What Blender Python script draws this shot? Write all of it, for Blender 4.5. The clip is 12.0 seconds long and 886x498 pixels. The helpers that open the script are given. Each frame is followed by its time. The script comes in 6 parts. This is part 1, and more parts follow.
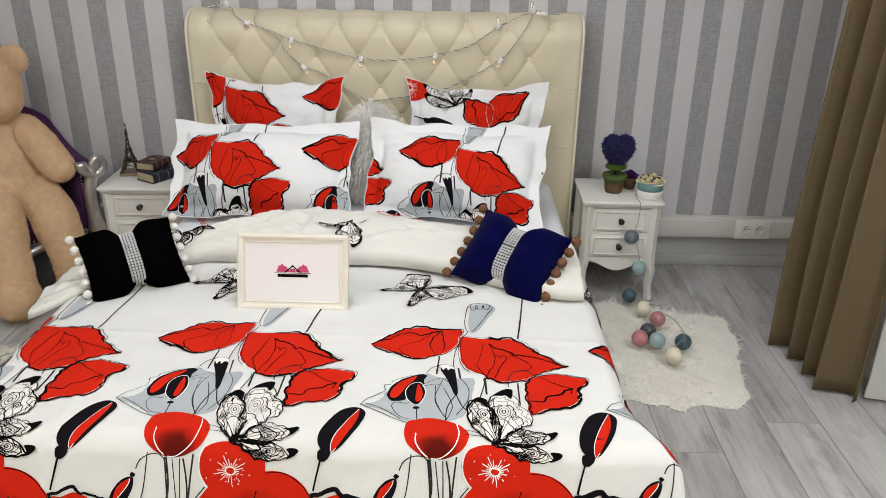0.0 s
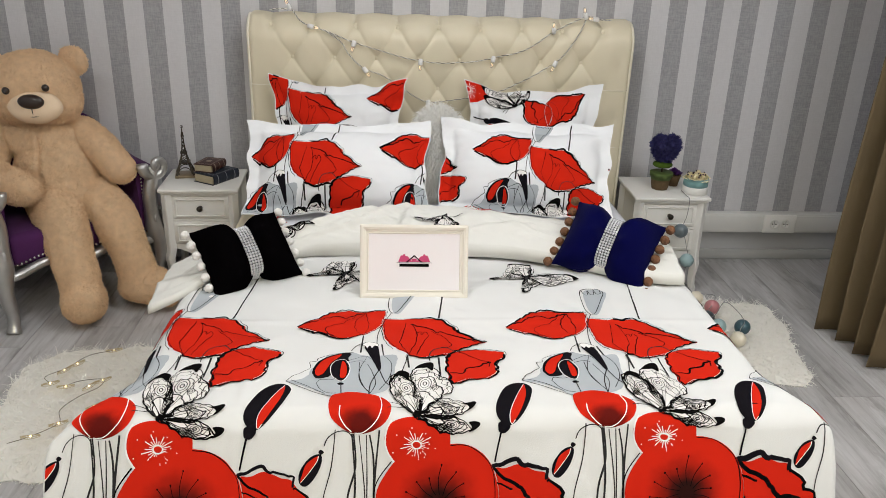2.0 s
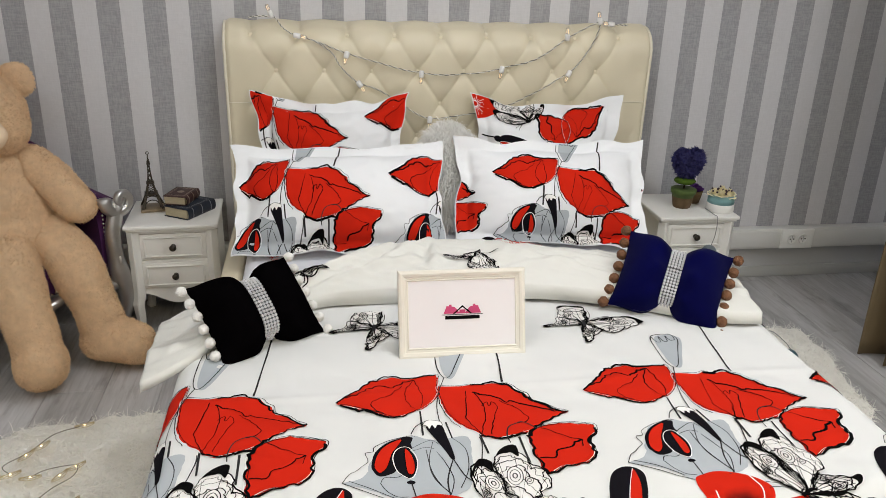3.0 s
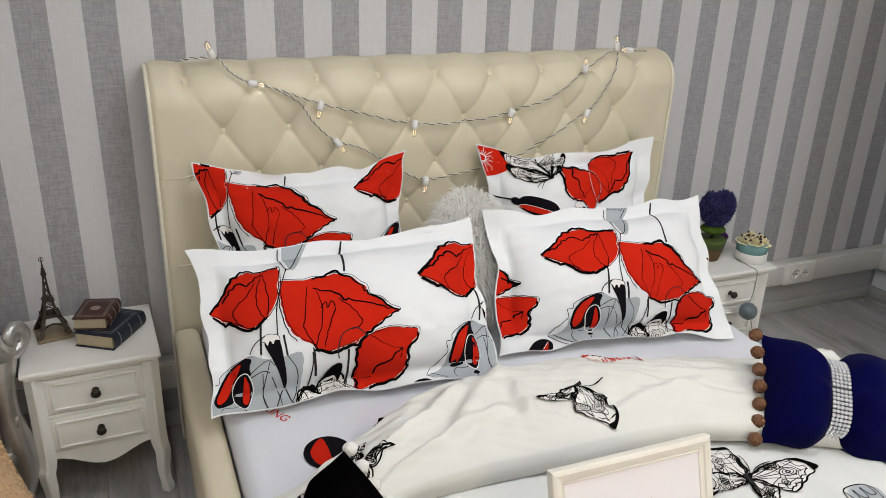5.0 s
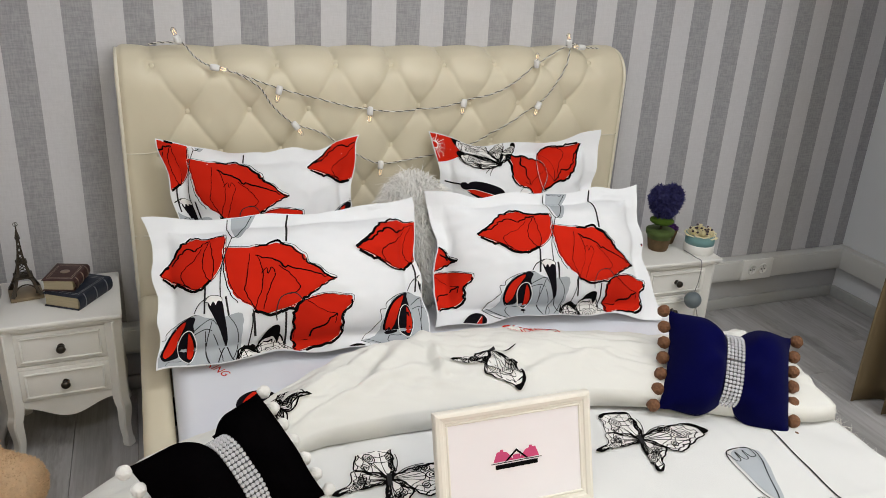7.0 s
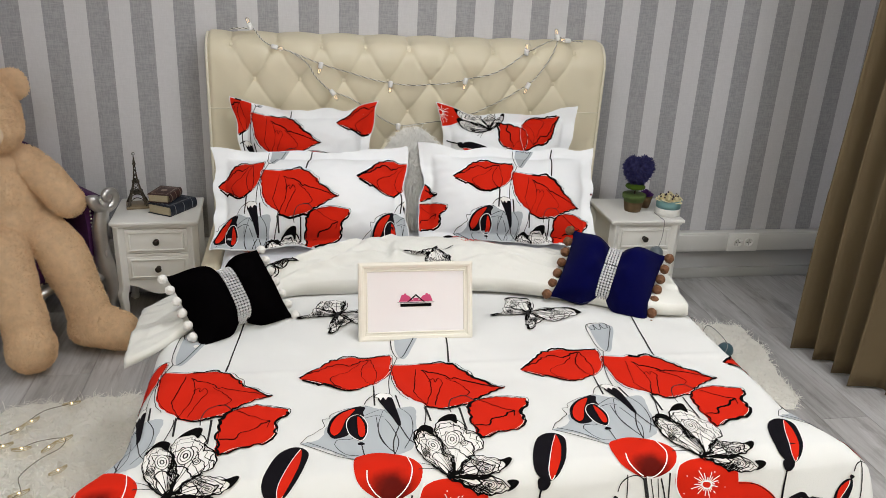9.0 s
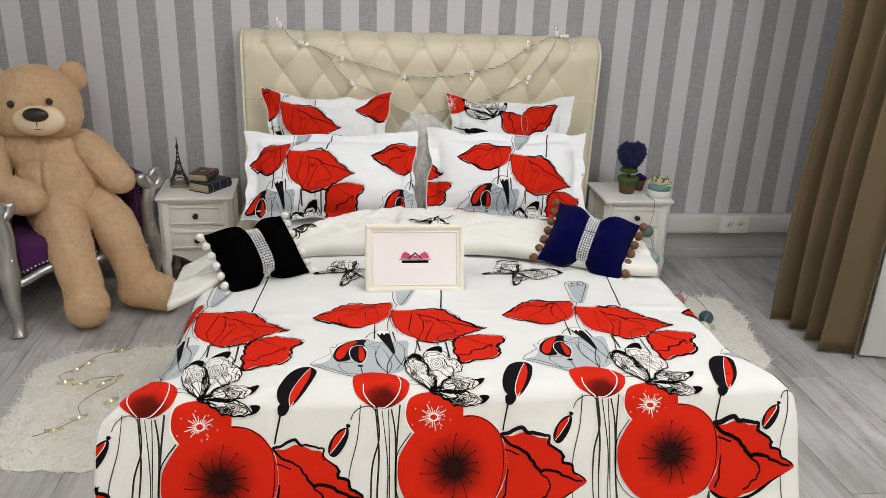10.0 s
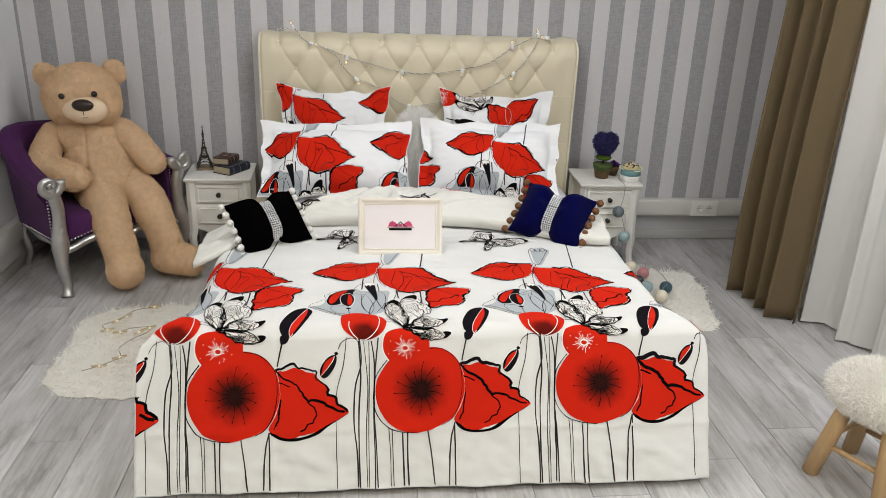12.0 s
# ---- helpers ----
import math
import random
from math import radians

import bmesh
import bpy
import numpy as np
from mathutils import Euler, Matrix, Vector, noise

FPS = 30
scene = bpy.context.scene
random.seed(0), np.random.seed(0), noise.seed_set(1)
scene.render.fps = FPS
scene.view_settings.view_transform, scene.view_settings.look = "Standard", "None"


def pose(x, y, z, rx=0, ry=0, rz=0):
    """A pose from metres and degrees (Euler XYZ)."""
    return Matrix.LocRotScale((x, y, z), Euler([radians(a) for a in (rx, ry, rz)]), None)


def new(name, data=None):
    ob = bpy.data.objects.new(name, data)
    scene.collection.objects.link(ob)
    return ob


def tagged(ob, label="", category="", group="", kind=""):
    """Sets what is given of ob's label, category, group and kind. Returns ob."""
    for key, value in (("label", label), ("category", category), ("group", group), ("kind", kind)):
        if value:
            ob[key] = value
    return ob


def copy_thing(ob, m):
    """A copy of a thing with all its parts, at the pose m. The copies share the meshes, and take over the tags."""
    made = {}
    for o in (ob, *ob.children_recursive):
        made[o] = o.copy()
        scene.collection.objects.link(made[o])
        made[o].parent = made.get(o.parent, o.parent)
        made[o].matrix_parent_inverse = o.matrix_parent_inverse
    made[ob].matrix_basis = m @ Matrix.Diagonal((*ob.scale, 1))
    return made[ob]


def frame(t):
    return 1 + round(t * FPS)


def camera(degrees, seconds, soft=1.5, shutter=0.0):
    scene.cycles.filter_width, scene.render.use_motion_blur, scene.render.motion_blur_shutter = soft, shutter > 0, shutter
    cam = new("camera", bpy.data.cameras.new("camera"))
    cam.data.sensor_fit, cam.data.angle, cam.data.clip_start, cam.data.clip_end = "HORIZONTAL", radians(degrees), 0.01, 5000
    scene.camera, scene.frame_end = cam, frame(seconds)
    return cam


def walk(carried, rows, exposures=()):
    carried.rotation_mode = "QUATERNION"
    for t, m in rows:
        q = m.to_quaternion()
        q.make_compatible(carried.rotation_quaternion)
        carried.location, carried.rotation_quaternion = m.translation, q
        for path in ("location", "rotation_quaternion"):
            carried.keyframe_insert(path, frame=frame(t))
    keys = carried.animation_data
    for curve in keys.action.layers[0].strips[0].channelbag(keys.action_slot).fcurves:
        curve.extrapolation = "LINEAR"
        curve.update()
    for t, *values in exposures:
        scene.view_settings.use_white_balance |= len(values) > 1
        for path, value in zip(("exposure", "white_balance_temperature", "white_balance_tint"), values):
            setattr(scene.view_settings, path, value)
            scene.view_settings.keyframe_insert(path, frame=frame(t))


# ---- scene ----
cam = camera(58.5, 12.0, soft=0.6)
METRES, EYE, TILT, LEAN, TURN = 4.72, 1.63, 0.0, 0.0, 1.0
ROWS = [
    (0.0, 0.0, 0.0, 0.0, 0.32, -23.3, -0.75),
    (0.5, -0.0219, -0.0349, 0.0028, -0.7, -23.19, -1.08),
    (1.0, -0.0717, -0.0555, 0.001, -1.76, -22.96, -1.39),
    (1.5, -0.1035, -0.0582, -0.0004, -2.88, -22.57, -1.67),
    (2.0, -0.1208, -0.0228, -0.009, -4.48, -22.18, -1.71),
    (2.5, -0.1425, 0.0195, -0.0144, -6.83, -21.81, -1.66),
    (3.0, -0.1808, 0.07, -0.02, -9.92, -21.56, -1.65),
    (5.0, -0.2663, 0.2681, -0.0088, -23.22, -22.19, -1.88),
    (5.5, -0.27, 0.2817, -0.0063, -24.95, -22.56, -1.9),
    (6.0, -0.2667, 0.2783, -0.0063, -26.02, -22.75, -2.01),
    (6.5, -0.2521, 0.2532, -0.0068, -24.62, -22.35, -2.42),
    (7.0, -0.2353, 0.2159, -0.0095, -21.24, -22.0, -2.93),
    (9.0, -0.1716, 0.0176, -0.0062, -10.63, -21.19, -2.66),
    (9.5, -0.1648, -0.0288, -0.0075, -9.07, -21.1, -2.4),
    (10.0, -0.1578, -0.0688, -0.0029, -8.0, -21.05, -2.13),
    (10.5, -0.141, -0.1081, -0.0013, -7.31, -21.01, -1.9),
    (11.0, -0.1321, -0.1441, 0.0026, -6.8, -21.15, -1.89),
    (11.5, -0.1352, -0.1642, 0.0096, -6.41, -21.29, -1.93),
    (12.0, -0.1363, -0.1788, 0.0145, -6.18, -21.33, -1.96),
]
walk(cam, [(t, pose(0, 0, EYE, TILT, LEAN, TURN) @ pose(METRES * x, METRES * y, METRES * z, 90 + pitch, roll, yaw)) for t, x, y, z, yaw, pitch, roll in ROWS])
from mathutils.geometry import delaunay_2d_cdt

scene.view_settings.exposure = 0.0

# ---- world ----
world = bpy.data.worlds.new("evening_sky")
world.use_nodes = True
scene.world = world
sky = world.node_tree.nodes.new("ShaderNodeTexSky")
sky.sky_type, sky.sun_disc = "NISHITA", False
sky.sun_elevation, sky.sun_rotation = radians(20), radians(90)
world.node_tree.links.new(sky.outputs[0], world.node_tree.nodes["Background"].inputs[0])
world.node_tree.nodes["Background"].inputs[1].default_value = 0.1

COOL, WARM = (0.96, 0.985, 1.0), (1.0, 0.87, 0.53)
PANELS = [(-0.35, 2.25, 13, COOL), (-1.65, 0.9, 13, COOL), (1.10, 1.1, 22, COOL), (1.45, -0.9, 20, COOL), (-0.55, -0.9, 29, WARM)]


# ---- materials ----
def mat(name, color, rough=0.6, metal=0.0, vary=0.12, scale=8.0, bump=0.0, bump_scale=60.0, sheen=0.0, stretch=(1, 1, 1), fine=0.0, subsurf=0.0, gloss=None, crease=0.0):
    """A surface with blotches at one scale, grain at another and a fine relief."""
    m = bpy.data.materials.new(name)
    m.use_nodes = True
    nt = m.node_tree
    b = nt.nodes["Principled BSDF"]
    b.inputs["Roughness"].default_value = rough
    b.inputs["Metallic"].default_value = metal
    b.inputs["Specular IOR Level"].default_value = gloss if gloss is not None else 0.5 if rough < 0.8 else 0.15
    b.inputs["Sheen Weight"].default_value = sheen
    co = nt.nodes.new("ShaderNodeTexCoord")
    mp = nt.nodes.new("ShaderNodeMapping")
    mp.inputs["Scale"].default_value = stretch
    nt.links.new(co.outputs["Object"], mp.inputs[0])
    n1 = nt.nodes.new("ShaderNodeTexNoise")
    n1.inputs["Scale"].default_value, n1.inputs["Detail"].default_value = scale, 4
    n2 = nt.nodes.new("ShaderNodeTexNoise")
    n2.inputs["Scale"].default_value, n2.inputs["Detail"].default_value = bump_scale, 3
    nt.links.new(mp.outputs[0], n1.inputs[0])
    nt.links.new(mp.outputs[0], n2.inputs[0])
    mix = nt.nodes.new("ShaderNodeMix")
    mix.data_type = "RGBA"
    mix.inputs[6].default_value = (*[c * (1 - vary) for c in color], 1)
    mix.inputs[7].default_value = (*[min(1, c * (1 + vary)) for c in color], 1)
    if fine:
        add = nt.nodes.new("ShaderNodeMath")
        add.operation = "MULTIPLY_ADD"
        nt.links.new(n2.outputs[0], add.inputs[0])
        add.inputs[1].default_value = fine
        sub = nt.nodes.new("ShaderNodeMath")
        sub.operation = "SUBTRACT"
        nt.links.new(n1.outputs[0], sub.inputs[0])
        sub.inputs[1].default_value = fine / 2
        nt.links.new(sub.outputs[0], add.inputs[2])
        nt.links.new(add.outputs[0], mix.inputs[0])
    else:
        nt.links.new(n1.outputs[0], mix.inputs[0])
    nt.links.new(mix.outputs[2], b.inputs["Base Color"])
    if bump:
        bp = nt.nodes.new("ShaderNodeBump")
        bp.inputs["Strength"].default_value, bp.inputs["Distance"].default_value = bump, 0.004
        nt.links.new(n2.outputs[0], bp.inputs["Height"])
        nt.links.new(bp.outputs[0], b.inputs["Normal"])
    if crease:
        n3 = nt.nodes.new("ShaderNodeTexNoise")
        n3.inputs["Scale"].default_value, n3.inputs["Detail"].default_value, n3.inputs["Distortion"].default_value = 6, 1.5, 0.5
        nt.links.new(co.outputs["Object"], n3.inputs[0])
        b3 = nt.nodes.new("ShaderNodeBump")
        b3.inputs["Strength"].default_value, b3.inputs["Distance"].default_value = crease, 0.03
        nt.links.new(n3.outputs[0], b3.inputs["Height"])
        if bump:
            nt.links.new(b3.outputs[0], bp.inputs["Normal"])
        else:
            nt.links.new(b3.outputs[0], b.inputs["Normal"])
    if subsurf:
        b.inputs["Subsurface Weight"].default_value = subsurf
        b.inputs["Subsurface Radius"].default_value = (0.01, 0.008, 0.006)
    return m


def wallpaper(name):
    """Upright stripes 0.0875 wide: plain pale ones and darker ones with a linen weave."""
    m = mat(name, (0.5, 0.5, 0.5), 0.75, bump=0.15, bump_scale=300)
    nt = m.node_tree
    b = nt.nodes["Principled BSDF"]
    geo = nt.nodes.new("ShaderNodeNewGeometry")
    sep = nt.nodes.new("ShaderNodeSeparateXYZ")
    nt.links.new(geo.outputs["Position"], sep.inputs[0])

    def math_node(op, a, bb, c=None):
        n = nt.nodes.new("ShaderNodeMath")
        n.operation = op
        for i, v in enumerate((a, bb, c)):
            if v is None:
                continue
            if isinstance(v, (int, float)):
                n.inputs[i].default_value = v
            else:
                nt.links.new(v, n.inputs[i])
        return n.outputs[0]

    ph = math_node("FRACT", math_node("MULTIPLY_ADD", sep.outputs[0], 1 / STRIPE, -STRIPE_AT / STRIPE), 0)
    dark = math_node("LESS_THAN", ph, 0.5)
    weave = nt.nodes.new("ShaderNodeTexNoise")
    weave.inputs["Scale"].default_value, weave.inputs["Detail"].default_value = 1.0, 3
    mp = nt.nodes.new("ShaderNodeMapping")
    mp.inputs["Scale"].default_value = (240, 240, 40)
    nt.links.new(geo.outputs["Position"], mp.inputs[0])
    nt.links.new(mp.outputs[0], weave.inputs[0])
    weave2 = nt.nodes.new("ShaderNodeTexNoise")
    weave2.inputs["Scale"].default_value, weave2.inputs["Detail"].default_value = 1.0, 3
    mp2 = nt.nodes.new("ShaderNodeMapping")
    mp2.inputs["Scale"].default_value = (34, 34, 300)
    nt.links.new(geo.outputs["Position"], mp2.inputs[0])
    nt.links.new(mp2.outputs[0], weave2.inputs[0])
    w = math_node("ADD", weave.outputs[0], weave2.outputs[0])
    ramp = nt.nodes.new("ShaderNodeValToRGB")
    ramp.color_ramp.elements[0].position, ramp.color_ramp.elements[1].position = 0.38, 0.62
    ramp.color_ramp.elements[0].color = (0.295, 0.29, 0.305, 1)
    ramp.color_ramp.elements[1].color = (0.39, 0.385, 0.40, 1)
    half = math_node("MULTIPLY", w, 0.5)
    nt.links.new(half, ramp.inputs[0])
    ramp2 = nt.nodes.new("ShaderNodeValToRGB")
    ramp2.color_ramp.elements[0].position, ramp2.color_ramp.elements[1].position = 0.3, 0.7
    ramp2.color_ramp.elements[0].color = (0.575, 0.565, 0.58, 1)
    ramp2.color_ramp.elements[1].color = (0.64, 0.63, 0.645, 1)
    nt.links.new(half, ramp2.inputs[0])
    mix = nt.nodes.new("ShaderNodeMix")
    mix.data_type = "RGBA"
    nt.links.new(dark, mix.inputs[0])
    nt.links.new(ramp2.outputs[0], mix.inputs[6])
    nt.links.new(ramp.outputs[0], mix.inputs[7])
    nt.links.new(mix.outputs[2], b.inputs["Base Color"])
    return m


def plank_wood(name):
    """White-washed grey boards with streaks along y and a tone of its own for each board."""
    m = mat(name, (0.4, 0.4, 0.4), 0.42, bump=0.12, bump_scale=40)
    nt = m.node_tree
    b = nt.nodes["Principled BSDF"]
    info = nt.nodes.new("ShaderNodeObjectInfo")
    geo = nt.nodes.new("ShaderNodeNewGeometry")
    off = nt.nodes.new("ShaderNodeVectorMath")
    off.operation = "MULTIPLY_ADD"
    nt.links.new(info.outputs["Random"], off.inputs[0])
    off.inputs[1].default_value = (7, 31, 3)
    nt.links.new(geo.outputs["Position"], off.inputs[2])
    layers = []
    for scale, detail in (((70, 3.0, 1), 5), ((9, 1.6, 1), 5), ((11, 3.2, 1), 5)):
        mp = nt.nodes.new("ShaderNodeMapping")
        mp.inputs["Scale"].default_value = scale
        nt.links.new(off.outputs[0], mp.inputs[0])
        nz = nt.nodes.new("ShaderNodeTexNoise")
        nz.inputs["Scale"].default_value, nz.inputs["Detail"].default_value, nz.inputs["Roughness"].default_value = 1, detail, 0.65
        nt.links.new(mp.outputs[0], nz.inputs[0])
        layers.append(nz.outputs[0])
    ramp = nt.nodes.new("ShaderNodeValToRGB")
    e = ramp.color_ramp.elements
    e[0].position, e[1].position = 0.30, 0.62
    e[0].color, e[1].color = (0.36, 0.35, 0.345, 1), (0.55, 0.54, 0.545, 1)
    nt.links.new(layers[1], ramp.inputs[0])
    ramp2 = nt.nodes.new("ShaderNodeValToRGB")
    e = ramp2.color_ramp.elements
    e[0].position, e[1].position = 0.30, 0.55
    e[0].color, e[1].color = (0.78, 0.765, 0.76, 1), (1, 1, 1, 1)
    nt.links.new(layers[0], ramp2.inputs[0])
    ramp3 = nt.nodes.new("ShaderNodeValToRGB")
    e = ramp3.color_ramp.elements
    e[0].position, e[1].position = 0.34, 0.46
    e[0].color, e[1].color = (0.70, 0.685, 0.675, 1), (1, 1, 1, 1)
    nt.links.new(layers[2], ramp3.inputs[0])
    tone = nt.nodes.new("ShaderNodeMapRange")
    tone.inputs[3].default_value, tone.inputs[4].default_value = 0.90, 1.08
    nt.links.new(info.outputs["Random"], tone.inputs[0])
    cur = ramp.outputs[0]
    for nxt in (ramp2.outputs[0], ramp3.outputs[0], tone.outputs[0]):
        mx = nt.nodes.new("ShaderNodeMix")
        mx.data_type, mx.blend_type = "RGBA", "MULTIPLY"
        mx.inputs[0].default_value = 1
        nt.links.new(cur, mx.inputs[6])
        nt.links.new(nxt, mx.inputs[7])
        cur = mx.outputs[2]
    nt.links.new(cur, b.inputs["Base Color"])
    return m


def fur_mat(name, color, vary=0.1, scale=12.0, through_light=0.45):
    """Hair: a rough coat that lets part of the light through."""
    m = mat(name, color, 0.95, vary=vary, scale=scale)
    nt = m.node_tree
    b = nt.nodes["Principled BSDF"]
    t = nt.nodes.new("ShaderNodeBsdfTranslucent")
    nt.links.new(b.inputs["Base Color"].links[0].from_socket, t.inputs[0])
    mx = nt.nodes.new("ShaderNodeMixShader")
    mx.inputs[0].default_value = through_light
    nt.links.new(b.outputs[0], mx.inputs[1])
    nt.links.new(t.outputs[0], mx.inputs[2])
    nt.links.new(mx.outputs[0], nt.nodes["Material Output"].inputs[0])
    return m


def glow(name, color, strength):
    m = bpy.data.materials.new(name)
    m.use_nodes = True
    b = m.node_tree.nodes["Principled BSDF"]
    b.inputs["Base Color"].default_value = (*color, 1)
    b.inputs["Emission Color"].default_value = (*color, 1)
    b.inputs["Emission Strength"].default_value = strength
    return m


def ink_centre(name, color, centre, radius, dark=(0.006, 0.003, 0.003)):
    """Red printing ink that runs to black round a centre of the design; the design's own metres lie in the UV map."""
    m = mat(name, color, 0.9, gloss=0.08, vary=0.06, scale=6, bump=0.1, bump_scale=400)
    nt = m.node_tree
    b = nt.nodes["Principled BSDF"]
    uv = nt.nodes.new("ShaderNodeUVMap")
    uv.uv_map = "design"
    dist = nt.nodes.new("ShaderNodeVectorMath")
    dist.operation = "DISTANCE"
    dist.inputs[1].default_value = (*centre, 0)
    nt.links.new(uv.outputs[0], dist.inputs[0])
    nz = nt.nodes.new("ShaderNodeTexNoise")
    nz.inputs["Scale"].default_value = 30
    nt.links.new(uv.outputs[0], nz.inputs[0])
    wob = nt.nodes.new("ShaderNodeMath")
    wob.operation = "MULTIPLY_ADD"
    wob.inputs[1].default_value = 0.03
    nt.links.new(nz.outputs[0], wob.inputs[0])
    nt.links.new(dist.outputs["Value"], wob.inputs[2])
    rng_node = nt.nodes.new("ShaderNodeMapRange")
    rng_node.interpolation_type = "SMOOTHSTEP"
    rng_node.inputs[1].default_value, rng_node.inputs[2].default_value = 0.034, radius
    nt.links.new(wob.outputs[0], rng_node.inputs[0])
    old = b.inputs["Base Color"].links[0].from_socket
    mx = nt.nodes.new("ShaderNodeMix")
    mx.data_type = "RGBA"
    nt.links.new(rng_node.outputs[0], mx.inputs[0])
    mx.inputs[6].default_value = (*dark, 1)
    nt.links.new(old, mx.inputs[7])
    nt.links.new(mx.outputs[2], b.inputs["Base Color"])
    return m


STRIPE, STRIPE_AT = 0.17215, 0.7315
RED = (0.57, 0.018, 0.006)
M_PAPER = wallpaper("striped_wallpaper")
M_WHITE_WALL = mat("white_wall_paint", (0.74, 0.75, 0.77), 0.85, vary=0.03, scale=2, bump=0.1, bump_scale=120)
M_GREY_WALL = mat("pale_grey_wall_paint", (0.50, 0.50, 0.51), 0.8, vary=0.05, scale=3, bump=0.1, bump_scale=120)
M_SKIRT = mat("pale_grey_skirting", (0.46, 0.46, 0.45), 0.5, vary=0.1, scale=5, stretch=(1, 8, 8))
M_DUCT = mat("white_plastic_duct", (0.68, 0.67, 0.645), 0.45, vary=0.03, scale=4)
M_PLANK = plank_wood("whitewashed_laminate")
M_JOINT = mat("dark_floor_joint", (0.34, 0.335, 0.33), 0.9)
M_LEATHER = mat("cream_leatherette", (0.68, 0.61, 0.455), 0.42, vary=0.05, scale=3, bump=0.12, bump_scale=450)
M_PIPING = mat("pale_cream_piping", (0.74, 0.69, 0.57), 0.45, vary=0.05)
M_COTTON = mat("white_cotton", (0.715, 0.715, 0.705), 0.92, crease=0.42, vary=0.025, scale=5, bump=0.25, bump_scale=500, sheen=0.0)
M_PILLOWCASE = mat("crisp_white_cotton", (0.82, 0.83, 0.85), 0.9, crease=0.30, vary=0.02, scale=5, bump=0.2, bump_scale=500)
M_BACKCOTTON = mat("ivory_cotton", (0.73, 0.72, 0.68), 0.92, crease=0.6, vary=0.03, scale=5, bump=0.25, bump_scale=500, sheen=0.0)
M_SHEET = mat("pale_grey_sheet_cotton", (0.74, 0.75, 0.80), 0.92, vary=0.02, scale=5, bump=0.2, bump_scale=500, sheen=0.0)
M_RED = mat("red_print", RED, 0.9, gloss=0.08, vary=0.10, scale=9, bump=0.15, bump_scale=500)
M_BLACK = mat("black_print", (0.0028, 0.0026, 0.0028), 0.9, gloss=0.05, vary=0.2, bump=0.1, bump_scale=500)
M_CHARCOAL = mat("charcoal_print", (0.0075, 0.0065, 0.009), 0.9, gloss=0.05, vary=0.2, bump=0.1, bump_scale=500)
M_GREYINK = mat("grey_print", (0.42, 0.45, 0.48), 0.88, vary=0.06, scale=12, bump=0.15, bump_scale=500)
M_LINEGREY = mat("grey_line_print", (0.030, 0.029, 0.031), 0.9, gloss=0.05, vary=0.2)
M_WHITEINK = mat("white_print", (0.84, 0.82, 0.80), 0.88, vary=0.03)
M_LARGE = ink_centre("red_poppy_print", RED, (0.056, 0.336), 0.125, (0.022, 0.005, 0.004))
M_BELL = ink_centre("red_bell_print", RED, (-0.130, 0.520), 0.085, (0.10, 0.006, 0.004))
M_WOOD_WHITE = mat("white_lacquered_wood", (0.78, 0.765, 0.735), 0.38, vary=0.03, scale=6, bump=0.05, bump_scale=50)
M_KNOB = mat("dark_bronze_knob", (0.05, 0.042, 0.035), 0.35, metal=0.8, vary=0.3, scale=60)
# near black for feet and frame backing, and painted shade in drawer gaps
M_GAP = mat("black_and_gap_shade", (0.02, 0.02, 0.02), 0.9)


# ---- building helpers ----
def link_mesh(name, data, material, parent=None, label=""):
    ob = new(name, data)
    for m in material if isinstance(material, (list, tuple)) else [material]:
        data.materials.append(m)
    if parent is not None:
        ob.parent = parent
    if label:
        ob["label"] = label
    return ob


def part(name, geo, material, parent=None, label="", smooth=True):
    """One mesh object out of a bmesh or of (verts, faces)."""
    data = bpy.data.meshes.new(name)
    if isinstance(geo, bmesh.types.BMesh):
        geo.to_mesh(data)
        geo.free()
    else:
        data.from_pydata([tuple(v) for v in geo[0]], [], [tuple(f) for f in geo[1]])
    if smooth:
        data.polygons.foreach_set("use_smooth", [True] * len(data.polygons))
    data.update()
    return link_mesh(name, data, material, parent, label)


def thing(name, label, category, group="", at=(0, 0, 0), turn=0):
    ob = new(name)
    ob.empty_display_size = 0.1
    ob.matrix_basis = pose(*at, 0, 0, turn)
    return tagged(ob, label, category, group)


def rbox(sx, sy, sz, bev=0.004, at=(0, 0, 0), seg=2):
    """A box with rounded edges; at is the middle of its underside."""
    bm = bmesh.new()
    bmesh.ops.create_cube(bm, size=1)
    bmesh.ops.scale(bm, vec=(sx, sy, sz), verts=bm.verts)
    if bev:
        bmesh.ops.bevel(bm, geom=bm.edges[:], offset=bev, segments=seg, affect="EDGES", profile=0.5)
    bmesh.ops.translate(bm, vec=(at[0], at[1], at[2] + sz / 2), verts=bm.verts)
    return bm


def merged(*bms):
    out = bmesh.new()
    for b in bms:
        tmp = bpy.data.meshes.new("tmp")
        b.to_mesh(tmp)
        b.free()
        out.from_mesh(tmp)
        bpy.data.meshes.remove(tmp)
    return out


def moved(geo, m):
    if isinstance(geo, bmesh.types.BMesh):
        geo.transform(m)
        return geo
    return [m @ Vector(v) for v in geo[0]], geo[1]


def join_geo(*geos):
    verts, faces = [], []
    for v, f in geos:
        k = len(verts)
        verts += [tuple(p) for p in v]
        faces += [tuple(i + k for i in q) for q in f]
    return verts, faces


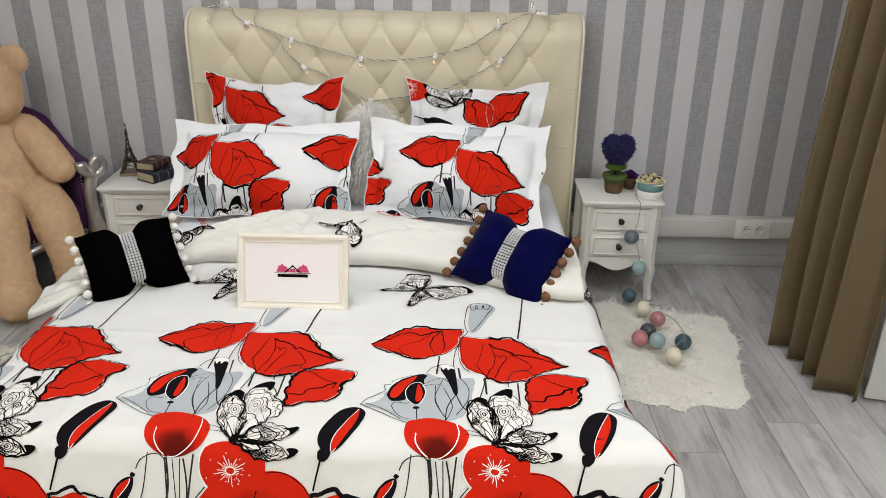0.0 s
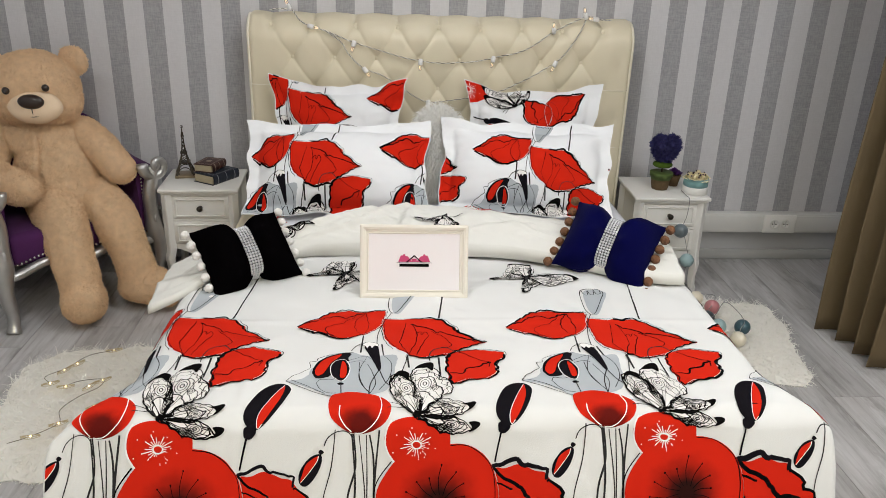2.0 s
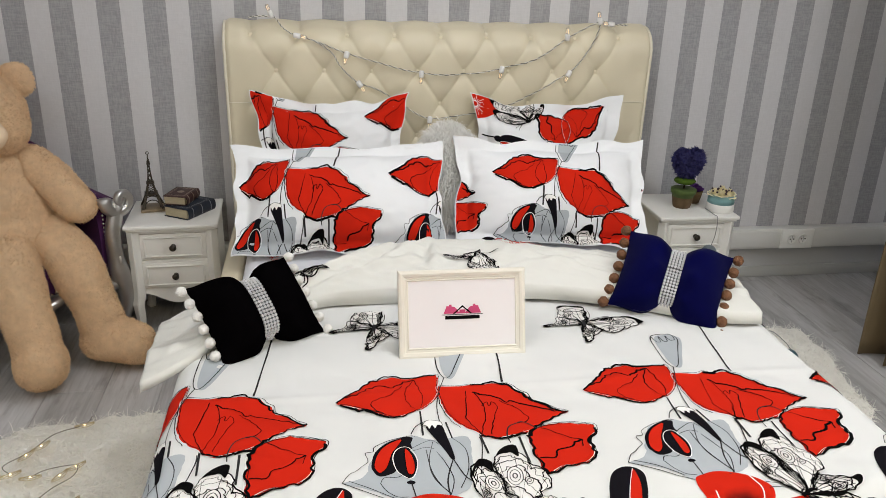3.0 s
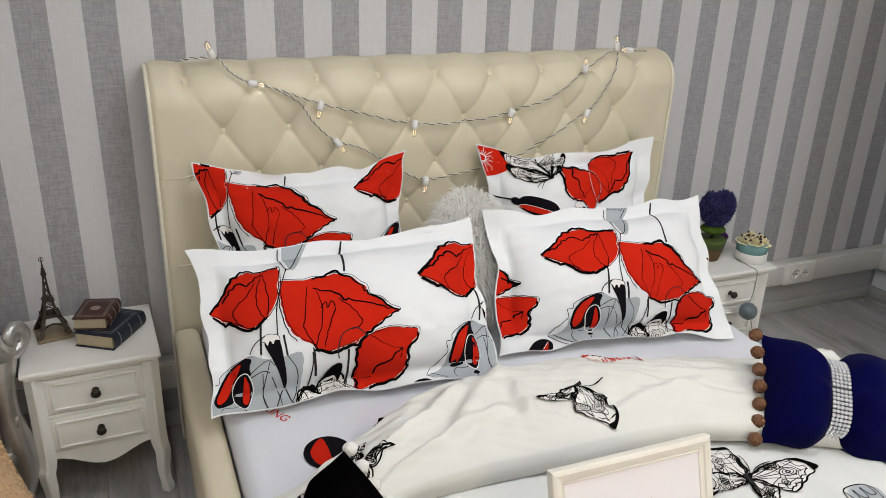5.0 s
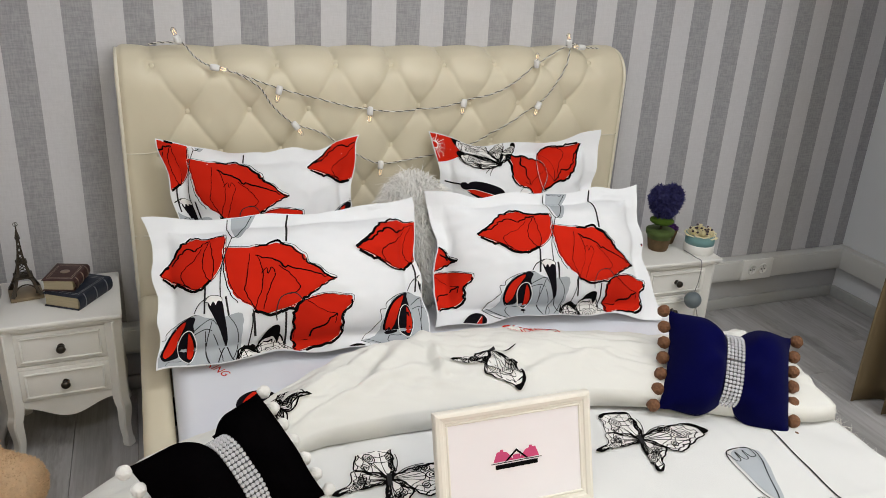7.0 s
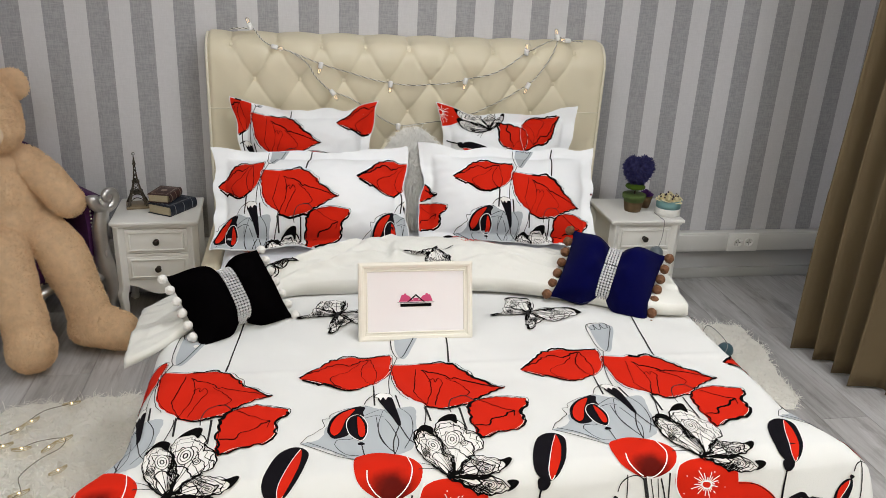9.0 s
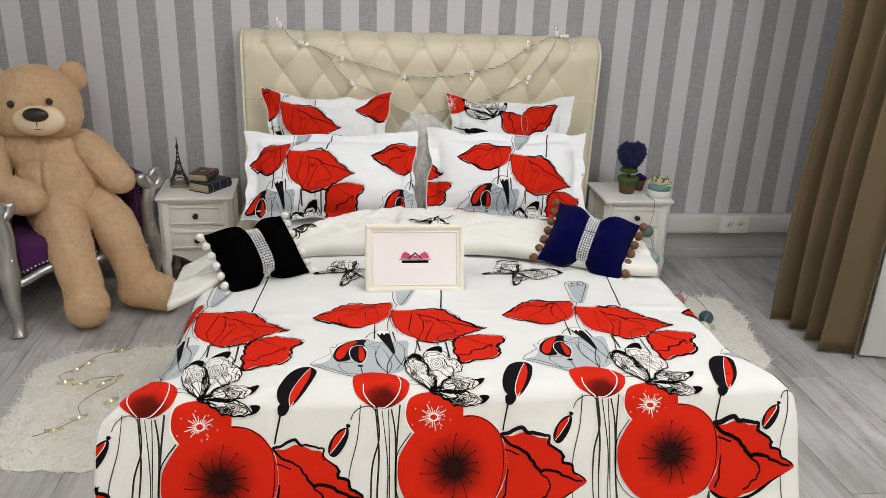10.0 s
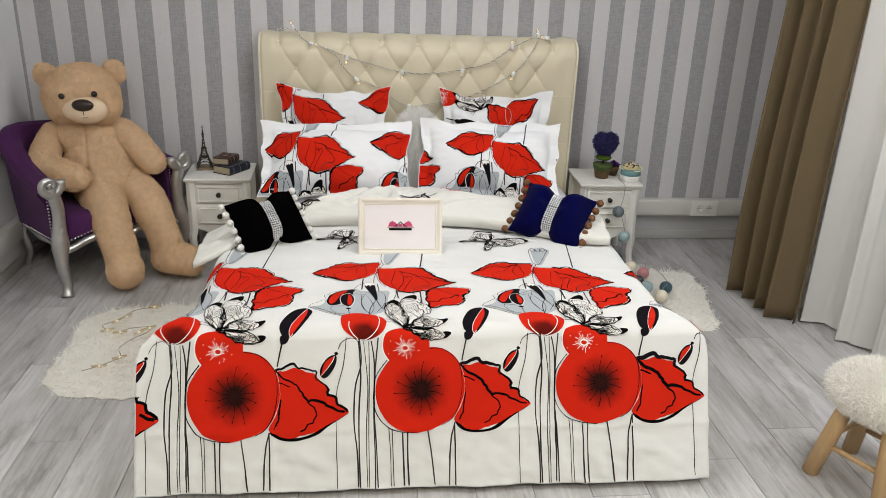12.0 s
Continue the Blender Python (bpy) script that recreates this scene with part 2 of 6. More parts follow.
def lathe(profile, n=24, at=(0, 0, 0)):
    verts, faces = [], []
    for r, z in profile:
        for i in range(n):
            a = 2 * math.pi * i / n
            verts.append((at[0] + r * math.cos(a), at[1] + r * math.sin(a), at[2] + z))
    for j in range(len(profile) - 1):
        for i in range(n):
            k = (i + 1) % n
            faces.append((j * n + i, j * n + k, (j + 1) * n + k, (j + 1) * n + i))
    faces.append(tuple(range(n - 1, -1, -1)))
    faces.append(tuple(range((len(profile) - 1) * n, len(profile) * n)))
    return verts, faces


def spline(points, per=6, closed=False):
    """A smooth line through the points (Catmull-Rom)."""
    p = [np.array(q, float) for q in points]
    n = len(p)
    out = []
    for i in range(n if closed else n - 1):
        if closed:
            a, b, c, d = p[i - 1], p[i], p[(i + 1) % n], p[(i + 2) % n]
        else:
            a, b, c, d = p[max(i - 1, 0)], p[i], p[i + 1], p[min(i + 2, n - 1)]
        for k in range(per):
            t = k / per
            out.append(0.5 * (2 * b + (c - a) * t + (2 * a - 5 * b + 4 * c - d) * t * t + (3 * b - a - 3 * c + d) * t ** 3))
    if not closed:
        out.append(p[-1])
    return out


def tube(points, radius, n=8, flat=1.0):
    """A tube along a line; radius is a number or one for each point."""
    pts = [Vector(p) for p in points]
    m = len(pts)
    rad = [radius] * m if isinstance(radius, (int, float)) else list(radius)
    verts, faces = [], []
    side = None
    for i, p in enumerate(pts):
        d = (pts[min(i + 1, m - 1)] - pts[max(i - 1, 0)]).normalized()
        if side is None:
            side = d.cross(Vector((0, 0, 1)) if abs(d.z) < 0.9 else Vector((1, 0, 0))).normalized()
        side = (side - d * side.dot(d)).normalized()
        up = d.cross(side)
        for k in range(n):
            a = 2 * math.pi * k / n
            verts.append(p + side * (math.cos(a) * rad[i]) + up * (math.sin(a) * rad[i] * flat))
    for i in range(m - 1):
        for k in range(n):
            q = (k + 1) % n
            faces.append((i * n + k, i * n + q, (i + 1) * n + q, (i + 1) * n + k))
    faces.append(tuple(range(n - 1, -1, -1)))
    faces.append(tuple(range((m - 1) * n, m * n)))
    return verts, faces


def ball(r, at=(0, 0, 0), seg=16, rings=10, squash=(1, 1, 1)):
    bm = bmesh.new()
    bmesh.ops.create_uvsphere(bm, u_segments=seg, v_segments=rings, radius=r)
    bmesh.ops.scale(bm, vec=squash, verts=bm.verts)
    bmesh.ops.translate(bm, vec=at, verts=bm.verts)
    return bm


def sheet(fn, us, vs):
    """A grid of faces over the surface fn(u, v)."""
    nv = len(vs)
    verts = [tuple(fn(u, v)) for u in us for v in vs]
    faces = [(i * nv + j, (i + 1) * nv + j, (i + 1) * nv + j + 1, i * nv + j + 1) for i in range(len(us) - 1) for j in range(nv - 1)]
    return verts, faces


def span(a, b, n):
    return [a + (b - a) * i / n for i in range(n + 1)]


def step(a, b, x):
    t = min(1, max(0, (x - a) / (b - a)))
    return t * t * (3 - 2 * t)


def wave(x, y, z=0.0, f=1.0):
    return noise.noise((x * f, y * f, z * f))


def blades(points, normals, length, width, lie=0.5, seed=1, drop=0.0, comb=(0, 0, 0)):
    """Fur: bent, tapering hairs, as (verts, faces)."""
    rng = np.random.default_rng(seed)
    n = len(points)
    p, nn = np.asarray(points, float), np.asarray(normals, float)
    d = nn + lie * rng.normal(size=(n, 3)) + np.asarray(comb)
    d /= np.linalg.norm(d, axis=1)[:, None]
    d2 = d + 0.7 * lie * rng.normal(size=(n, 3)) + np.array((0, 0, -drop))
    d2 /= np.linalg.norm(d2, axis=1)[:, None]
    s = np.cross(d, rng.normal(size=(n, 3)))
    s /= np.linalg.norm(s, axis=1)[:, None] + 1e-9
    s *= np.where((np.cross(s, d) * nn).sum(1) < 0, -1.0, 1.0)[:, None]
    ln = (length * rng.uniform(0.55, 1.15, n))[:, None]
    w = width / 2
    mid = p + d * ln * 0.5
    tip = mid + d2 * ln * 0.5
    v = np.stack([p - s * w, p + s * w, mid + s * w * 0.8, mid - s * w * 0.8, tip], 1).reshape(-1, 3)
    k = np.arange(n)[:, None] * 5
    quads = (k + np.array([0, 1, 2, 3])).tolist()
    tris = (k + np.array([3, 2, 4])).tolist()
    return v.tolist(), quads + tris


# ---- room ----
X0, X1, Y0, Y1, ZC = -2.47, 2.0, -2.6, 3.66, 2.7


def structure(name, geo, material, label, smooth=False):
    return tagged(part(name, geo, material, None, "", smooth), label, name.split("_")[0], kind="structure")


structure("wall_north", rbox(X1 - X0 + 0.3, 0.15, ZC - 0.165, 0, ((X0 + X1) / 2, Y1 + 0.075, 0.165)), M_PAPER, "wall with pale and dark grey striped wallpaper")
structure("wall_north_base", rbox(X1 - X0 + 0.3, 0.145, 0.165, 0, ((X0 + X1) / 2, Y1 + 0.0775, 0)), M_GREY_WALL, "plain pale grey wall under the cable duct")
structure("wall_west", rbox(0.15, Y1 - Y0, ZC, 0, (X0 - 0.075, (Y0 + Y1) / 2, 0)), M_WHITE_WALL, "plain white painted wall beside the armchair")
structure("wall_south", rbox(X1 - X0 + 0.3, 0.15, ZC, 0, ((X0 + X1) / 2, Y0 - 0.075, 0)), M_WHITE_WALL, "plain white painted wall")
WY0, WY1, WZ0, WZ1 = 0.4, 2.5, 0.85, 2.35
structure("wall_east", merged(
    rbox(0.15, WY0 - Y0, ZC, 0, (X1 + 0.075, (Y0 + WY0) / 2, 0)),
    rbox(0.15, Y1 - WY1, ZC, 0, (X1 + 0.075, (Y1 + WY1) / 2, 0)),
    rbox(0.15, WY1 - WY0, WZ0, 0, (X1 + 0.075, (WY0 + WY1) / 2, 0)),
    rbox(0.15, WY1 - WY0, ZC - WZ1, 0, (X1 + 0.075, (WY0 + WY1) / 2, WZ1))), M_WHITE_WALL, "white painted wall behind the curtains")
structure("ceiling", rbox(X1 - X0 + 0.3, Y1 - Y0 + 0.3, 0.12, 0, ((X0 + X1) / 2, (Y0 + Y1) / 2, ZC)), M_WHITE_WALL, "plain white ceiling")
floor = structure("floor", rbox(X1 - X0 + 0.3, Y1 - Y0 + 0.3, 0.1, 0, ((X0 + X1) / 2, (Y0 + Y1) / 2, -0.112)), M_JOINT, "whitewashed grey wood laminate floor")

window = tagged(thing("window_1", "white framed window behind sheer curtains", "window", at=(X1 + 0.07, (WY0 + WY1) / 2, WZ0)), kind="structure")
M_FRAME_W = mat("white_window_plastic", (0.75, 0.75, 0.75), 0.35, vary=0.02)
M_PANE = bpy.data.materials.new("window_glass")
M_PANE.use_nodes = True
gp = M_PANE.node_tree.nodes["Principled BSDF"]
gp.inputs["Transmission Weight"].default_value, gp.inputs["Roughness"].default_value, gp.inputs["IOR"].default_value = 1.0, 0.0, 1.45
hw, hh = (WY1 - WY0) / 2, WZ1 - WZ0
part("window_frame", merged(rbox(0.07, 2 * hw, 0.06, 0.004), rbox(0.07, 2 * hw, 0.06, 0.004, (0, 0, hh - 0.06)),
                            *[rbox(0.068, 0.06, hh - 0.12, 0.004, (0, y, 0.06)) for y in (-hw + 0.03, 0, hw - 0.03)]), M_FRAME_W, window, smooth=False)
for y in (-hw / 2, hw / 2):
    part("pane", rbox(0.006, hw - 0.09, hh - 0.12, 0, (0, y, 0.06)), M_PANE, window).visible_shadow = False
part("window_sill", rbox(0.2, 2 * hw, 0.025, 0.004, (-0.16, 0, -0.03)), M_FRAME_W, window, smooth=False)

# skirting and the wide cable duct along the walls
structure("baseboard_north", rbox(X1 - X0 - 0.02, 0.016, 0.055, 0.003, ((X0 + X1) / 2, Y1 - 0.004, 0)), M_SKIRT, "pale grey laminate skirting board", True)
structure("baseboard_west", rbox(0.016, Y1 - Y0 - 0.02, 0.055, 0.003, (X0 + 0.008, (Y0 + Y1) / 2, 0)), M_SKIRT, "pale grey laminate skirting board", True)
structure("baseboard_east", rbox(0.016, Y1 - Y0 - 0.02, 0.055, 0.003, (X1 - 0.008, (Y0 + Y1) / 2, 0)), M_SKIRT, "pale grey laminate skirting board", True)


def duct(name, along, length, at, turn):
    d = thing(name, "white plastic cable duct along the wall", "cable duct", at=at, turn=turn)
    part("channel", rbox(length, 0.05, 0.102, 0.004, (0, 0, 0)), M_DUCT, d)
    part("cover", rbox(length, 0.006, 0.082, 0.002, (0, -0.027, 0.010)), M_DUCT, d)
    return d


duct("cable_duct", "x", X1 - X0 - 0.09, ((X0 + X1) / 2, Y1 - 0.027, 0.166), 0)
duct("cable_duct", "y", 2.6, (X1 - 0.027, Y1 - 1.3, 0.166), 90)
duct("cable_duct", "y", 2.6, (X0 + 0.027, Y1 - 1.3, 0.166), -90)

# wall socket with two outlets
M_SOCKET = mat("white_socket_plastic", (0.80, 0.79, 0.76), 0.3, vary=0.02)
# near-black colour standing in for the shade inside holes and slots
M_HOLE_SHADE = mat("hole_shade", (0.03, 0.03, 0.03), 0.8)
sock = thing("wall_socket", "white double wall socket set in the cable duct", "socket", at=(1.44, Y1 - 0.0585, 0.166))
part("plate", rbox(0.17, 0.012, 0.098, 0.004, (0, 0, 0.002)), M_SOCKET, sock)
for dx in (-0.03, 0.03):
    o = part("outlet", moved(lathe([(0.026, 0), (0.026, 0.004), (0.021, 0.005), (0.0195, 0.001), (0.001, 0.001)], 24), pose(dx, -0.006, 0.052, 90)), M_SOCKET, sock)
    # solid dark discs painted as the shade of the pin holes
    for ddx in (-0.009, 0.009):
        part("hole", moved(lathe([(0.0032, 0), (0.0032, 0.0015)], 10), pose(dx + ddx, -0.0075, 0.052, 90)), M_HOLE_SHADE, o)
    part("earth_clip", rbox(0.003, 0.002, 0.034, 0.0005, (dx, -0.0085, 0.035)), M_SKIRT, o)

strip = thing("power_strip", "small dark brown power strip on the skirting", "power strip", at=(-1.685, Y1 - 0.03, 0.0555))
part("body", rbox(0.10, 0.03, 0.026, 0.004), mat("dark_brown_plastic_strip", (0.05, 0.035, 0.028), 0.5), strip)
# solid dark blocks in place of shaded slots
for k in range(4):
    part("slot", rbox(0.012, 0.004, 0.016, 0.001, (-0.036 + 0.024 * k, -0.0155, 0.005)), M_HOLE_SHADE, strip)

# ceiling lights behind and above the camera
M_LAMP = glow("lamp_diffuser", (1.0, 0.98, 0.95), 3.0)
for x, y, power, tint in PANELS:
    cl = thing("ceiling_light", "square white ceiling panel light, switched on", "ceiling light", "ceiling lights", (x, y, ZC - 0.03))
    part("frame", merged(*[rbox(a, b, 0.03, 0.003, c) for a, b, c in ((0.62, 0.02, (0, 0.3, 0)), (0.62, 0.02, (0, -0.3, 0)), (0.02, 0.58, (0.3, 0, 0)), (0.02, 0.58, (-0.3, 0, 0)))]), M_FRAME_W, cl)
    part("diffuser", rbox(0.58, 0.58, 0.008, 0, (0, 0, 0.012)), M_LAMP, cl)
    lamp = bpy.data.lights.new("panel_lamp", "AREA")
    lamp.energy, lamp.size, lamp.color = power, 0.56, tint
    lo = new("panel_lamp", lamp)
    lo.matrix_basis = pose(x, y, ZC - 0.035)

# ---- bed ----
HX0, HX1 = -1.206, 0.545
HXC = (HX0 + HX1) / 2
bed = thing("bed", "double bed with a cream tufted leatherette headboard", "bed", at=(HXC, 2.5, 0))
BUTTON_U, BUTTON_W, BUTTON_TOP = 0.187, 0.132, 1.160


def buttons():
    out = []
    for row in range(4):
        for i in range(-5, 6):
            x = (i + (0.0 if row % 2 == 0 else 0.5)) * BUTTON_U - 0.02
            if abs(x + 0.02) < 0.80:
                out.append((x, BUTTON_TOP - row * BUTTON_W))
    return out


BUTTONS = buttons()


def head_face(u, w):
    """The headboard's front: u across, w from the floor up over the rolled top and down the back."""
    hw2 = (HX1 - HX0) / 2
    top = 1.10
    if w < top:
        y, z = 3.53 - 2.50 + 0.02 * (1 - w / top), w
        ny, nz = -1, 0
    else:
        a = (w - top) / 0.085
        a = min(a, math.pi)
        y, z = 1.03 + 0.085 - 0.085 * math.cos(a), top + 0.085 * math.sin(a)
        ny, nz = -math.cos(a), math.sin(a)
    edge = 1 - step(hw2 - 0.12, hw2 - 0.02, abs(u))
    zone = step(0.60, 0.68, w) * (1 - step(1.22, 1.28, w))
    # soft diamonds between the buttons
    r = (BUTTON_TOP - w) / BUTTON_W
    q = (u + 0.02) / BUTTON_U
    a1, a2 = q + r / 2, q - r / 2
    d1, d2 = abs(a1 - round(a1)), abs(a2 - round(a2))
    crease = min(d1, d2)
    dimple = math.hypot(d1, d2)
    if w > BUTTON_TOP:
        crease, dimple = min(d1, d2, 9) * 1.0, math.hypot(d1, d2)
        if w > BUTTON_TOP + 0.02:
            crease = abs(q - round(q))
            dimple = crease
    inner = 1 - step(0.68, 0.80, abs(u + 0.02))
    puff = 0.0065 * (1 - inner * math.exp(-crease / 0.045)) + 0.026 * (1 - math.exp(-dimple / (0.13 + 0.07 * inner)))
    puff = puff * zone * edge + 0.030 * (1 - zone * edge)
    puff *= 0.45 + 0.55 * (1 - step(hw2 - 0.03, hw2, abs(u)))
    y += ny * puff
    z += nz * puff
    return u, y, z


us, ws = span(-(HX1 - HX0) / 2 + 0.012, (HX1 - HX0) / 2 - 0.012, 340), span(0.02, 1.10 + 0.085 * math.pi, 240)
head = part("headboard", sheet(head_face, us, ws), M_LEATHER, bed, "cream leatherette headboard with deep diamond tufting")
part("headboard_back", rbox(HX1 - HX0 - 0.03, 0.055, 1.12, 0.01, (0, 1.085, 0.02)), M_LEATHER, bed)
for sx in (-1, 1):
    xe = sx * ((HX1 - HX0) / 2 - 0.010)
    line = [head_face(xe, w) for w in span(0.02, 1.10 + 0.085 * math.pi, 60)]
    part("side_panel", join_geo(([(xe, y, z) for _, y, z in line] + [(xe, 1.12, max(0.02, min(z, 1.10))) for _, y, z in line],
                                 [(i, i + 1, 62 + i, 61 + i) for i in range(60)])), M_LEATHER, bed, smooth=False)
    part("piping", tube([(xe, y - 0.002, z) for _, y, z in line], 0.006, 8), M_PIPING, bed, "pale piping along the edge")
part("seam", tube([(x, head_face(x, 0.635)[1] - 0.001, 0.635) for x in span(-0.86, 0.86, 40)], 0.003, 6), M_PIPING, bed)
for sx in (-1, 1):
    part("seam", tube([(sx * x, head_face(sx * x, 0.905)[1] - 0.0005, 0.905) for x in span(0.70, 0.86, 10)], 0.0022, 6), M_PIPING, bed)
for bx, bz in BUTTONS:
    _, by, bzz = head_face(bx, bz)
    part("button", moved(ball(0.0125, (0, 0, 0), 12, 8, (1, 0.55, 1)), Matrix.Translation((bx, by - 0.003, bzz))), M_LEATHER, head)
# upholstered rails and feet
for sx, x in ((-1, -0.83), (1, 0.735)):
    part("side_rail", rbox(0.075, 2.0, 0.36, 0.025, (x, 0.0, 0.08), 4), M_LEATHER, bed)
part("foot_rail", rbox(1.60, 0.07, 0.34, 0.02, (-0.027, -0.965, 0.08), 4), M_LEATHER, bed)
for x in (-0.78, 0.78):
    for y in (-0.93, 0.90):
        part("foot", lathe([(0.025, 0.0), (0.03, 0.08)], 16, (x, y, 0)), M_GAP, bed)
# mattress under its fitted sheet
mattress = tagged(part("mattress", rbox(1.553, 1.96, 0.226, 0.045, (-0.3415, 2.53, 0.25), 5), M_SHEET), "mattress under a pale grey fitted sheet", "mattress")

# ---- duvet ----
DL, DR = -1.362, 0.532       # the hem's ends at the foot
VC = 0.54                    # length of the drop at the foot


def duvet_raw(u, v):
    if v < VC:
        y, z = 1.265 + 0.21 * v / VC, 0.012 + 0.498 * v / VC
    else:
        y, z = 1.475 + (v - VC), 0.510
    w = step(0.42, 0.58, v)
    x = u
    # over the bed's sides the cloth rolls off the mattress and hangs; towards the foot it spreads
    spread = 1 - step(0.50, 0.76, v)
    for sx, edge in ((-1, -1.192 - 0.115 * spread), (1, 0.412 + 0.085 * spread)):
        over = sx * (u - edge)
        if over > 0 and w:
            run = min(over, 0.06)
            x -= sx * (0.35 * run + 0.97 * (over - run)) * w
            z -= (0.75 * run + 0.98 * (over - run)) * w
    return Vector((x, y, max(z, 0.012)))


def duvet(u, v):
    p = Vector((0, 0, 0))
    for du, dv in ((-0.02, -0.035), (0.02, -0.035), (-0.02, 0.035), (0.02, 0.035), (0, 0), (0, -0.017), (0, 0.017)):
        p += duvet_raw(u + du, max(0, v + dv))
    p /= 7
    flat = step(0.5, 0.62, v)
    n = 0.007 * wave(u, v, 1.3, 3.1) + 0.005 * wave(u, v * 1.4, 5.3, 7.0) + 0.003 * wave(u + 0.4 * v, v * 0.6, 2.2, 15.0)
    fold = 0.010 * wave(u, 0.3 * v, 8.1, 6.5) * (1 - flat)
    pack = 0.0035 * math.exp(-((v - 0.205 - 0.006 * wave(u, 0, 3, 4)) / 0.010) ** 2) + 0.003 * math.exp(-((v - 1.02) / 0.012) ** 2)
    for c in (-0.93, -0.42, 0.10):
        pack += 0.0030 * math.exp(-((u - c - 0.01 * wave(v, c, 5, 3)) / 0.009) ** 2)
    hem = (1 - step(0.10, 0.26, v)) * (0.006 * wave(u * 1.6 + v, v * 2.4, 6.1, 8) + 0.003 * wave(u + 2 * v, u - v, 7.7, 16))
    p.z += (n + pack) * flat
    p.y -= fold + (0.3 * n + pack + hem) * (1 - flat)
    return p


def frame_at(fn, u, v, e=0.004):
    p = fn(u, v)
    a = Vector(fn(u + e, v)) - Vector(fn(u - e, v))
    b = Vector(fn(u, v + e)) - Vector(fn(u, v - e))
    n = a.cross(b)
    return Vector(p), n.normalized() if n.length > 1e-9 else Vector((0, 0, 1))


duvet_thing = thing("duvet", "white duvet cover printed with red poppies and butterflies", "duvet", at=(0, 0, 0))
vs = span(0.0, 1.52, 190)


def duvet_wide(s, v):
    """Over the bed's sides the cover reaches further than along the foot."""
    w = step(0.52, 0.85, v)
    return duvet(DL - 0.24 * w + (DR - DL + 0.42 * w) * s, v)


main = part("cover", sheet(duvet_wide, span(0, 1, 180), vs), M_COTTON, duvet_thing)
main.modifiers.new("thick", "SOLIDIFY").thickness = 0.012

# fold: the head end of the duvet turned back, plain side up


CREASES = ((-0.98, 0.25, -0.62, 0.75, 0.020, 0.020), (-0.86, 0.15, -0.55, 0.40, 0.014, 0.014), (-0.70, 0.30, -0.48, 0.95, 0.016, 0.022),
           (-0.52, 0.20, -0.50, 0.70, 0.012, 0.014), (-0.36, 0.15, -0.05, 0.45, 0.010, 0.018), (-0.10, 0.55, 0.22, 0.50, 0.010, 0.020),
           (0.05, 0.12, 0.30, 0.35, 0.012, 0.016), (-1.20, 0.45, -0.90, 0.70, 0.014, 0.020))


def fold_at(s, w):
    """s across the bed, w from the turned-back hem (0) over the crest to the crease at the head side (1)."""
    x = s
    t = (s + 1.30) / 1.70
    yf = 2.43 - 0.24 * step(0.55, 1.0, t) ** 1.5 - 0.30 * (1 - step(0.0, 0.30, t)) + 0.012 * wave(s, 0.5, 2, 5)
    yb = 2.50 + 0.24 * step(0.05, 0.42, t) - 0.13 * step(0.5, 1.0, t) + 0.015 * wave(s, 3.5, 2, 4)
    h = 0.050 + 0.065 * step(0.1, 0.4, t) * (1 - 0.55 * step(0.6, 1.0, t))
    y = yf + (yb - yf) * w
    prof = (0.030 + (1 - 0.030 / h) * h * math.sin(math.pi * min(1, 0.06 + 0.80 * w)) ** 0.8) if w > 0 else 0.012
    if w > 0.88:
        prof *= 1 - 0.75 * ((w - 0.88) / 0.12) ** 2
    z = 0.508 + prof
    over = max(0, -1.14 - s)
    z -= 0.42 * over
    wr = 0.016 * wave(s * 1.0 + 0.55 * w, w * 0.35, 3.7, 5.0) + 0.008 * wave(s * 2.0 - 0.5 * w, w * 0.6, 9.2, 9.0) + 0.007 * wave(s * 1.2 + w, w * 0.3, 4.4, 19.0)
    for s0, w0, s1, w1, high, wide in CREASES:
        ds, dw = s1 - s0, (w1 - w0) * 0.36
        ln = math.hypot(ds, dw)
        px, pw = s - s0, (w - w0) * 0.36
        along = (px * ds + pw * dw) / ln
        across = (px * -dw + pw * ds) / ln + 0.015 * wave(s, w, high * 90, 5)
        fade = step(-0.03, 0.05, along) * (1 - step(ln - 0.06, ln + 0.04, along))
        wr += high * fade * (math.exp(-(across / wide) ** 2) - 0.6 * math.exp(-((across - 1.7 * wide) / wide) ** 2))
    z += wr * step(0.0, 0.25, w)
    return x, y, z


fold_part = part("turned_back_end", sheet(fold_at, span(-1.315, 0.40, 200), span(0.0, 1.0, 56)), M_BACKCOTTON, duvet_thing, "plain white turned-back end with soft creases")
fold_part.modifiers.new("thick", "SOLIDIFY").thickness = 0.010


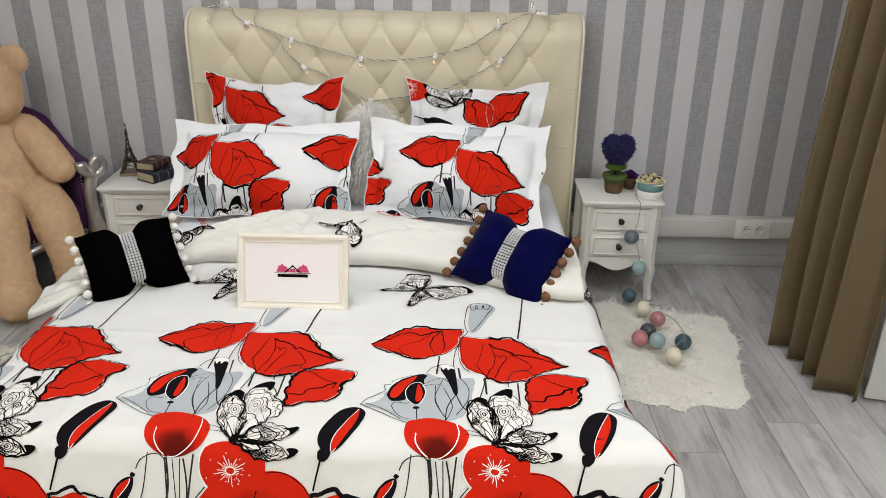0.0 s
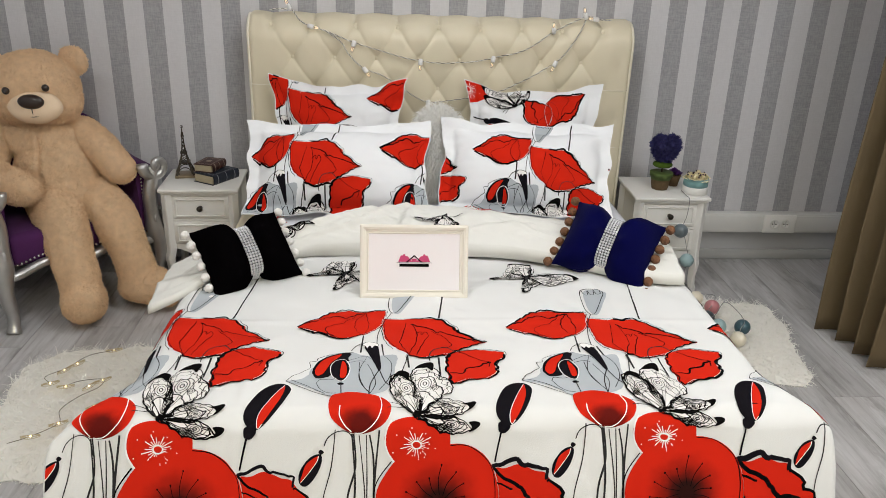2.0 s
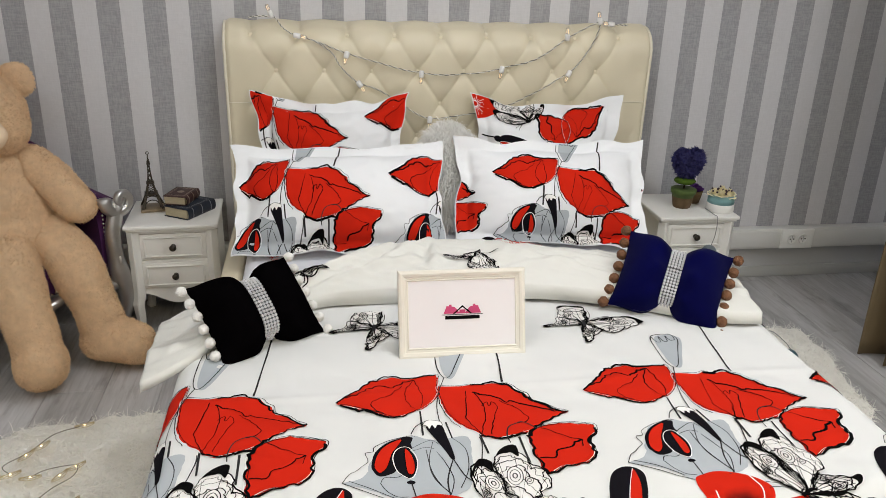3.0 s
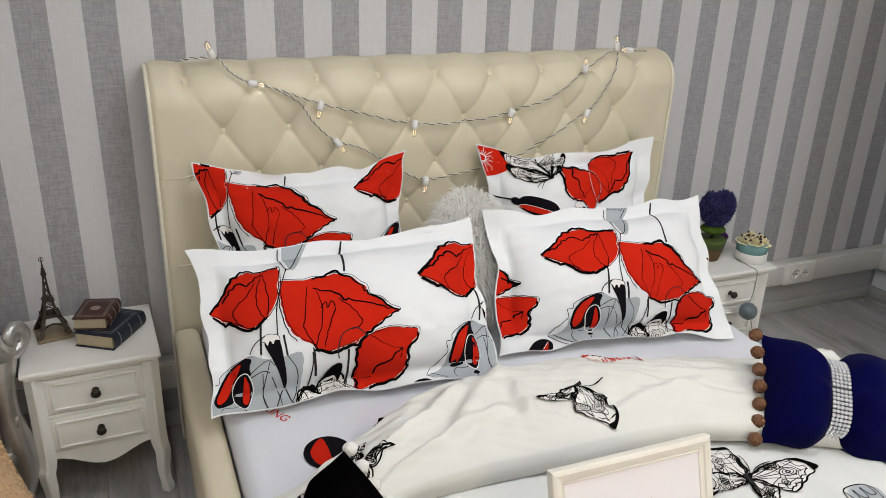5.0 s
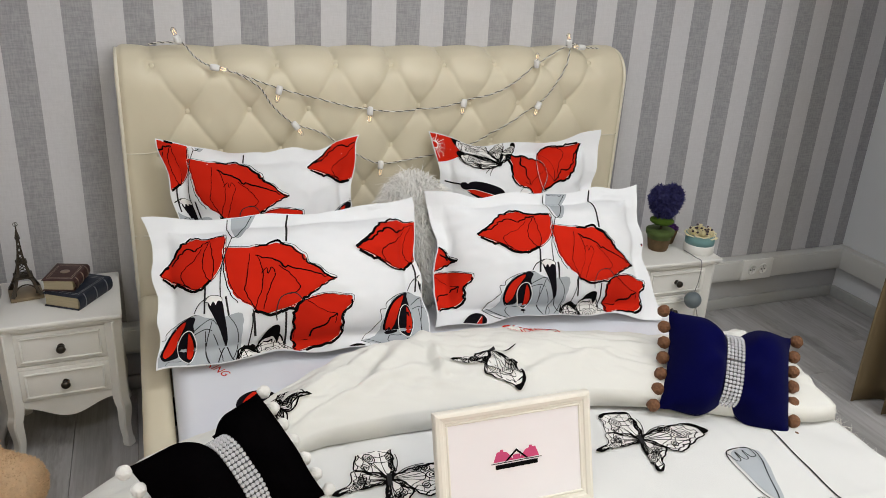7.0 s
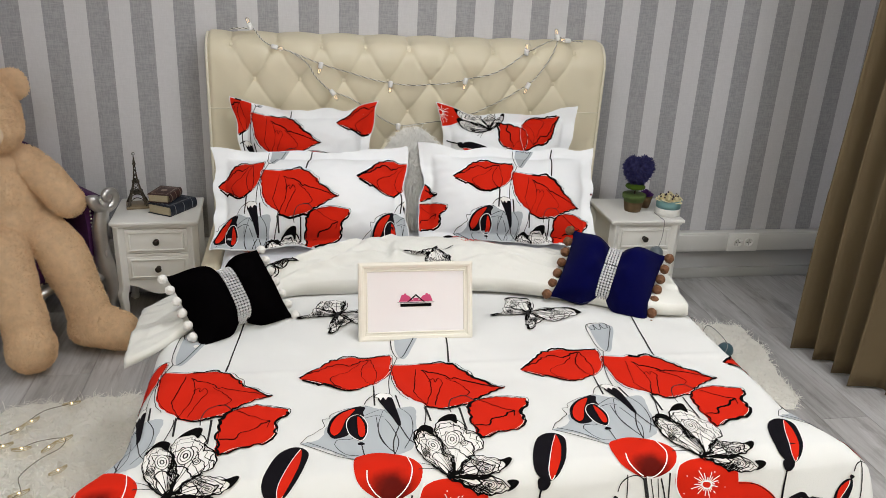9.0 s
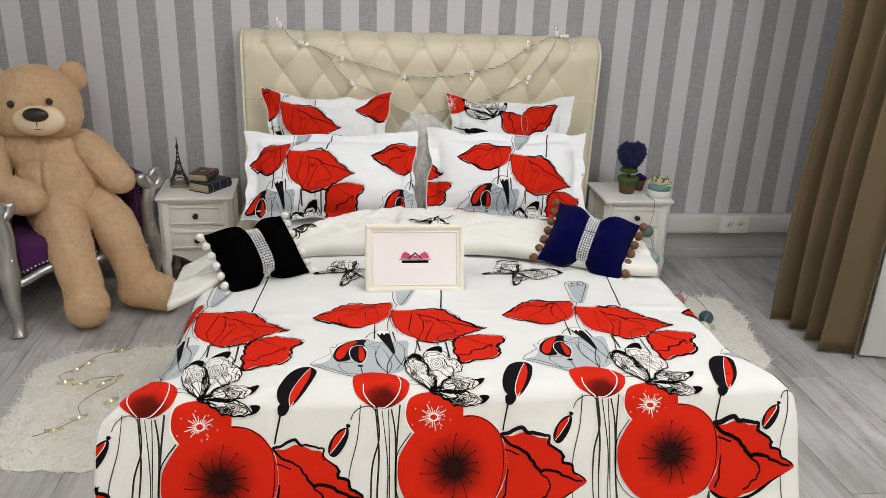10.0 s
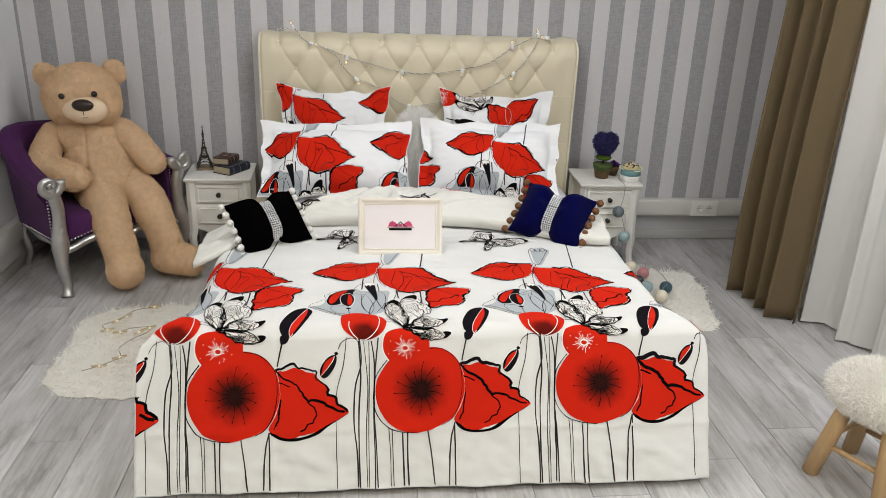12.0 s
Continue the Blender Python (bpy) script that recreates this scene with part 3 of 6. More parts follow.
# ---- pillows ----
def pillow_fn(w, h, thick, seed, flange=0.055, sag=0.0):
    """A stuffed cushion with a flat flange: a, b from -1 to 1 over its front; side +1 front, -1 back."""
    def fn(a, b, side=1):
        x, z = a * w / 2, b * h / 2
        fa, fb = 1 - 2 * flange / w, 1 - 2 * flange / h
        ea, eb = min(1, abs(a) / fa), min(1, abs(b) / fb)
        body = max(0, (1 - ea ** 2.4)) ** 0.62 * max(0, (1 - eb ** 2.4)) ** 0.62
        x *= 1 - 0.05 * (1 - b * b) * abs(a) ** 3
        z *= 1 - 0.10 * (1 - a * a) * abs(b) ** 3
        z -= sag * (1 - a * a) * (b + 1) / 2
        x += 0.022 * wave(b * 2.3, seed * 2.0, 4) * abs(a) ** 4
        z += 0.024 * wave(a * 2.7, seed * 3.0, 7) * abs(b) ** 4
        y = -side * (thick / 2 * body + 0.002)
        y += 0.012 * wave(a * 1.4 + seed, b * 1.3, seed) * (0.4 + body)
        y += 0.024 * wave(a * 2.6 + seed * 3, b * 2.6, seed + 5) * (1 - body)
        # gathers that run in from the seam
        rim_a, rim_b = math.exp(-((eb - 0.86) / 0.16) ** 2), math.exp(-((ea - 0.86) / 0.16) ** 2)
        y -= side * (0.0045 * wave(a * 9 + seed, b * 1.5, seed + 8) * rim_a + 0.0045 * wave(a * 1.5, b * 8 + seed, seed + 9) * rim_b)
        y -= side * 0.009 * wave(a * 5 + seed, b * 4, seed + 2) * body + side * 0.002 * wave(a * 11 + 3 * b, b * 9, seed + 4) * (0.25 + body)
        return x, y, z
    return fn


def plane_pose(tl, tr, bl, br):
    tl, tr, bl, br = (Vector(p) for p in (tl, tr, bl, br))
    c = (tl + tr + bl + br) / 4
    ax = ((tr - tl) + (br - bl)).normalized()
    az = ((tl - bl) + (tr - br))
    az = (az - ax * az.dot(ax)).normalized()
    ay = az.cross(ax)
    return Matrix(((ax.x, ay.x, az.x, c.x), (ax.y, ay.y, az.y, c.y), (ax.z, ay.z, az.z, c.z), (0, 0, 0, 1)))


def pillow(corners, w, h, thick, seed, label, sag=0.0):
    """corners: top left and right, bottom left and right."""
    t = thing("pillow", label, "pillow", "bed pillows")
    m = plane_pose(*corners)
    t.matrix_basis = m
    flat = pillow_fn(w, h, thick, seed, sag=sag)
    tl, tr, bl, br = (m.inverted() @ Vector(c) for c in corners)

    def fn(a, b, side=1):
        x, y, z = flat(a, b, side)
        p, q = x / w + 0.5, z / h + 0.5
        return tuple(tl * (1 - p) * q + tr * p * q + bl * (1 - p) * (1 - q) + br * p * (1 - q) + Vector((0, y, 0)))

    g = span(-1, 1, 72)
    part("case_front", sheet(lambda a, b: fn(a, b, 1), g, g), M_PILLOWCASE, t)
    part("case_back", sheet(lambda a, b: fn(-a, b, -1), g, g), M_PILLOWCASE, t)
    fa, fb = 1 - 2 * 0.055 / w, 1 - 2 * 0.055 / h
    ring = [(fa * c, fb * e) for c, e in [(x, -1) for x in span(-1, 1, 24)] + [(1, x) for x in span(-1, 1, 16)] + [(x, 1) for x in span(1, -1, 24)] + [(-1, x) for x in span(1, -1, 16)]]
    part("flange_seam", tube([Vector(fn(a, b, 1)) for a, b in ring], 0.0011, 5), M_PILLOWCASE, t, "stitched seam inside the flange")
    return t, fn


PF_L, FN_FL = pillow(((-1.156, 3.151, 0.822), (-0.391, 3.144, 0.830), (-1.159, 2.889, 0.489), (-0.413, 2.844, 0.489)), 0.765, 0.47, 0.19, 1.0, "white pillow with flange, printed with red poppies, leaning")
PF_R, FN_FR = pillow(((-0.352, 3.150, 0.847), (0.376, 3.112, 0.838), (-0.386, 2.951, 0.489), (0.324, 2.823, 0.489)), 0.755, 0.47, 0.19, 2.3, "white pillow with flange, printed with red poppies, leaning")
PB_L, FN_BL = pillow(((-1.109, 3.457, 0.959), (-0.493, 3.414, 0.973), (-1.035, 3.30, 0.51), (-0.54, 3.27, 0.51)), 0.64, 0.49, 0.15, 3.1, "white pillow with red poppies standing against the headboard", 0.03)
PB_R, FN_BR = pillow(((-0.242, 3.473, 0.952), (0.377, 3.388, 0.953), (-0.20, 3.30, 0.51), (0.32, 3.25, 0.51)), 0.64, 0.49, 0.15, 4.2, "white pillow with red poppies standing against the headboard", 0.03)


# ---- nightstands ----
def nightstand():
    """0.36 wide, 0.475 high; the front looks to -y, the base's middle is the origin."""
    t = thing("nightstand", "small white wooden nightstand with two drawers", "nightstand", "nightstands")
    part("top", merged(rbox(0.352, 0.33, 0.016, 0.005, (0, 0, 0.459), 3), rbox(0.336, 0.314, 0.012, 0.004, (0, 0, 0.449), 2)), M_WOOD_WHITE, t)
    part("carcass", merged(rbox(0.012, 0.24, 0.28, 0.001, (-0.142, 0.0, 0.170)), rbox(0.012, 0.24, 0.28, 0.001, (0.142, 0.0, 0.170)),
                           rbox(0.27, 0.012, 0.28, 0.001, (0, 0.130, 0.170)), rbox(0.276, 0.02, 0.014, 0.001, (0, -0.128, 0.436)),
                           rbox(0.276, 0.02, 0.012, 0.001, (0, -0.128, 0.314))), M_WOOD_WHITE, t, smooth=False)
    # near-black sheet behind the drawers, its colour stands in for the gaps' shade
    part("inside", rbox(0.27, 0.006, 0.25, 0, (0, -0.112, 0.185)), M_GAP, t)
    for sx in (-1, 1):
        for sy in (-1, 1):
            line = spline([(0.146 * sx, 0.132 * sy, 0.45), (0.146 * sx, 0.132 * sy, 0.20), (0.153 * sx, 0.139 * sy, 0.14), (0.150 * sx, 0.136 * sy, 0.07), (0.158 * sx, 0.144 * sy, 0.0)], 6)
            rad = [0.021 if p[2] > 0.19 else 0.0135 + 0.008 * (p[2] / 0.19) + (0.003 if p[2] < 0.02 else 0) for p in line]
            leg = tube(line, [r * 1.25 for r in rad], 4)
            part("leg", moved(leg, Matrix.Identity(4)), M_WOOD_WHITE, t, smooth=False).modifiers.new("round", "BEVEL").width = 0.004
    apron = [(x, -0.133, 0.178 - 0.022 * math.cos(min(1, abs(x) / 0.13) * math.pi) * 1.0 - 0.018) for x in span(-0.128, 0.128, 24)]
    n = len(apron)
    v = [(x, y, z) for x, y, z in apron] + [(x, y, 0.204) for x, y, z in apron] + [(x, y + 0.014, z) for x, y, z in apron] + [(x, y + 0.014, 0.204) for x, y, z in apron]
    f = []
    for i in range(n - 1):
        f += [(i, i + 1, n + i + 1, n + i), (2 * n + i + 1, 2 * n + i, 3 * n + i, 3 * n + i + 1), (i + 1, i, 2 * n + i, 2 * n + i + 1)]
    part("apron", (v, f), M_WOOD_WHITE, t, smooth=False)
    for z in (0.207, 0.328):
        d = part("drawer", merged(rbox(0.248, 0.018, 0.106, 0.003, (0, -0.130, z)),
                                  *[rbox(a, 0.008, b, 0.003, c) for a, b, c in ((0.222, 0.007, (0, -0.1415, z + 0.011)), (0.222, 0.007, (0, -0.1415, z + 0.088)),
                                                                                (0.007, 0.072, (-0.1075, -0.1415, z + 0.017)), (0.007, 0.072, (0.1075, -0.1415, z + 0.017)))]), M_WOOD_WHITE, t)
        part("knob", moved(lathe([(0.010, 0.0), (0.0065, 0.004), (0.006, 0.012), (0.0115, 0.016), (0.0135, 0.022), (0.010, 0.028), (0.003, 0.030)], 20), pose(0, -0.139, z + 0.053, 90)), M_KNOB, d, "dark bronze knob")
    return t


ns = nightstand()
ns.matrix_basis = pose(-1.425, 3.452, 0, 0, 0, 2)
copy_thing(ns, pose(0.725, 3.395, 0, 0, 0, -1))

# ---- printed design: shapes in millimetres of the repeat, drawn by hand as smooth outlines ----
REPEAT, DESIGN_AT = 0.602, -0.505
SHAPES = {
    "left_poppy": "-325,986 -307,1006 -288,1023 -269,1042 -260,1058 -234,1083 -210,1087 -186,1095 -162,1083 -142,1081 -108,1085 -74,1088 -75,1047 -80,1012 -91,982 -108,957 -131,937 -157,923 -189,913 -214,920 -240,938 -273,957 -299,973",
    "big_poppy": "-79,1033 -49,1031 -22,1026 -1,1029 25,1024 53,1029 73,1023 99,1013 116,989 131,975 137,948 162,934 184,907 207,890 185,879 161,865 136,849 111,830 81,817 49,810 18,805 -6,816 -17,834 -40,850 -61,877 -75,915 -79,953 -81,992",
    "small_poppy": "88,799 100,821 128,837 161,846 199,844 229,835 251,829 249,807 233,791 221,764 223,742 216,721 194,701 165,692 135,689 100,666 91,676 88,707 89,744 86,777",
    "grey_petal": "-323,689 -301,695 -279,708 -261,753 -245,785 -231,811 -207,827 -164,838 -137,826 -104,815 -79,820 -42,820 -44,784 -48,731 -57,680 -70,652 -94,634 -122,626 -177,625 -204,617 -238,643 -278,669",
    "bud_a": "-261,738 -253,774 -236,801 -213,822 -186,834 -177,837 -164,830 -171,808 -171,786 -195,782 -209,761 -211,720 -228,708 -248,706 -258,722",
    "bud_a_red": "-255,737 -245,774 -225,805 -198,824 -189,822 -204,793 -215,772 -229,731 -246,716",
    "bud_b": "-192,790 -177,786 -166,753 -168,722 -177,697 -187,690 -200,701 -210,719 -214,751 -206,777",
    "bud_b_red": "-187,786 -177,775 -171,743 -174,712 -183,703 -190,718",
    "bud_b_foot": "-193,682 -185,686 -177,681 -179,675 -191,675",
    "pod": "-130,863 -117,871 -102,874 -93,865 -88,820 -84,765 -85,743 -92,742 -102,777 -116,822",
    "pod_cap": "-136,873 -125,887 -111,887 -95,879 -93,865 -103,868 -110,856 -116,868 -123,856 -128,867",
    "bell": "-208,595 -202,622 -183,632 -155,638 -122,633 -89,620 -68,600 -57,573 -63,540 -77,518 -99,503 -125,496 -149,499 -172,511 -196,535 -206,562",
    "mid": "-71,496 -60,520 -33,536 2,541 45,537 76,510 83,487 76,456 37,433 -18,422 -45,423 -64,450 -73,477",
    "large": "-91,358 -75,393 -41,438 6,461 52,472 99,473 142,459 177,427 196,377 199,322 184,276 161,238 122,216 83,203 36,194 -10,203 -49,223 -80,266 -93,312",
    "leaf": "193,408 216,411 248,422 279,410 311,402 327,382 350,358 358,339 382,319 398,295 423,279 397,264 357,245 318,223 278,212 239,201 207,204 176,222 165,234 188,276 200,322 199,369",
    "leaf_shadow": "168,230 192,212 239,201 286,208 334,234 373,253 417,275 409,268 357,238 310,208 255,192 207,194 176,211",
    "tall_bud": "211,619 232,660 258,677 283,673 297,651 290,614 275,575 253,537 234,517 216,516 199,536 197,570",
    "tall_bud_red": "279,668 279,625 263,575 241,530 231,518 230,552 254,616",
    "knob": "201,520 213,525 227,518 227,506 215,494 202,496 199,507",
    "small_bud": "-274,392 -270,415 -251,441 -232,451 -221,448 -221,429 -232,403 -251,380 -266,378",
    "small_bud_red": "-266,403 -255,430 -228,447 -232,433 -251,407 -269,386",
    "small_bud_cap": "-228,456 -223,462 -215,456 -222,450",
    "wing_a": "-55,710 -37,725 -17,713 -10,692 5,667 15,627 18,581 7,545 -6,551 -26,571 -46,603 -57,641 -60,680",
    "wing_b": "-5,723 6,743 27,748 48,746 64,729 70,703 87,682 97,646 85,623 66,610 51,597 34,572 10,545 18,581 15,627 5,667 -7,697",
    "wing_c": "10,545 31,568 53,592 71,605 92,593 114,589 128,575 132,566 122,552 102,546 80,543 47,541",
    "wing_d": "10,542 48,547 80,543 102,537 117,524 128,515 136,504 122,498 95,497 62,504 36,519",
    "tip_a": "-58,692 -43,725 -28,732 -11,718 -16,693 -32,709 -47,705 -57,680",
    "tip_b": "3,738 16,759 39,774 54,768 49,730 36,745 18,744",
    "tip_c": "112,580 129,583 144,589 150,582 137,562 123,554 131,566 125,575",
    "tip_d": "128,521 139,524 153,521 155,513 144,503 127,498 135,509",
    "tulip": "-54,1239 -24,1253 4,1244 17,1221 -17,1134 -41,1080 -56,1074 -64,1102 -65,1154",
    "fly_ua": "-200,1363 -187,1399 -180,1442 -184,1466 -218,1472 -244,1477 -259,1465 -259,1444 -265,1425 -275,1404 -255,1394 -228,1379",
    "fly_ub": "-200,1355 -169,1374 -127,1381 -92,1377 -66,1368 -51,1344 -55,1325 -82,1309 -111,1299 -142,1285 -161,1295 -170,1312 -182,1338",
    "fly_la": "-215,1355 -228,1379 -252,1391 -276,1396 -286,1376 -292,1362 -302,1354 -326,1343 -319,1333 -300,1345 -279,1338 -255,1337",
    "fly_lb": "-213,1347 -181,1340 -175,1308 -187,1284 -209,1269 -215,1250 -231,1234 -240,1239 -232,1261 -224,1280 -227,1299 -221,1323",
    "fly_tua": "-259,1465 -245,1475 -217,1474 -183,1468 -182,1457 -212,1464 -239,1467 -252,1458",
    "fly_tub": "-90,1379 -63,1371 -46,1350 -38,1329 -54,1322 -57,1329 -58,1349 -73,1366",
    "fly_tla": "-302,1354 -322,1349 -335,1342 -331,1334 -315,1332 -299,1342 -307,1341 -320,1341",
    "fly_tlb": "-232,1261 -243,1240 -238,1230 -227,1232 -214,1249 -222,1245 -233,1238 -235,1247",
}
LINES = {
    "stems_dark": ["-146,497 -141,420 -160,344 -164,230 -152,115 -149,-30", "-150,497 -142,382 -148,267 -147,138 -141,-30", "-108,493 -98,420 -99,266 -91,152 -84,-30", "-85,504 -96,381 -99,244 -95,114 -94,-30", "-6,195 -3,111 2,-30", "11,194 11,111 18,-30", "77,201 90,116 105,-30", "167,222 152,145 148,-30", "166,222 168,130 170,-30"],
    "stems_thin": ["-189,509 -198,421 -221,322 -221,193 -216,-30", "-133,493 -119,343 -124,191 -118,-30", "-116,493 -114,382 -116,190 -112,-30", "-51,212 -45,120 -42,-30", "-40,208 -37,120 -32,-30", "-215,470 -206,490 -186,503 -164,504 -150,490 -144,459"],
    "stems_top": ["117,1321 97,1141 83,1032", "-135,930 -140,837", "-83,878 -78,820", "-14,828 -11,750", "70,806 70,708"],
    "stems_pale": ["46,785 45,813 56,847 80,860 99,857 117,832", "-56,1074 -80,1006 -94,941 -97,867", "-166,844 -152,870 -126,887", "-18,816 -18,783 -39,689", "-89,741 -109,683 -113,630", "-88,741 -74,691 -61,671", "-184,675 -181,630"],
    "left_in": ["-326,989 -304,1004 -278,1018 -246,1048 -220,1056 -189,1049 -163,1058 -132,1073", "-132,1073 -123,1008 -123,975 -135,937", "-135,1066 -153,1037 -162,996 -157,957 -141,933", "-163,1048 -196,1011 -229,993 -246,968 -237,948 -218,929"],
    "left_edge": ["-319,978 -272,954 -240,933 -205,913 -170,917 -135,934", "-326,989 -288,1020 -260,1056 -234,1084 -186,1099 -156,1083 -73,1089"],
    "big_in": ["0,998 21,980 48,975 65,952 90,944 121,930 158,913 201,892", "58,952 87,919 111,880 100,863 80,860", "-13,1005 -25,937 -33,888 -21,854 -11,827", "3,995 15,948 12,892 -3,850 -11,827", "11,935 25,948 30,931 38,949 46,930", "48,927 28,873 12,826", "-74,1075 -83,1006 -83,947 -73,890 -53,851"],
    "big_edge": ["-1,1029 22,1021 47,1035 73,1028 99,1010 116,985 138,951 162,934 189,901 207,890", "200,888 164,868 121,838 81,814 43,805 12,811 -11,827"],
    "small_in": ["98,724 130,729 151,751 185,766 209,781", "127,832 161,807 188,788 209,781 199,759", "114,832 154,842 192,846 250,830"],
    "small_edge": ["104,827 90,799 88,766 91,733 92,692 99,664", "249,825 241,802 227,780 220,758 220,726 200,701 154,693 102,667"],
    "leaf_in": ["181,416 208,392 248,372 271,340 287,321 326,316 366,296 409,279", "287,321 310,289 314,262 286,235 263,220", "196,377 232,364", "202,326 198,276 184,230"],
    "leaf_edge": ["185,412 216,423 240,434 264,422 311,410 315,390", "315,390 354,358 354,339 382,315 417,281"],
    "large_edge": ["83,471 130,463 177,423 191,369 186,299 161,238 122,214", "-56,431 -91,381 -100,328 -95,266 -64,220 -18,200 44,194"],
    "bell_in": ["-86,618 -80,578 -87,541 -104,514 -125,499 -144,499", "-180,575 -180,546 -167,519 -151,502"],
    "mid_edge": ["-56,531 -68,504 -71,473 -62,446 -42,421"],
    "grey_in": ["-323,689 -277,659 -238,633 -199,615", "-310,695 -266,668 -221,632", "-247,682 -237,701 -211,699 -194,708", "-246,682 -235,657 -216,637 -194,633", "-141,784 -139,715 -124,664 -110,635 -125,626", "-122,811 -139,746 -137,695 -113,640", "-120,772 -107,734 -97,683 -110,635", "-79,820 -57,774 -61,711 -87,653", "-171,780 -141,790 -123,783", "-171,791 -128,817 -110,799", "-323,689 -308,715 -295,724 -281,739 -267,754 -271,781 -254,785 -251,801 -231,817 -207,829 -170,839 -158,836"],
    "feelers": ["2,544 -21,563 -59,569 -66,566", "2,544 -26,571 -58,586 -66,586"],
    "fly_feelers": ["-202,1359 -185,1382 -175,1411 -175,1430", "-198,1358 -171,1378 -145,1385 -123,1384"],
}


def pts_of(text):
    return [tuple(float(c) / 1000 for c in q.split(",")) for q in text.split()]


def clip_poly(poly, box):
    u0, u1, v0, v1 = box
    for axis, lim, sign in ((0, u0, 1), (0, u1, -1), (1, v0, 1), (1, v1, -1)):
        out = []
        for i, b in enumerate(poly):
            a = poly[i - 1]
            ia, ib = sign * (a[axis] - lim) >= 0, sign * (b[axis] - lim) >= 0
            if ia != ib:
                t = (lim - a[axis]) / (b[axis] - a[axis])
                out.append((a[0] + t * (b[0] - a[0]), a[1] + t * (b[1] - a[1])))
            if ib:
                out.append(tuple(b))
        poly = out
        if len(poly) < 3:
            return []
    return poly


class Print:
    """Ink lying on a cloth surface fn(u, v); place turns the design's metres into the cloth's."""

    def __init__(self, fn, place, box, grid=0.014, lift=0.0018):
        self.fn, self.place, self.box, self.grid, self.lift = fn, place, box, grid, lift
        self.v, self.f, self.m, self.uv, self.mats = [], [], [], [], []

    def slot(self, material):
        if material not in self.mats:
            self.mats.append(material)
        return self.mats.index(material)

    def put(self, uv, design, layer):
        p, n = frame_at(self.fn, uv[0], uv[1])
        self.v.append(tuple(p + n * (self.lift + 0.0004 * layer)))
        self.uv.append(design)

    def fill(self, pts, material, layer=0, jag=0.0):
        line = [tuple(q) for q in spline(pts, 5, True)]
        if jag:
            line = [(a + jag * wave(a, b, 3, 60), b + jag * wave(a, b, 9, 60)) for a, b in line]
        poly = clip_poly([tuple(self.place(*q)) for q in line], self.box)
        if len(poly) < 3:
            return
        edge = []
        for i, b in enumerate(poly):
            a = poly[i - 1]
            k = max(1, int(math.hypot(b[0] - a[0], b[1] - a[1]) / self.grid))
            for j in range(k):
                q = (a[0] + (b[0] - a[0]) * j / k, a[1] + (b[1] - a[1]) * j / k)
                if not edge or math.hypot(q[0] - edge[-1][0], q[1] - edge[-1][1]) > 1e-4:
                    edge.append(q)
        if len(edge) < 3:
            return
        ea = np.array(edge)
        eb = np.roll(ea, -1, 0)
        lo, hi = ea.min(0), ea.max(0)
        gx, gy = np.meshgrid(np.arange(lo[0] + self.grid / 2, hi[0], self.grid), np.arange(lo[1] + self.grid / 2, hi[1], self.grid))
        inner = []
        for x, y in zip(gx.ravel(), gy.ravel()):
            cross = ((ea[:, 1] > y) != (eb[:, 1] > y)) & (x < (eb[:, 0] - ea[:, 0]) * (y - ea[:, 1]) / (eb[:, 1] - ea[:, 1] + 1e-12) + ea[:, 0])
            if cross.sum() % 2 and np.min(np.hypot(ea[:, 0] - x, ea[:, 1] - y)) > self.grid * 0.4:
                inner.append((x, y))
        res = delaunay_2d_cdt([Vector(q) for q in edge + inner], [], [list(range(len(edge)))], 1, 1e-6)
        k, mi = len(self.v), self.slot(material)
        for q in res[0]:
            self.put((q[0], q[1]), self.back(q), layer)
        for f in res[2]:
            a, b, c = (res[0][i] for i in f[:3])
            f = list(f) if (b[0] - a[0]) * (c[1] - a[1]) - (b[1] - a[1]) * (c[0] - a[0]) > 0 else list(f)[::-1]
            self.f.append([i + k for i in f])
            self.m.append(mi)

    def back(self, q):
        """From the cloth to the design, for a place() that is linear."""
        o, a, b = (np.array(self.place(*p)) for p in ((0, 0), (1, 0), (0, 1)))
        return tuple(np.linalg.solve(np.column_stack((a - o, b - o)), np.array(q) - o))

    def line(self, pts, width, material, layer=2, closed=False, vary=0.5, smooth=5, jag=0.0, seed=0.0):
        line = spline(pts, smooth, closed)
        if closed:
            line.append(line[0])
        if jag:
            line = [(a + jag * wave(a, b, 3, 60), b + jag * wave(a, b, 9, 60)) for a, b in line]
        line = [np.array(self.place(*q)) for q in line]
        dense = [line[0]]
        for b in line[1:]:
            a = dense[-1]
            k = max(1, int(np.hypot(*(b - a)) / (self.grid * 0.8)))
            dense += [a + (b - a) * (j + 1) / k for j in range(k)]
        mi = self.slot(material)
        u0, u1, v0, v1 = self.box
        last = None
        for i, q in enumerate(dense):
            d = dense[min(i + 1, len(dense) - 1)] - dense[max(i - 1, 0)]
            ln = np.hypot(*d)
            if ln < 1e-9 or not (u0 <= q[0] <= u1 and v0 <= q[1] <= v1):
                last = None
                continue
            s = np.array((-d[1], d[0])) / ln * width / 2 * (1 + vary * wave(q[0] * 9 + seed, q[1] * 9, 2.2))
            k = len(self.v)
            for e in (q + s, q - s):
                self.put(e, (0, 0), layer)
            if last is not None:
                self.f.append([last, last + 1, k + 1, k])
                self.m.append(mi)
            last = k

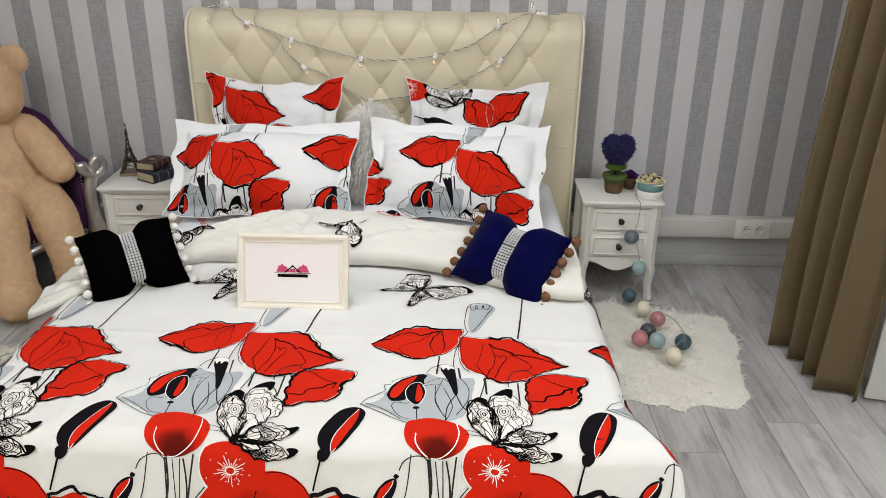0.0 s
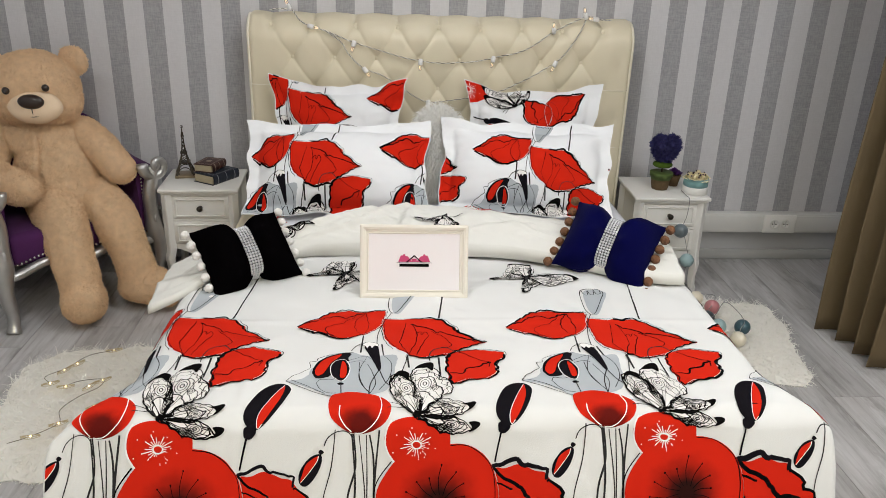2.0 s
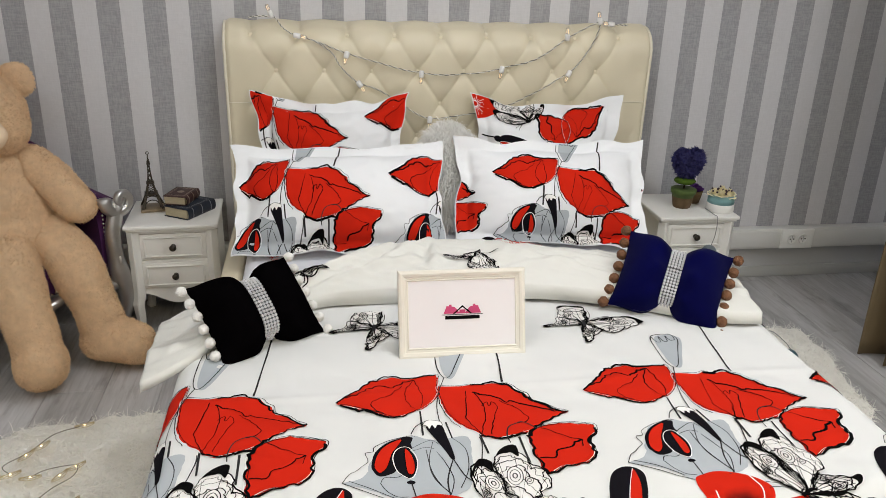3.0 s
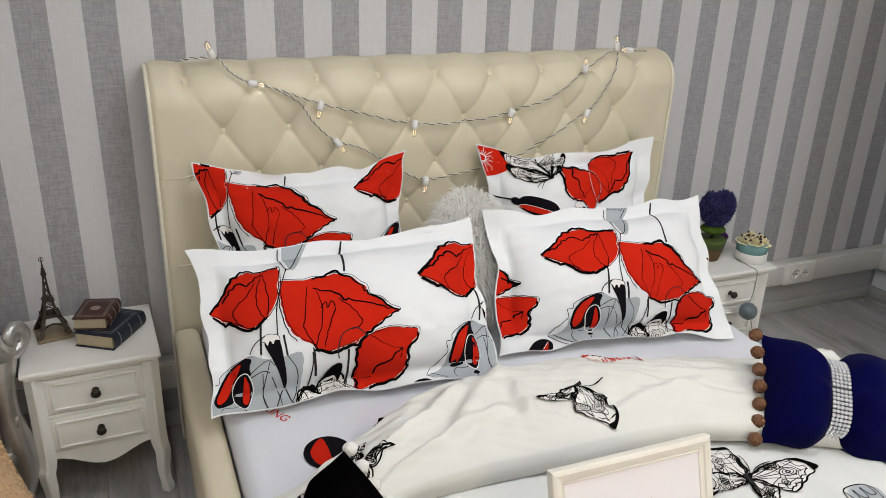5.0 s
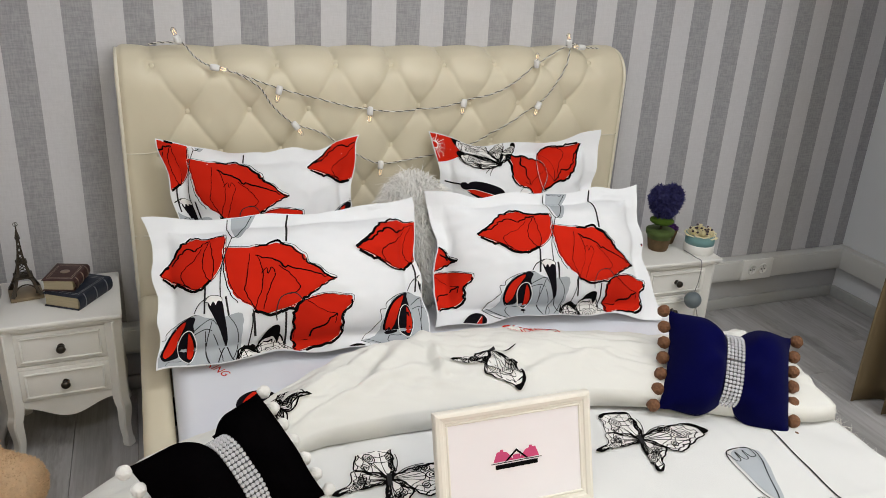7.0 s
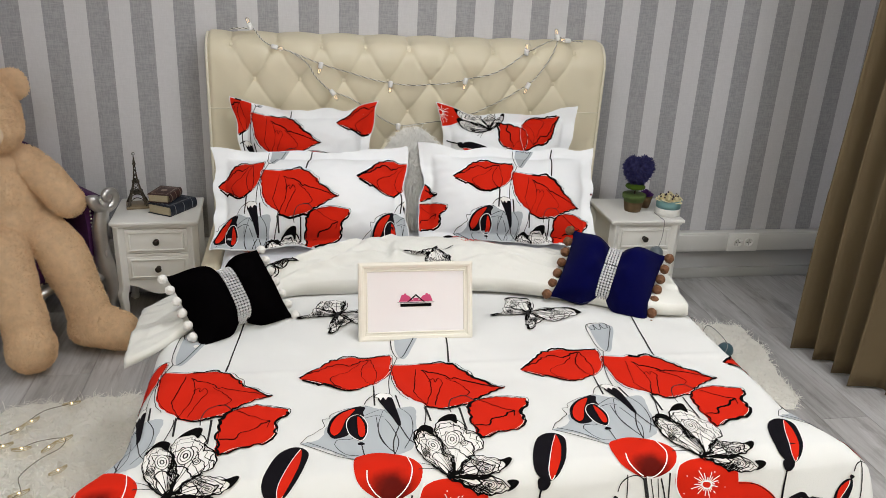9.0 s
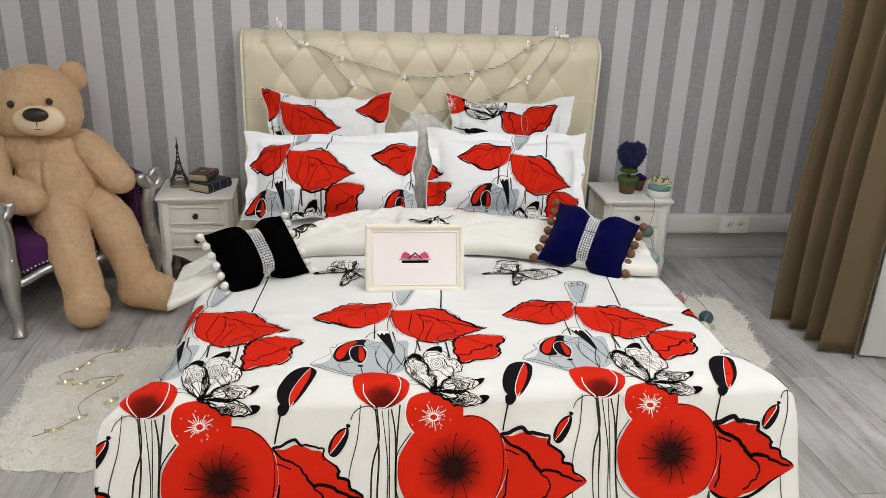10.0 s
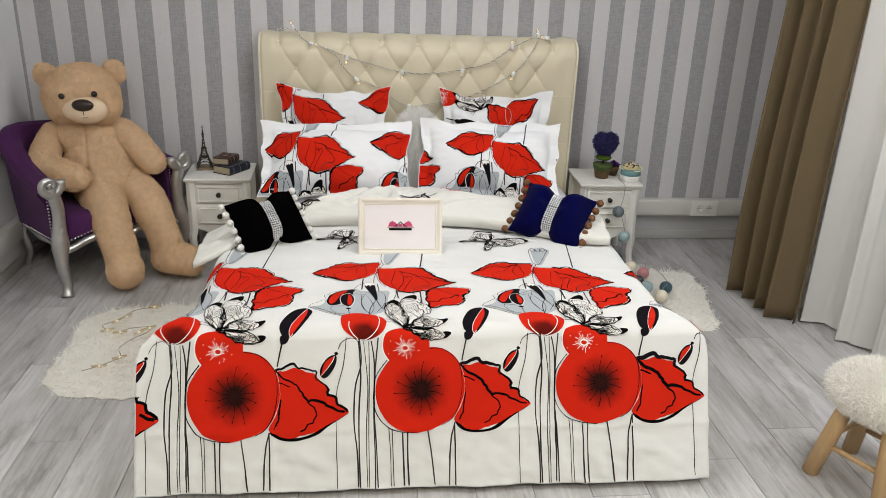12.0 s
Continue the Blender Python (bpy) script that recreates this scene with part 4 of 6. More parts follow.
    def emit(self, name, parent, label=""):
        if not self.f:
            return None
        data = bpy.data.meshes.new(name)
        data.from_pydata(self.v, [], self.f)
        layer = data.uv_layers.new(name="design")
        idx = np.empty(len(data.loops), dtype=np.int32)
        data.loops.foreach_get("vertex_index", idx)
        layer.data.foreach_set("uv", np.array(self.uv, dtype=np.float32)[idx].ravel())
        data.polygons.foreach_set("material_index", self.m)
        data.polygons.foreach_set("use_smooth", [True] * len(self.f))
        return link_mesh(name, data, self.mats, parent, label)


def around(pts, k, c=None):
    """The outline drawn in towards c."""
    a = np.array(pts)
    c = a.mean(0) if c is None else np.array(c)
    return [tuple(c + (p - c) * k) for p in a]


def inked_petal(p, stem):
    """A poppy seen from the side: red ink, a heavy torn edge and finer lines that stand a little off it."""
    o = pts_of(SHAPES[stem + "_poppy"])
    p.fill(o, M_RED, 0, 0.004)
    p.line([(a + 0.003, b + 0.004) for a, b in o], 0.0016, M_BLACK, 1, True, 0.6)
    p.line([(a - 0.002, b + 0.002) for a, b in o], 0.0014, M_WHITEINK, 1, True, 0.9)
    for t in LINES[stem + "_edge"]:
        p.line(pts_of(t), 0.0058, M_BLACK, 3, vary=1.0, jag=0.010)
    for i, t in enumerate(LINES[stem + "_in"]):
        p.line(pts_of(t), 0.0042 if i == 0 else 0.0020, M_BLACK, 2, vary=0.9, jag=0.010 if i == 0 else 0.004)


def inked_wing(p, pts, root, rows=(0.93, 0.85, 0.76, 0.62, 0.48), veins=9):
    """A butterfly's wing: scalloped bands that run with its outline, veins from the root and ringed spots."""
    p.fill(pts, M_WHITEINK, 3)
    p.line(pts, 0.0034, M_BLACK, 5, True, 0.9, jag=0.006)
    r = np.array(root)
    for i, k in enumerate(rows):
        p.line(around(pts, k, r), 0.0017 if i % 2 else 0.0024, M_BLACK, 5, True, 1.0, jag=0.016 if i < 3 else 0.006, seed=i * 3.1)
    sm = spline(pts, 5, True)
    for i in range(veins):
        q = sm[int((i + 0.5) * len(sm) / veins)]
        p.line([tuple(r + (q - r) * 0.10), tuple(r + (q - r) * 0.45 + 0.005 * np.array((math.sin(i * 2.1), math.cos(i * 1.7)))), tuple(r + (q - r) * 0.93)], 0.0015, M_BLACK, 5, vary=1.0)
    far = sorted(range(len(sm)), key=lambda i: -np.hypot(*(sm[i] - r)))
    e = r + (sm[far[0]] - r) * 0.62
    d = sm[far[0]] - r
    big = np.hypot(*d)
    d = d / big
    n = np.array((-d[1], d[0]))
    for k, ink, w in ((0.13 * big, M_WHITEINK, 0), (0.13 * big, M_BLACK, 0.0022), (0.085 * big, M_BLACK, 0.0018), (0.035 * big, M_BLACK, 0.003)):
        ring = [tuple(e + d * (k * math.cos(a)) + n * (0.62 * k * math.sin(a))) for a in (0, 1.05, 2.1, 3.14, 4.2, 5.2)]
        if w:
            p.line(ring, w, ink, 7, True)
        else:
            p.fill(ring, ink, 6)
    for i in range(3):
        q = sm[far[len(far) // 3 + 5 * i]]
        c = r + (q - r) * 0.70
        for k in (0.009, 0.004):
            p.line([(c[0] + k * math.cos(a), c[1] + 1.2 * k * math.sin(a)) for a in (0, 1.57, 3.14, 4.71)], 0.0018, M_BLACK, 6, True)


FLY_ROOT = (-0.209, 1.354)


def open_butterfly(p, at=FLY_ROOT, size=1.0, turn=0.0, wings=("la", "lb", "ua", "ub")):
    """A spread butterfly: four wings with dark tips, a body and feelers."""
    c, s = math.cos(radians(turn)) * size, math.sin(radians(turn)) * size

    def lay(pts):
        return [(at[0] + c * (x - FLY_ROOT[0]) - s * (y - FLY_ROOT[1]), at[1] + s * (x - FLY_ROOT[0]) + c * (y - FLY_ROOT[1])) for x, y in pts]

    for k in wings:
        inked_wing(p, lay(pts_of(SHAPES["fly_" + k])), at, (0.90, 0.78, 0.66, 0.50), 8)
        p.fill(lay(pts_of(SHAPES["fly_t" + k])), M_BLACK, 8)
    for t in LINES["fly_feelers"]:
        p.line(lay(pts_of(t)), 0.0022, M_BLACK, 8)
    p.line(lay([(FLY_ROOT[0] - 0.004, FLY_ROOT[1] - 0.022), (FLY_ROOT[0] + 0.004, FLY_ROOT[1] + 0.018)]), 0.009 * size, M_LINEGREY, 8)


def motif(fn, place, box, parent, only=None, grid=0.012, lift=0.0014):
    """One repeat of the poppy design on a cloth."""
    def want(k):
        return only is None or k in only

    def ink():
        return Print(fn, place, box, grid, lift)

    if want("stems"):
        for key, wide in (("stems_dark", 0.0042), ("stems_thin", 0.0024)):
            for t in LINES[key]:
                p = ink()
                p.line(pts_of(t), wide, M_LINEGREY, 0, vary=0.5)
                p.emit("stem_print", parent)
    if want("top_stems"):
        for key, wide, layer in (("stems_top", 0.0050, 0), ("stems_pale", 0.0026, 3)):
            for t in LINES[key]:
                p = ink()
                p.line(pts_of(t), wide, M_LINEGREY, layer, vary=0.4)
                p.emit("stem_print", parent)
    if want("tulip"):
        p = ink()
        o = pts_of(SHAPES["tulip"])
        p.fill([(x + 0.010, y - 0.004) for x, y in o], M_GREYINK, 0)
        p.line(o, 0.0024, M_BLACK, 2, True)
        for k in (-0.040, -0.020, 0.0):
            p.line([(k - 0.009, 1.242), (k - 0.005, 1.215), (k + 0.006, 1.213), (k + 0.009, 1.240)], 0.002, M_BLACK, 2)
        p.emit("tulip_print", parent)
    if want("grey"):
        p = ink()
        p.fill(pts_of(SHAPES["grey_petal"]), M_GREYINK, 0, 0.004)
        for t in LINES["grey_in"]:
            p.line(pts_of(t), 0.0018, M_LINEGREY, 1)
        for a, b in (("bud_a", "bud_a_red"), ("bud_b", "bud_b_red")):
            p.fill(pts_of(SHAPES[a]), M_CHARCOAL, 2)
            p.fill(pts_of(SHAPES[b]), M_RED, 3)
            p.line(pts_of(SHAPES[b]), 0.0016, M_BLACK, 4, True)
        p.line([(x, y + 0.003) for x, y in around(pts_of(SHAPES["bud_b"]), 1.04)], 0.0020, M_WHITEINK, 4, True)
        p.fill(pts_of(SHAPES["bud_b_foot"]), M_CHARCOAL, 2)
        p.fill(pts_of(SHAPES["pod"]), M_CHARCOAL, 2)
        p.fill(pts_of(SHAPES["pod_cap"]), M_WHITEINK, 4)
        p.line(pts_of(SHAPES["pod_cap"]), 0.0014, M_BLACK, 5, True)
        p.emit("bud_print", parent)
    for stem in ("left", "big", "small"):
        if want(stem + "_poppy"):
            p = ink()
            inked_petal(p, stem)
            p.emit("poppy_print", parent)
    if want("bell"):
        p = ink()
        p.fill(pts_of(SHAPES["bell"]), M_BELL, 1)
        for t in LINES["bell_in"]:
            p.line(pts_of(t), 0.0026, M_WHITEINK, 2)
        p.emit("poppy_print", parent)
    if want("leaf"):
        p = ink()
        p.fill(pts_of(SHAPES["leaf_shadow"]), M_BLACK, 0)
        p.fill(pts_of(SHAPES["leaf"]), M_RED, 1, 0.003)
        for i, t in enumerate(LINES["leaf_edge"]):
            p.line(pts_of(t), 0.012 if i == 0 else 0.008, M_CHARCOAL if i == 0 else M_BLACK, 2, False, 0.9, jag=0.006 + 0.006 * i)
        for i, t in enumerate(LINES["leaf_in"]):
            p.line(pts_of(t), 0.0085 if i == 0 else 0.0045, M_BLACK, 2, vary=0.8, jag=0.008)
        p.emit("poppy_print", parent)
    if want("mid"):
        p = ink()
        p.fill(pts_of(SHAPES["mid"]), M_RED, 1)
        for t in LINES["mid_edge"]:
            p.line(pts_of(t), 0.0034, M_WHITEINK, 2)
        cx, cy = 0.003, 0.472
        for i in range(22):
            a = i * 0.2856
            r = 0.020 + 0.020 * ((i * 7) % 5) / 4
            p.line([(cx + 0.010 * math.cos(a), cy + 0.009 * math.sin(a)), (cx + r * math.cos(a), cy + r * 0.9 * math.sin(a))], 0.0019, M_WHITEINK, 3, smooth=2)
            if i % 3 == 0:
                e = (cx + 1.5 * r * math.cos(a + 0.1), cy + 1.35 * r * math.sin(a + 0.1))
                p.line([(e[0] - 0.0012, e[1]), (e[0] + 0.0012, e[1])], 0.0026, M_WHITEINK, 3, smooth=1, vary=0)
        p.line([(cx + 0.011 * math.cos(a), cy + 0.009 * math.sin(a)) for a in (0, 1.05, 2.1, 3.14, 4.2, 5.2)], 0.0030, M_WHITEINK, 3, True)
        p.emit("poppy_print", parent)
    if want("large"):
        p = ink()
        p.fill(pts_of(SHAPES["large"]), M_LARGE, 3)
        for t in LINES["large_edge"]:
            p.line(pts_of(t), 0.0024, M_BLACK, 4, vary=0.8)
        for i in range(14):
            a = i * 0.4488 + 0.15
            r0, r1 = 0.018, 0.062 + 0.028 * ((i * 5) % 4) / 3
            e = (0.056 + r1 * math.cos(a), 0.336 + r1 * math.sin(a))
            p.line([(0.056 + r0 * math.cos(a), 0.336 + r0 * math.sin(a)), (0.056 + r1 * 0.6 * math.cos(a + 0.1), 0.336 + r1 * 0.6 * math.sin(a + 0.1)), e], 0.0018, M_BLACK, 5, smooth=3)
            p.line([(e[0] - 0.0018, e[1]), (e[0] + 0.0018, e[1])], 0.0044, M_BLACK, 5, smooth=1, vary=0)
        p.emit("poppy_print", parent)
    if want("tall_bud"):
        p = ink()
        o = pts_of(SHAPES["knob"])
        p.line([(o[0][0] + 0.006, o[0][1] - 0.02), (o[0][0] - 0.004, 0.455), (o[0][0] - 0.010, 0.425)], 0.0048, M_CHARCOAL, 2)
        p.fill(pts_of(SHAPES["tall_bud"]), M_CHARCOAL, 1)
        p.fill(pts_of(SHAPES["tall_bud_red"]), M_RED, 2)
        p.line(pts_of(SHAPES["tall_bud_red"])[3:] + pts_of(SHAPES["tall_bud_red"])[:1], 0.0016, M_WHITEINK, 3)
        p.fill(o, M_CHARCOAL, 2)
        p.emit("bud_print", parent)
    if want("small_bud"):
        p = ink()
        p.fill(pts_of(SHAPES["small_bud"]), M_CHARCOAL, 1)
        p.fill(pts_of(SHAPES["small_bud_red"]), M_RED, 2)
        p.line(pts_of(SHAPES["small_bud_red"])[2:], 0.0018, M_WHITEINK, 3)
        p.fill(pts_of(SHAPES["small_bud_cap"]), M_CHARCOAL, 2)
        p.emit("bud_print", parent)
    if want("butterfly"):
        p = ink()
        for k in "bacd":
            inked_wing(p, pts_of(SHAPES["wing_" + k]), (0.008, 0.544))
            p.fill(pts_of(SHAPES["tip_" + k]), M_BLACK, 8)
        p.line([(-0.004, 0.540), (0.012, 0.552)], 0.010, M_BLACK, 9)
        for t in LINES["feelers"]:
            p.line(pts_of(t), 0.0020, M_LINEGREY, 8)
        p.emit("butterfly_print", parent)
    if want("open_butterfly"):
        p = ink()
        open_butterfly(p)
        p.emit("butterfly_print", parent)


for k in range(-2, 3):
    def lay(u, v, k=k):
        """The cloth lies a little askew on the bed."""
        return DESIGN_AT + k * REPEAT + u, v + k * (0.008 - 0.035 * (v - 0.47))
    low, high = (DL + 0.004, DR - 0.004, 0.003, 1.45), (DL - 0.20, DR + 0.16, 0.60, 1.45)
    motif(duvet, lay, low, duvet_thing, ("stems", "leaf", "mid", "large", "small_bud", "tall_bud", "bell", "butterfly"))
    motif(duvet, lay, high, duvet_thing, ("top_stems", "tulip", "grey", "left_poppy", "big_poppy", "small_poppy", "open_butterfly"))


# the same design on the pillow cases
def pillow_print(t, fn, w, h, ax, ay, near=1.0):
    def on(u, v):
        x, y, z = fn(2 * u / w, 2 * v / h, 1)
        return Vector((x, y, z))

    def place(u, v):
        return ax[0] * u + ax[1] * v + ax[2], ay[0] * u + ay[1] * v + ay[2]

    b = (-w / 2 + 0.004, w / 2 - 0.004, -h / 2 + 0.004, h / 2 - 0.004)
    for k in (-1, 0, 1):
        kinds = ["top_stems", "tulip", "grey", "big_poppy", "small_poppy", "butterfly", "bell", "tall_bud"] + (["left_poppy"] if k or near == 1.0 else [])
        motif(on, lambda u, v, k=k: place(u + k * REPEAT, v), b, t, kinds, grid=0.010, lift=0.0012)
    if near != 1.0:
        motif(on, lambda u, v: place(-0.076 + (u + 0.076) * near, v), b, t, ("left_poppy",), grid=0.010, lift=0.0012)


pillow_print(PF_L, FN_FL, 0.765, 0.47, (1.010, 0.023, -0.128), (0.033, 0.917, -0.8515), 0.70)
pillow_print(PF_R, FN_FR, 0.755, 0.47, (1.000, -0.037, 0.127), (-0.068, 0.823, -0.7765))
pillow_print(PB_L, FN_BL, 0.64, 0.49, (1.064, -0.004, -0.148), (0.006, 0.893, -0.7266), 0.75)


def on_br(u, v):
    return Vector(FN_BR(2 * u / 0.64, 2 * v / 0.49, 1))


def turned(cu, cv, deg, k, u0, v0, flip=1):
    c, s = math.cos(radians(deg)) * k, math.sin(radians(deg)) * k
    return lambda u, v: (cu + c * (u - u0) * flip - s * (v - v0), cv + s * (u - u0) * flip + c * (v - v0))


bb = (-0.316, 0.316, -0.241, 0.241)
motif(on_br, turned(-0.315, 0.185, 0, 1.35, 0.0, 0.46), bb, PB_R, ("mid",))
motif(on_br, turned(-0.115, 0.180, 65, 0.80, 0.03, 0.60), bb, PB_R, ("butterfly",))
motif(on_br, turned(0.150, 0.155, 205, 0.85, -0.2, 1.0), bb, PB_R, ("left_poppy",))
motif(on_br, turned(0.020, 0.105, -105, 0.88, 0.165, 0.76), bb, PB_R, ("small_poppy",))
motif(on_br, turned(-0.155, 0.035, -86, 0.88, 0.245, 0.585), bb, PB_R, ("tall_bud",))
motif(on_br, turned(-0.030, -0.085, 0, 1.0, -0.15, 0.75), bb, PB_R, ("grey",))


# prints on the fitted sheet and on the turned-back end
def on_sheet(u, v):
    return Vector((u, v, 0.4775))


p = Print(on_sheet, lambda u, v: (u, v), (-1.11, 0.42, 1.6, 3.4))
disc = [(-0.925 + 0.055 * math.cos(a), 2.700 + 0.062 * math.sin(a)) for a in span(0, 5.6, 9)]
p.fill(disc, M_CHARCOAL, 0)
p.fill([(-0.955, 2.665), (-0.962, 2.715), (-0.925, 2.755), (-0.925, 2.655)], M_RED, 1)
p.emit("bud_print", mattress)
p = Print(on_sheet, lambda u, v: (u, v), (-1.11, 0.42, 1.6, 3.4))
open_butterfly(p, (-0.72, 2.735), 0.62, 60)
p.emit("butterfly_print", mattress)


def on_fold(u, v):
    """Metres on the turned-back end: u across, v up from its hem."""
    return Vector(fold_at(u, v / 0.36))


for at, size, turn, wings in (((-0.375, 0.165), 0.85, -70, ("lb", "ub")), ((-0.93, 0.16), 0.8, 160, ("la", "lb", "ua", "ub"))):
    p = Print(on_fold, lambda u, v: (u, v), (-1.3, 0.39, 0.01, 0.35), lift=0.003)
    open_butterfly(p, at, size, turn, wings)
    p.emit("butterfly_print", duvet_thing)


def red_words(words, at, turn, size, parent):
    cu = bpy.data.curves.new("lettering", "FONT")
    cu.body, cu.size = words, size
    cu.materials.append(M_RED)
    ob = new("lettering", cu)
    ob.parent = parent
    ob.matrix_basis = pose(*at, 0, 0, turn)
    return ob


def fold_words(words, u0, v0, size, turn):
    """Red lettering that follows the turned-back end."""
    ob = red_words(words, (0, 0, 0), 0, size, None)
    bpy.context.view_layer.update()
    flat = ob.evaluated_get(bpy.context.evaluated_depsgraph_get()).to_mesh()
    c, s = math.cos(radians(turn)), math.sin(radians(turn))
    verts, faces = [], [tuple(f.vertices) for f in flat.polygons]
    for q in flat.vertices:
        p, n = frame_at(on_fold, u0 + c * q.co.x - s * q.co.y, v0 + s * q.co.x + c * q.co.y)
        verts.append(p + n * 0.003)
    bpy.data.objects.remove(ob)
    part("lettering", (verts, faces), M_RED, duvet_thing)


fold_words("Loving", -0.13, 0.325, 0.060, 180)
fold_words("LOOKING", -0.15, 0.285, 0.030, 180)
fold_words("Loving", 0.36, 0.24, 0.05, 180)
red_words("Loving", (-1.068, 3.06, 0.4775), -60, 0.055, mattress)
red_words("LOOKING", (-1.072, 2.99, 0.4775), -60, 0.035, mattress)
red_words("Loving", (-0.60, 2.720, 0.4775), 176, 0.055, mattress)
red_words("LOOKING", (-0.755, 2.700, 0.4775), 172, 0.04, mattress)

# ---- soft things on the bed ----
M_VELVET_K = mat("black_velvet", (0.0018, 0.0015, 0.0018), 0.95, gloss=0.0, vary=0.3, scale=14, bump=0.2, bump_scale=300, sheen=0.0)
M_VELVET_B = mat("navy_velvet", (0.0018, 0.002, 0.040), 0.9, gloss=0.03, vary=0.35, scale=10, bump=0.2, bump_scale=300, sheen=0.02)
M_STONE = mat("clear_rhinestone", (0.82, 0.82, 0.86), 0.18, metal=0.5, vary=0.2, scale=200)
M_BAND = mat("dark_band", (0.05, 0.05, 0.055), 0.6)
M_POM_W = mat("white_pompom", (0.78, 0.76, 0.73), 0.95, vary=0.1, scale=80, bump=0.6, bump_scale=300, sheen=0.3)
M_POM_B = mat("brown_wicker_ball", (0.15, 0.062, 0.024), 0.7, vary=0.98, scale=190, bump=0.9, bump_scale=210)


def fuzzy_ball(r, seed):
    """A ball of yarn with an uneven skin."""
    bm = ball(r, (0, 0, 0), 22, 15)
    for v in bm.verts:
        v.co *= 1 + 0.10 * noise.noise(v.co * 260 + Vector((seed, 3, 0))) + 0.10 * noise.noise(v.co * 120 + Vector((seed, 0, 0)))
    return bm


def band_at(a, h, out=0.0):
    """Round the pinched middle of a cushion."""
    c, s = math.cos(a), math.sin(a)
    return math.copysign(abs(c) ** 0.65, c) * (0.062 + out), math.copysign(abs(s) ** 0.65, s) * (h * 0.320 + out)


def bow_cushion(m, w, h, cloth, pom, label, seed, pom_r):
    t = thing("cushion", label, "cushion", "bow cushions")
    t.matrix_basis = m

    def fn(a, b, side):
        k = abs(a)
        pinch = 0.54 + 0.46 * step(-0.08, 0.42, k) ** 0.8 * (0.90 + 0.10 * step(0.3, 1.0, k))
        x = a * w / 2 * (1 - 0.07 * (1 - b * b) * k ** 4)
        z = b * h / 2 * pinch * (1 - 0.07 * (1 - a * a) * step(0.5, 1, k))
        body = (1 - k ** 4) ** 0.6 * (1 - abs(b) ** 2.6) ** 0.6
        thick = 0.052 + 0.044 * math.sin(math.pi * max(0, (k - 0.12) / 0.88) ** 0.7) ** 0.8
        y = -side * thick * body
        crease = 0.007 * math.sin(b * 9 + seed) * math.exp(-((k - 0.30) / 0.12) ** 2)
        y += -side * crease + 0.008 * wave(a * 1.5 + seed, b * 1.5, seed)
        return x, y, z

    g = span(-1, 1, 48)
    part("velvet_cover", join_geo(sheet(lambda a, b: fn(a, b, 1), g, g), sheet(lambda a, b: fn(-a, b, -1), g, g)), cloth, t)
    ring = []
    for i in range(40):
        a = 2 * math.pi * i / 40
        ring.append(band_at(a, h))
    v = [(x, y, z) for y, z in ring for x in (-0.021, 0.021)]
    f = [(2 * i, 2 * i + 1, (2 * i + 3) % 80, (2 * i + 2) % 80) for i in range(40)]
    band = part("band", (v, f), M_BAND, t)
    beads = []
    loop = [Vector((0, *band_at(2 * math.pi * i / 720, h, 0.002))) for i in range(721)]
    gone = 1.0
    for q0, q1 in zip(loop, loop[1:]):
        gone += (q1 - q0).length
        if gone > 0.0092:
            gone = 0.0
            beads += [ball(0.0046, (-0.018 + 0.009 * j, q1.y, q1.z), 6, 4) for j in range(5)]
    tagged(part("rhinestone_trim", merged(*beads), M_STONE, t, "rows of clear rhinestones", smooth=False), kind="stuff")
    n = 7
    for sx in (-1, 1):
        for i in range(n):
            b = -0.96 + 1.92 * i / (n - 1)
            x, y, z = fn(sx, b, 1)
            o = part("pompom", fuzzy_ball(pom_r, seed + i + 9 * sx), pom, t)
            o.matrix_basis = pose(x + sx * pom_r * 0.8, y, z + 0.004 * wave(i, sx, seed))
    return t


bow_cushion(plane_pose((-1.203, 2.284, 0.651), (-0.967, 2.427, 0.674), (-1.109, 2.131, 0.500), (-0.842, 2.287, 0.522)), 0.298, 0.250, M_VELVET_K, M_POM_W,
            "black velvet bow cushion with white pompoms and rhinestones", 1.2, 0.014)
bow_cushion(plane_pose((0.113, 2.504, 0.697), (0.390, 2.343, 0.649), (-0.020, 2.342, 0.532), (0.235, 2.201, 0.505)), 0.318, 0.270, M_VELVET_B, M_POM_B,
            "navy velvet bow cushion with brown wicker balls and rhinestones", 2.9, 0.016)

M_LONGFUR = fur_mat("grey_white_faux_fur", (0.97, 0.96, 0.935), 0.03, 18, 0.35)
M_WHITEFUR = fur_mat("cream_sheepskin", (0.95, 0.93, 0.885), 0.04, 10, 0.2)


